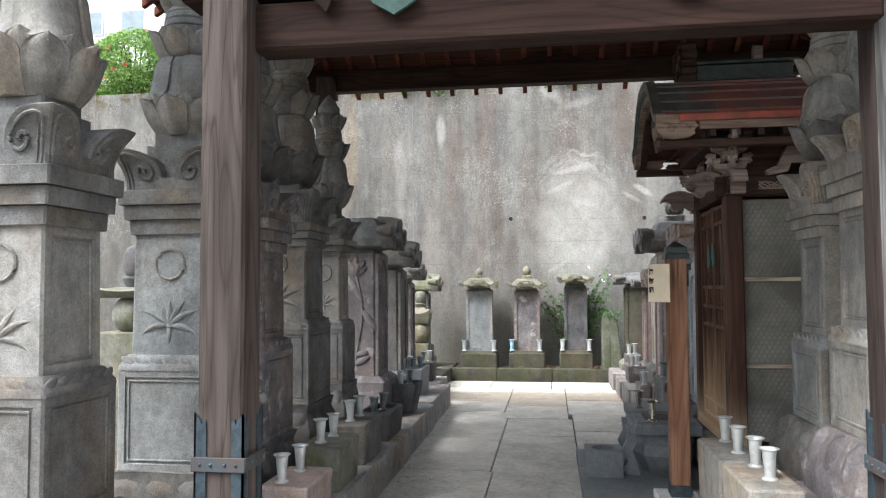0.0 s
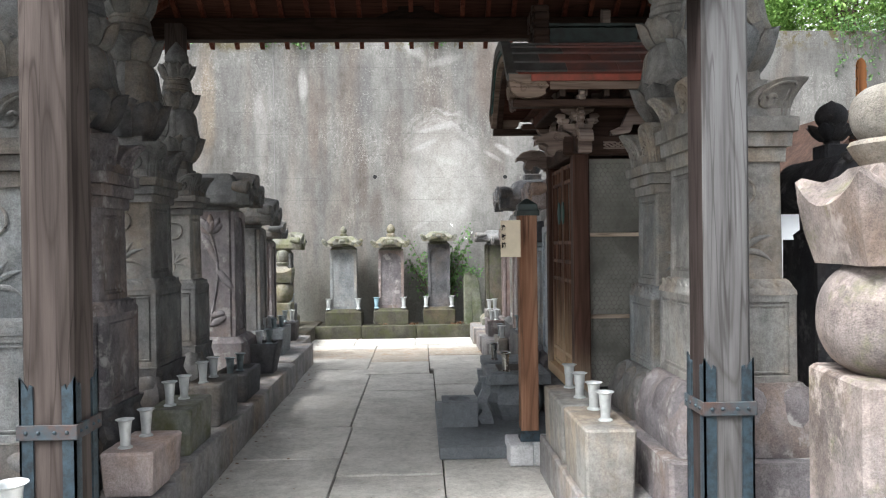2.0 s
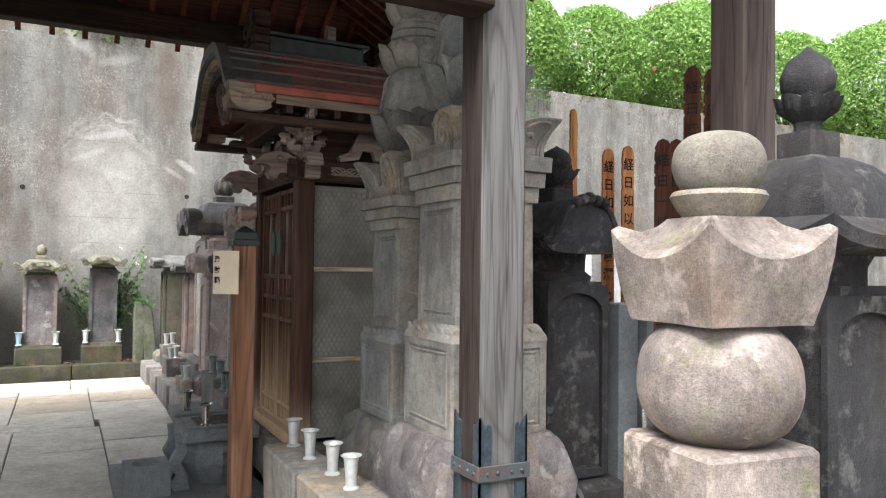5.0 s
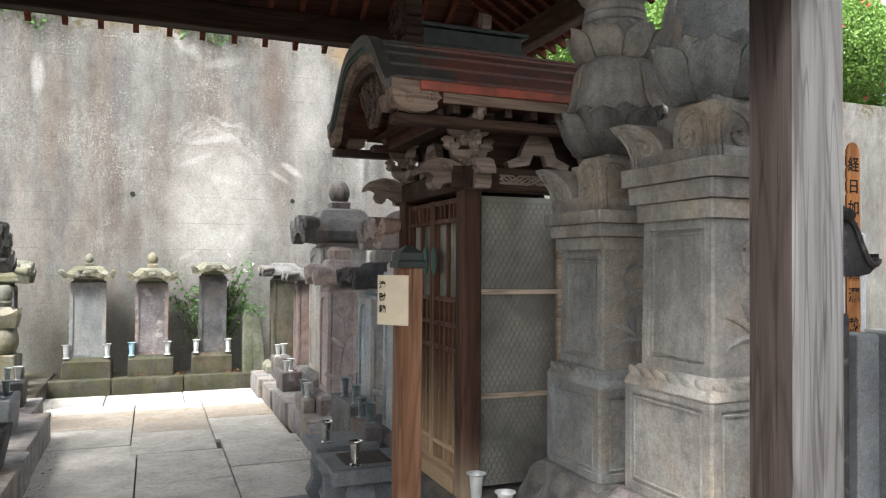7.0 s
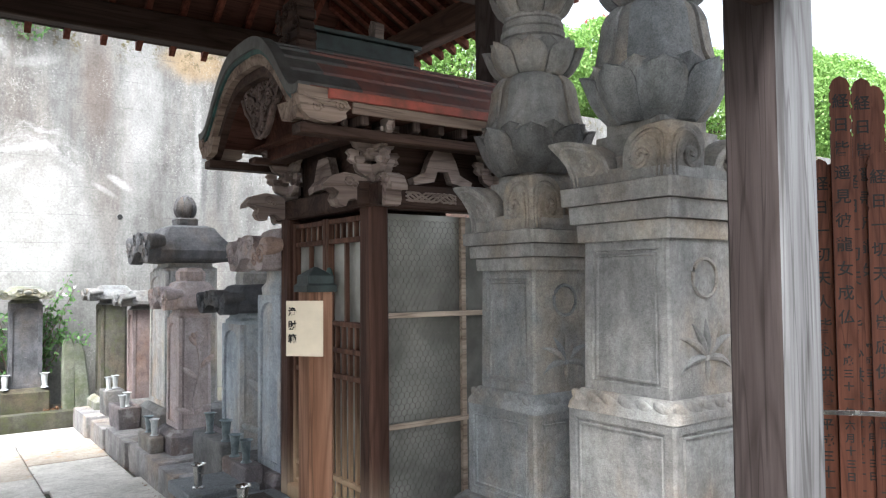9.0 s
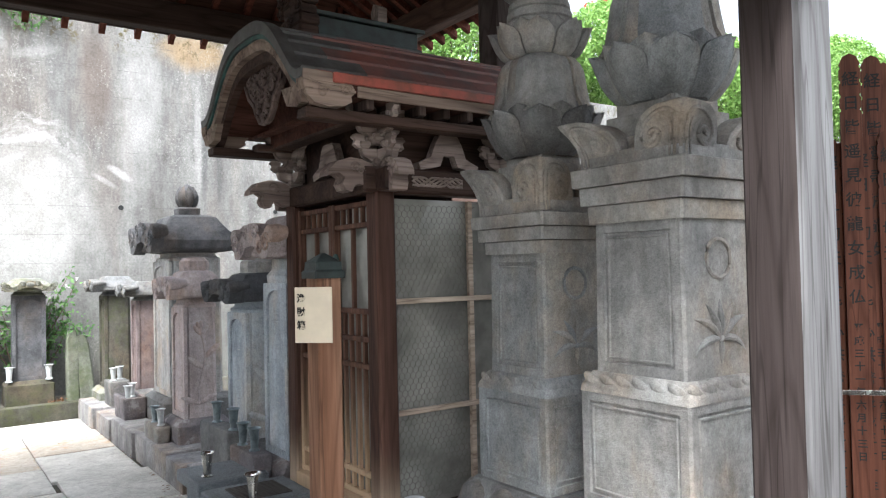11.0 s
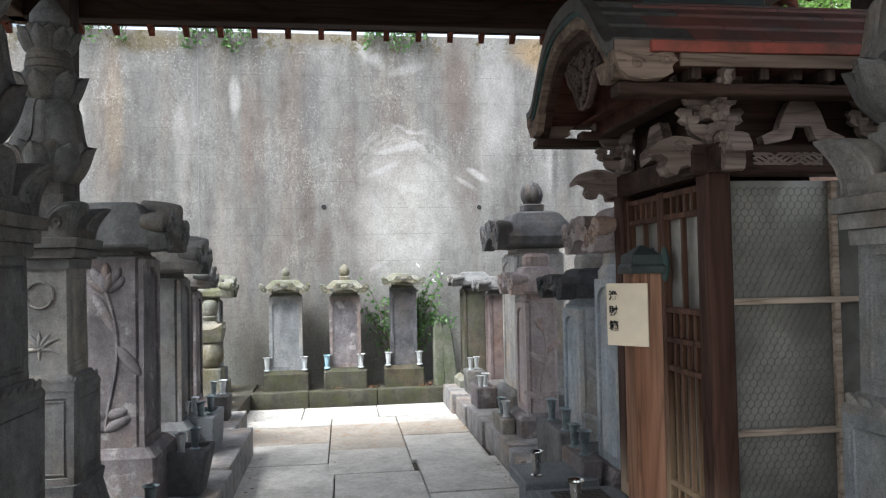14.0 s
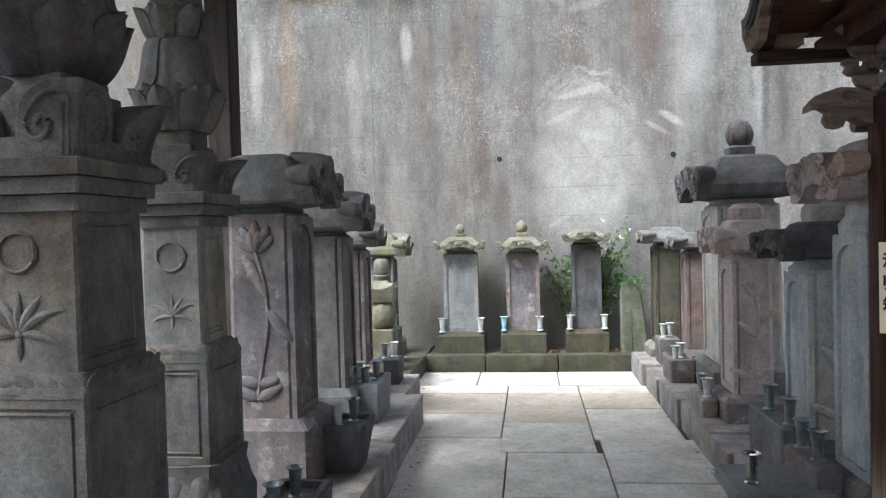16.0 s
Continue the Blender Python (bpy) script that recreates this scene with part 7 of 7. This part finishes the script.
bm = sqloft(bmesh.new(), [(0.10, 0.12, 0.0), (0.14, 0.16, 0.22), (0.15, 0.17, 0.27), (0.15, 0.17, 0.29)], 0.015)
bm.normal_update()
f = max((q for q in bm.faces if q.normal.z > 0.9), key=lambda q: q.calc_area())
bmesh.ops.inset_region(bm, faces=[f], thickness=0.03, depth=0.0)
bmesh.ops.inset_region(bm, faces=[f], thickness=0.006, depth=-0.03)
part("bowl", roughen(bm, 0.008, 10, 3.0), M_DARK, pot, "tapering planter")
vase(-1.12, 7.68, 0.51, M_VASE)
vase(-1.06, 7.83, 0.51, M_VASEB)
stone_box(-1.42, -1.08, 8.72, 9.22, 0.23, 0.56, M_GRANITE, "grey granite trough for vases", 8.0)
for x_, y_ in ((-1.33, 8.84), (-1.20, 8.80), (-1.30, 9.05), (-1.17, 9.08)):
    vase(x_, y_, 0.525, M_VASEB if x_ > -1.25 else M_VASE)
stone_box(-1.46, -1.22, 10.35, 10.65, 0.19, 0.46, M_DARK, "small dark stone box for vases", 9.0, False)
vase(-1.38, 10.45, 0.46, M_VASEB)
vase(-1.30, 10.54, 0.46, M_VASE)
stone_box(-1.66, -1.44, 11.6, 11.85, 0.19, 0.60, M_DARK, "dark stone stand for vases", 10.0, False)
vase(-1.60, 11.70, 0.60, M_VASE)
vase(-1.51, 11.74, 0.60, M_VASEB)
stone_box(-1.10, -0.86, 2.60, 3.08, 0.20, 0.53, M_GREY, "rough grey stone box for vases by the post", 18.0, False)
vase(-0.92, 2.94, 0.53, M_VASE, s=1.2)
vase(-0.97, 2.77, 0.53, M_VASE, s=1.2)

stone_box(1.215, 1.465, 3.93, 4.46, 0.24, 0.585, M_GREYL, "pale stone box with a worn edge for vases", 11.0, False)
stone_box(1.215, 1.45, 4.52, 5.12, 0.24, 0.575, M_GREYL, "pale worn stone box for vases", 12.0, False)
for y_, z_ in ((4.12, 0.585), (4.37, 0.585), (4.72, 0.575), (5.02, 0.575)):
    vase(1.36, y_, z_, M_VASE)
vase(1.08, 6.90, 0.46, M_STEEL, "shiny steel flower vase")
vase(1.10, 6.20, 0.48, M_STEEL, "shiny steel flower vase")
stone_box(1.335, 1.465, 6.82, 7.24, 0.20, 0.555, M_PURPLE, "dark reddish stone box for vases", 13.0, False)
stone_box(1.335, 1.465, 7.27, 7.86, 0.20, 0.625, M_GREY, "grey worn stone trough for vases", 14.0, False)
for x_, y_, z_ in ((1.40, 6.95, 0.555), (1.40, 7.16, 0.555), (1.40, 7.33, 0.625), (1.40, 7.67, 0.625)):
    vase(x_, y_, z_, M_VASEB)
stone_box(1.335, 1.465, 9.08, 9.52, 0.20, 0.36, M_GREYL, "small pale stone trough for vases", 15.0, False)
vase(1.40, 9.18, 0.36, M_VASE)
vase(1.40, 9.37, 0.36, M_VASEB)
stone_box(1.33, 1.56, 10.3, 10.75, 0.22, 0.45, M_PURPLE, "reddish dark stone box for vases", 16.0)
vase(1.40, 10.42, 0.42, M_VASE)
vase(1.48, 10.6, 0.42, M_VASE)
stone_box(1.40, 1.62, 11.3, 11.6, 0.22, 0.50, M_GREY, "grey stone box for vases", 17.0, False)
vase(1.46, 11.4, 0.50, M_VASE)
vase(1.55, 11.5, 0.50, M_VASE)
for x_, z_, m_ in ((-1.04, 0.44, M_VASE), (-0.56, 0.44, M_VASE), (-0.27, 0.455, M_VASEC), (0.17, 0.455, M_VASE), (0.53, 0.465, M_VASE), (0.95, 0.465, M_VASE)):
    vase(x_, 12.44, 0.44 if z_ < 0.45 else z_ - 0.005, m_, "sky-blue metal flower vase" if m_ is M_VASEC else "pale metal flower vase with a flared rim", 1.2)


# ---- greenery ----
def leaf_quads(bm, c, n_, size, rnd, flat=None):
    """A folded leaf of four triangles."""
    d = Vector((rnd.gauss(0, 1), rnd.gauss(0, 1), rnd.gauss(0, 1))).normalized()
    if n_ is not None:
        d = (d * 0.75 + n_ * 0.6).normalized()
    u = d.orthogonal().normalized()
    u = (Matrix.Rotation(rnd.uniform(0, 6.28), 3, d) @ u)
    w = d.cross(u)
    s = size * rnd.uniform(0.7, 1.3)
    a, b = bm.verts.new(c - u * s), bm.verts.new(c + u * s)
    l_, r_ = bm.verts.new(c + w * s * 0.5 + d * s * 0.15), bm.verts.new(c - w * s * 0.5 + d * s * 0.15)
    bm.faces.new((a, b, l_))
    bm.faces.new((b, a, r_))


def hedge(cx, cy, cz, rx, ry, rz, count, mat, label, seed, size=0.05, flowers=0):
    """A clipped shrub: twigs inside, a shell of small leaves in uneven clumps."""
    rnd = random.Random(seed)
    t = thing("clipped_shrub", pose(cx, cy, cz), label, "shrub", "clipped shrubs")
    bm = bmesh.new()
    clumps = []
    for k in range(160):
        d = Vector((rnd.gauss(0, 1), rnd.gauss(0, 1), rnd.gauss(0, 0.9))).normalized()
        clumps.append((d, rnd.uniform(0.93, 1.03)))
    for k in range(int(count * 3.6)):
        d0, q = clumps[rnd.randrange(160)]
        d = (d0 + Vector((rnd.gauss(0, 0.2), rnd.gauss(0, 0.2), rnd.gauss(0, 0.2)))).normalized()
        f = q * (1 - abs(rnd.gauss(0, 0.08)))
        c = Vector((d.x * rx * f, d.y * ry * f, d.z * rz * f))
        leaf_quads(bm, c, d, size * 0.62, rnd)
    tagged(part("leaves", bm, mat, t, "dense small leaves"), kind="stuff")
    bm = bmesh.new()
    for k in range(16):
        d = Vector((rnd.gauss(0, 1), rnd.gauss(0, 1), abs(rnd.gauss(0, 1)) + 0.2)).normalized()
        tube(bm, [Vector((0, 0, WALL_TOP - 0.14 - cz)), Vector((d.x * rx * 0.3, d.y * ry * 0.3, -rz * 0.3)), Vector((d.x * rx * 0.9, d.y * ry * 0.9, d.z * rz * 0.85))], [0.05, 0.03, 0.008], 5)
    part("twig_core", bm, M_TWIG, t, "bare inner branches")
    if flowers:
        bm = bmesh.new()
        for k in range(flowers):
            d = Vector((rnd.gauss(0, 1), -abs(rnd.gauss(0, 1)), rnd.gauss(0, 0.8))).normalized()
            for j in range(5):
                leaf_quads(bm, Vector((d.x * rx, d.y * ry, d.z * rz)) * 1.01 + Vector((rnd.gauss(0, 0.03), rnd.gauss(0, 0.03), rnd.gauss(0, 0.03))), d, size * 0.7, rnd)
        tagged(part("blossoms", bm, M_FLOWER, t, "a few red blossoms"), kind="stuff")


hedge(14.4, 15.0, 6.85, 2.15, 1.6, 1.55, 15000, M_LEAF, "large round clipped green shrub above the wall", 1, 0.075, 16)
hedge(11.0, 14.6, 6.25, 1.35, 1.2, 1.35, 9000, M_LEAF, "round clipped green shrub above the wall", 2, 0.065)
hedge(8.7, 14.6, 6.2, 1.35, 1.2, 1.45, 9000, M_LEAF, "round clipped green shrub above the wall", 3, 0.065)
hedge(6.7, 14.8, 5.9, 1.0, 1.0, 1.1, 5000, M_LEAF, "clipped green shrub above the wall", 4, 0.06)
hedge(18.5, 15.4, 6.7, 1.9, 1.5, 1.7, 8000, M_LEAF, "large clipped green shrub above the wall", 5, 0.085)
hedge(23.4, 15.8, 7.3, 2.4, 1.7, 2.3, 9000, M_LEAF, "large clipped green shrub far along the wall", 8, 0.10)
hedge(28.2, 16.2, 7.6, 2.6, 1.8, 2.5, 8000, M_LEAF, "large clipped green shrub far along the wall", 9, 0.11)
hedge(-8.15, 14.6, 5.85, 0.95, 0.9, 1.0, 8000, M_LEAF, "bright green clipped shrub above the wall", 6, 0.055, 10)
hedge(-10.6, 15.0, 5.85, 1.1, 1.0, 1.0, 5000, M_LEAF, "green clipped shrub above the wall", 7, 0.06)


def trailing(name, label, x0, x1, z0, z1, y, count, mat, seed, size=0.035, hang=0.3):
    """Leaves trailing over the top of the wall."""
    rnd = random.Random(seed)
    t = thing(name, pose((x0 + x1) / 2, y, z1), label, "plant", "plants on the wall")
    bm = bmesh.new()
    for k in range(count):
        u = rnd.random()
        c = Vector(((x0 + (x1 - x0) * u) - (x0 + x1) / 2, rnd.uniform(-0.14, 0.1), (z0 - z1) * (rnd.random() ** 1.5) * (0.3 + 0.7 * abs(math.sin(u * 5 + seed))) + rnd.uniform(0, 0.10)))
        leaf_quads(bm, c, Vector((0, -1, 0.3)), size, rnd)
    tagged(part("leaves", bm, mat, t, "small leaves"), kind="stuff")
    bm = bmesh.new()
    for k in range(8):
        u = (k + 0.5) / 8
        px0 = (x0 + (x1 - x0) * u) - (x0 + x1) / 2
        tube(bm, [(px0, 0.15, 0.0), (px0 + 0.03, -0.02, 0.05), (px0 + 0.05, -0.06, (z0 - z1) * 0.5)], 0.005, 4)
    part("stems", bm, M_TWIG, t, "thin stems")


trailing("ivy", "green ivy hanging over the top of the wall", -2.2, -1.25, 4.74, 5.12, 12.97, 420, M_IVY, 1)
trailing("ivy", "green ivy hanging over the top of the wall", 0.3, 1.2, 4.76, 5.11, 12.97, 380, M_IVY, 2)
trailing("ivy", "sparse ivy on the wall top", -3.6, -2.9, 4.8, 5.12, 12.97, 160, M_IVY, 3)
trailing("ivy", "sparse ivy on the wall top", 4.6, 6.2, 4.68, 5.13, 12.97, 300, M_IVY, 4)
trailing("ivy", "thick ivy hanging over the wall beside the shrubs", 7.6, 8.6, 4.1, 5.2, 12.97, 500, M_IVY, 5)

# climbing shrub behind the third wall grave
cs = thing("climbing_shrub", pose(0.78, 12.8, 0.165), "leafy climbing shrub with a few white flowers behind a grave", "shrub")
rnd = random.Random(11)
bm_l, bm_t = bmesh.new(), bmesh.new()
for k in range(15):
    tx, tz = rnd.uniform(-0.62, 0.60), rnd.uniform(0.75, 1.62)
    if abs(tx) < 0.15:
        tx += 0.3
    pts = [Vector((tx * q + 0.05 * math.sin(q * 6 + k), rnd.uniform(-0.1, 0.12), tz * q ** 0.8)) for q in (0, 0.25, 0.5, 0.75, 1.0)]
    tube(bm_t, pts, [0.012, 0.010, 0.008, 0.005, 0.003], 5)
    for q in range(46):
        j = rnd.uniform(1.4, 3.99)
        i0 = int(j)
        c = pts[i0].lerp(pts[min(i0 + 1, 4)], j - i0) + Vector((rnd.gauss(0, 0.05), rnd.gauss(0, 0.05), rnd.gauss(0, 0.05)))
        leaf_quads(bm_l, c, Vector((0, -1, 0.4)), 0.036, rnd)
for c in ((0.52, -0.12, 1.50), (0.40, -0.1, 1.40), (0.2, -0.1, 1.62)):
    bm_f = bmesh.new()
    for j in range(6):
        leaf_quads(bm_f, Vector(c) + Vector((rnd.gauss(0, 0.012), 0, rnd.gauss(0, 0.012))), Vector((0, -1, 0)), 0.018, rnd)
    part("flower", bm_f, M_WHITEFL, cs, "small white flower")
part("twig_growth", bm_t, M_TWIG, cs, "thin twigs")
tagged(part("leaves", bm_l, M_IVY, cs, "glossy green leaves"), kind="stuff")
fern = thing("small_plant", pose(1.28, 12.62, 0.9), "small leafy plant growing by the standing stones", "plant")
bm = bmesh.new()
for k in range(110):
    leaf_quads(bm, Vector((rnd.gauss(0, 0.10), rnd.gauss(0, 0.05), rnd.gauss(0.10, 0.07))), Vector((0, -1, 0.5)), 0.028, rnd)
tagged(part("leaves", bm, M_IVY, fern, "small green leaves"), kind="stuff")
bm = bmesh.new()
tube(bm, [(0, 0, -0.74), (0.02, 0, -0.3), (0.0, 0, 0.1)], 0.008, 5)
part("stem", bm, M_TWIG, fern, "thin stem")

# dry leaves and grit on the paving
bm = bmesh.new()
for k in range(260):
    side = rnd.random()
    y = rnd.uniform(3.5, 12.1)
    if side < 0.5:
        x = (-0.86 if y < 9.7 else -1.12) + abs(rnd.gauss(0, 0.06))
    elif side < 0.8:
        x = 1.28 - abs(rnd.gauss(0, 0.05))
        y = rnd.uniform(7.2, 12.1)
    elif side < 0.9:
        x, y = rnd.uniform(-0.8, 1.1), rnd.uniform(4.5, 12)
    else:
        x, y = rnd.uniform(-1.2, 1.2), 12.12 - abs(rnd.gauss(0, 0.05))
    s = rnd.uniform(0.006, 0.018)
    a = rnd.uniform(0, 6.28)
    q = [Vector((x + s * math.cos(a + b), y + s * 0.6 * math.sin(a + b), 0.006 + rnd.uniform(0, 0.008))) for b in (0, 1.57, 3.14, 4.71)]
    bm.faces.new([bm.verts.new(v) for v in q])
solid("dry_leaves", bm, M_DRY, "scattered dry leaves and grit along the kerbs", "leaves", kind="stuff")
for lx in (-0.15, 0.32, 1.02):
    bm = bmesh.new()
    for k in range(40):
        leaf_quads(bm, Vector((lx + rnd.gauss(0, 0.06), 12.42 + rnd.gauss(0, 0.03), 0.185 + abs(rnd.gauss(0, 0.015)))), Vector((0, 0, 1)), 0.022, rnd)
    solid("leaf_litter", bm, M_DRY, "small heap of brown fallen leaves on the bed", "leaves", kind="stuff")

# ---- distance above the wall ----
for gx, gy, gw, gh in ((8.0, 17.5, 0.18, 1.3), (9.4, 18.0, 0.2, 1.6), (11.8, 18.4, 0.18, 1.9), (12.8, 18.9, 0.2, 2.3), (15.6, 19.0, 0.22, 2.6), (16.6, 19.6, 0.2, 2.2), (-7.0, 18.5, 0.2, 2.6), (-9.3, 19.0, 0.2, 3.0), (-8.2, 19.5, 0.2, 3.4), (17.8, 18.6, 0.2, 2.0), (19.2, 19.0, 0.2, 2.4)):
    gt = thing("gravestone", pose(gx, gy, WALL_TOP - 0.12), "pale granite gravestone on the bank above the wall", "gravestone", "graves above the wall")
    part("shaft", sqloft(bmesh.new(), [(gw, gw, 0.4), (gw, gw, gh + 0.4), (gw * 0.8, gw * 0.8, gh + 0.44)], 0.01), M_WHITEST, gt, "pale shaft")
    part("plinth", sqloft(bmesh.new(), [(gw * 1.8, gw * 1.8, 0.0), (gw * 1.8, gw * 1.8, 0.4)], 0.01), M_WHITEST, gt, "pale plinth")


def building(cx, cy, w, d, h, nx, nz, label):
    t = thing("apartment_building", pose(cx, cy, 4.8), label, "building", "buildings above the wall")
    part("wall", box(-w / 2, w / 2, 0, d, 0, h, 0.02), M_BUILD, t, "pale facade")
    part("roof", box(-w / 2 - 0.2, w / 2 + 0.2, -0.2, d + 0.2, h, h + 0.4, 0.02), M_BUILD, t, "flat roof edge")
    for i in range(nx):
        for k in range(nz):
            x = -w / 2 + w * (i + 0.5) / nx
            z = 1.0 + (h - 1.6) * (k + 0.3) / nz
            wdw = part("window", box(x - w / nx * 0.3, x + w / nx * 0.3, -0.06, 0.04, z, z + 1.5, 0.01), M_BUILD, t, "window frame")
            part("pane", box(x - w / nx * 0.26, x + w / nx * 0.26, -0.075, -0.062, z + 0.08, z + 1.42, 0), M_PANE, wdw, "glass pane")


building(-22, 42, 14, 9, 22, 5, 6, "tall pale apartment building above the wall")
building(30, 46, 16, 10, 18, 6, 5, "pale apartment building beyond the shrubs")
building(52, 40, 14, 10, 15, 5, 4, "pale apartment building far to the side")
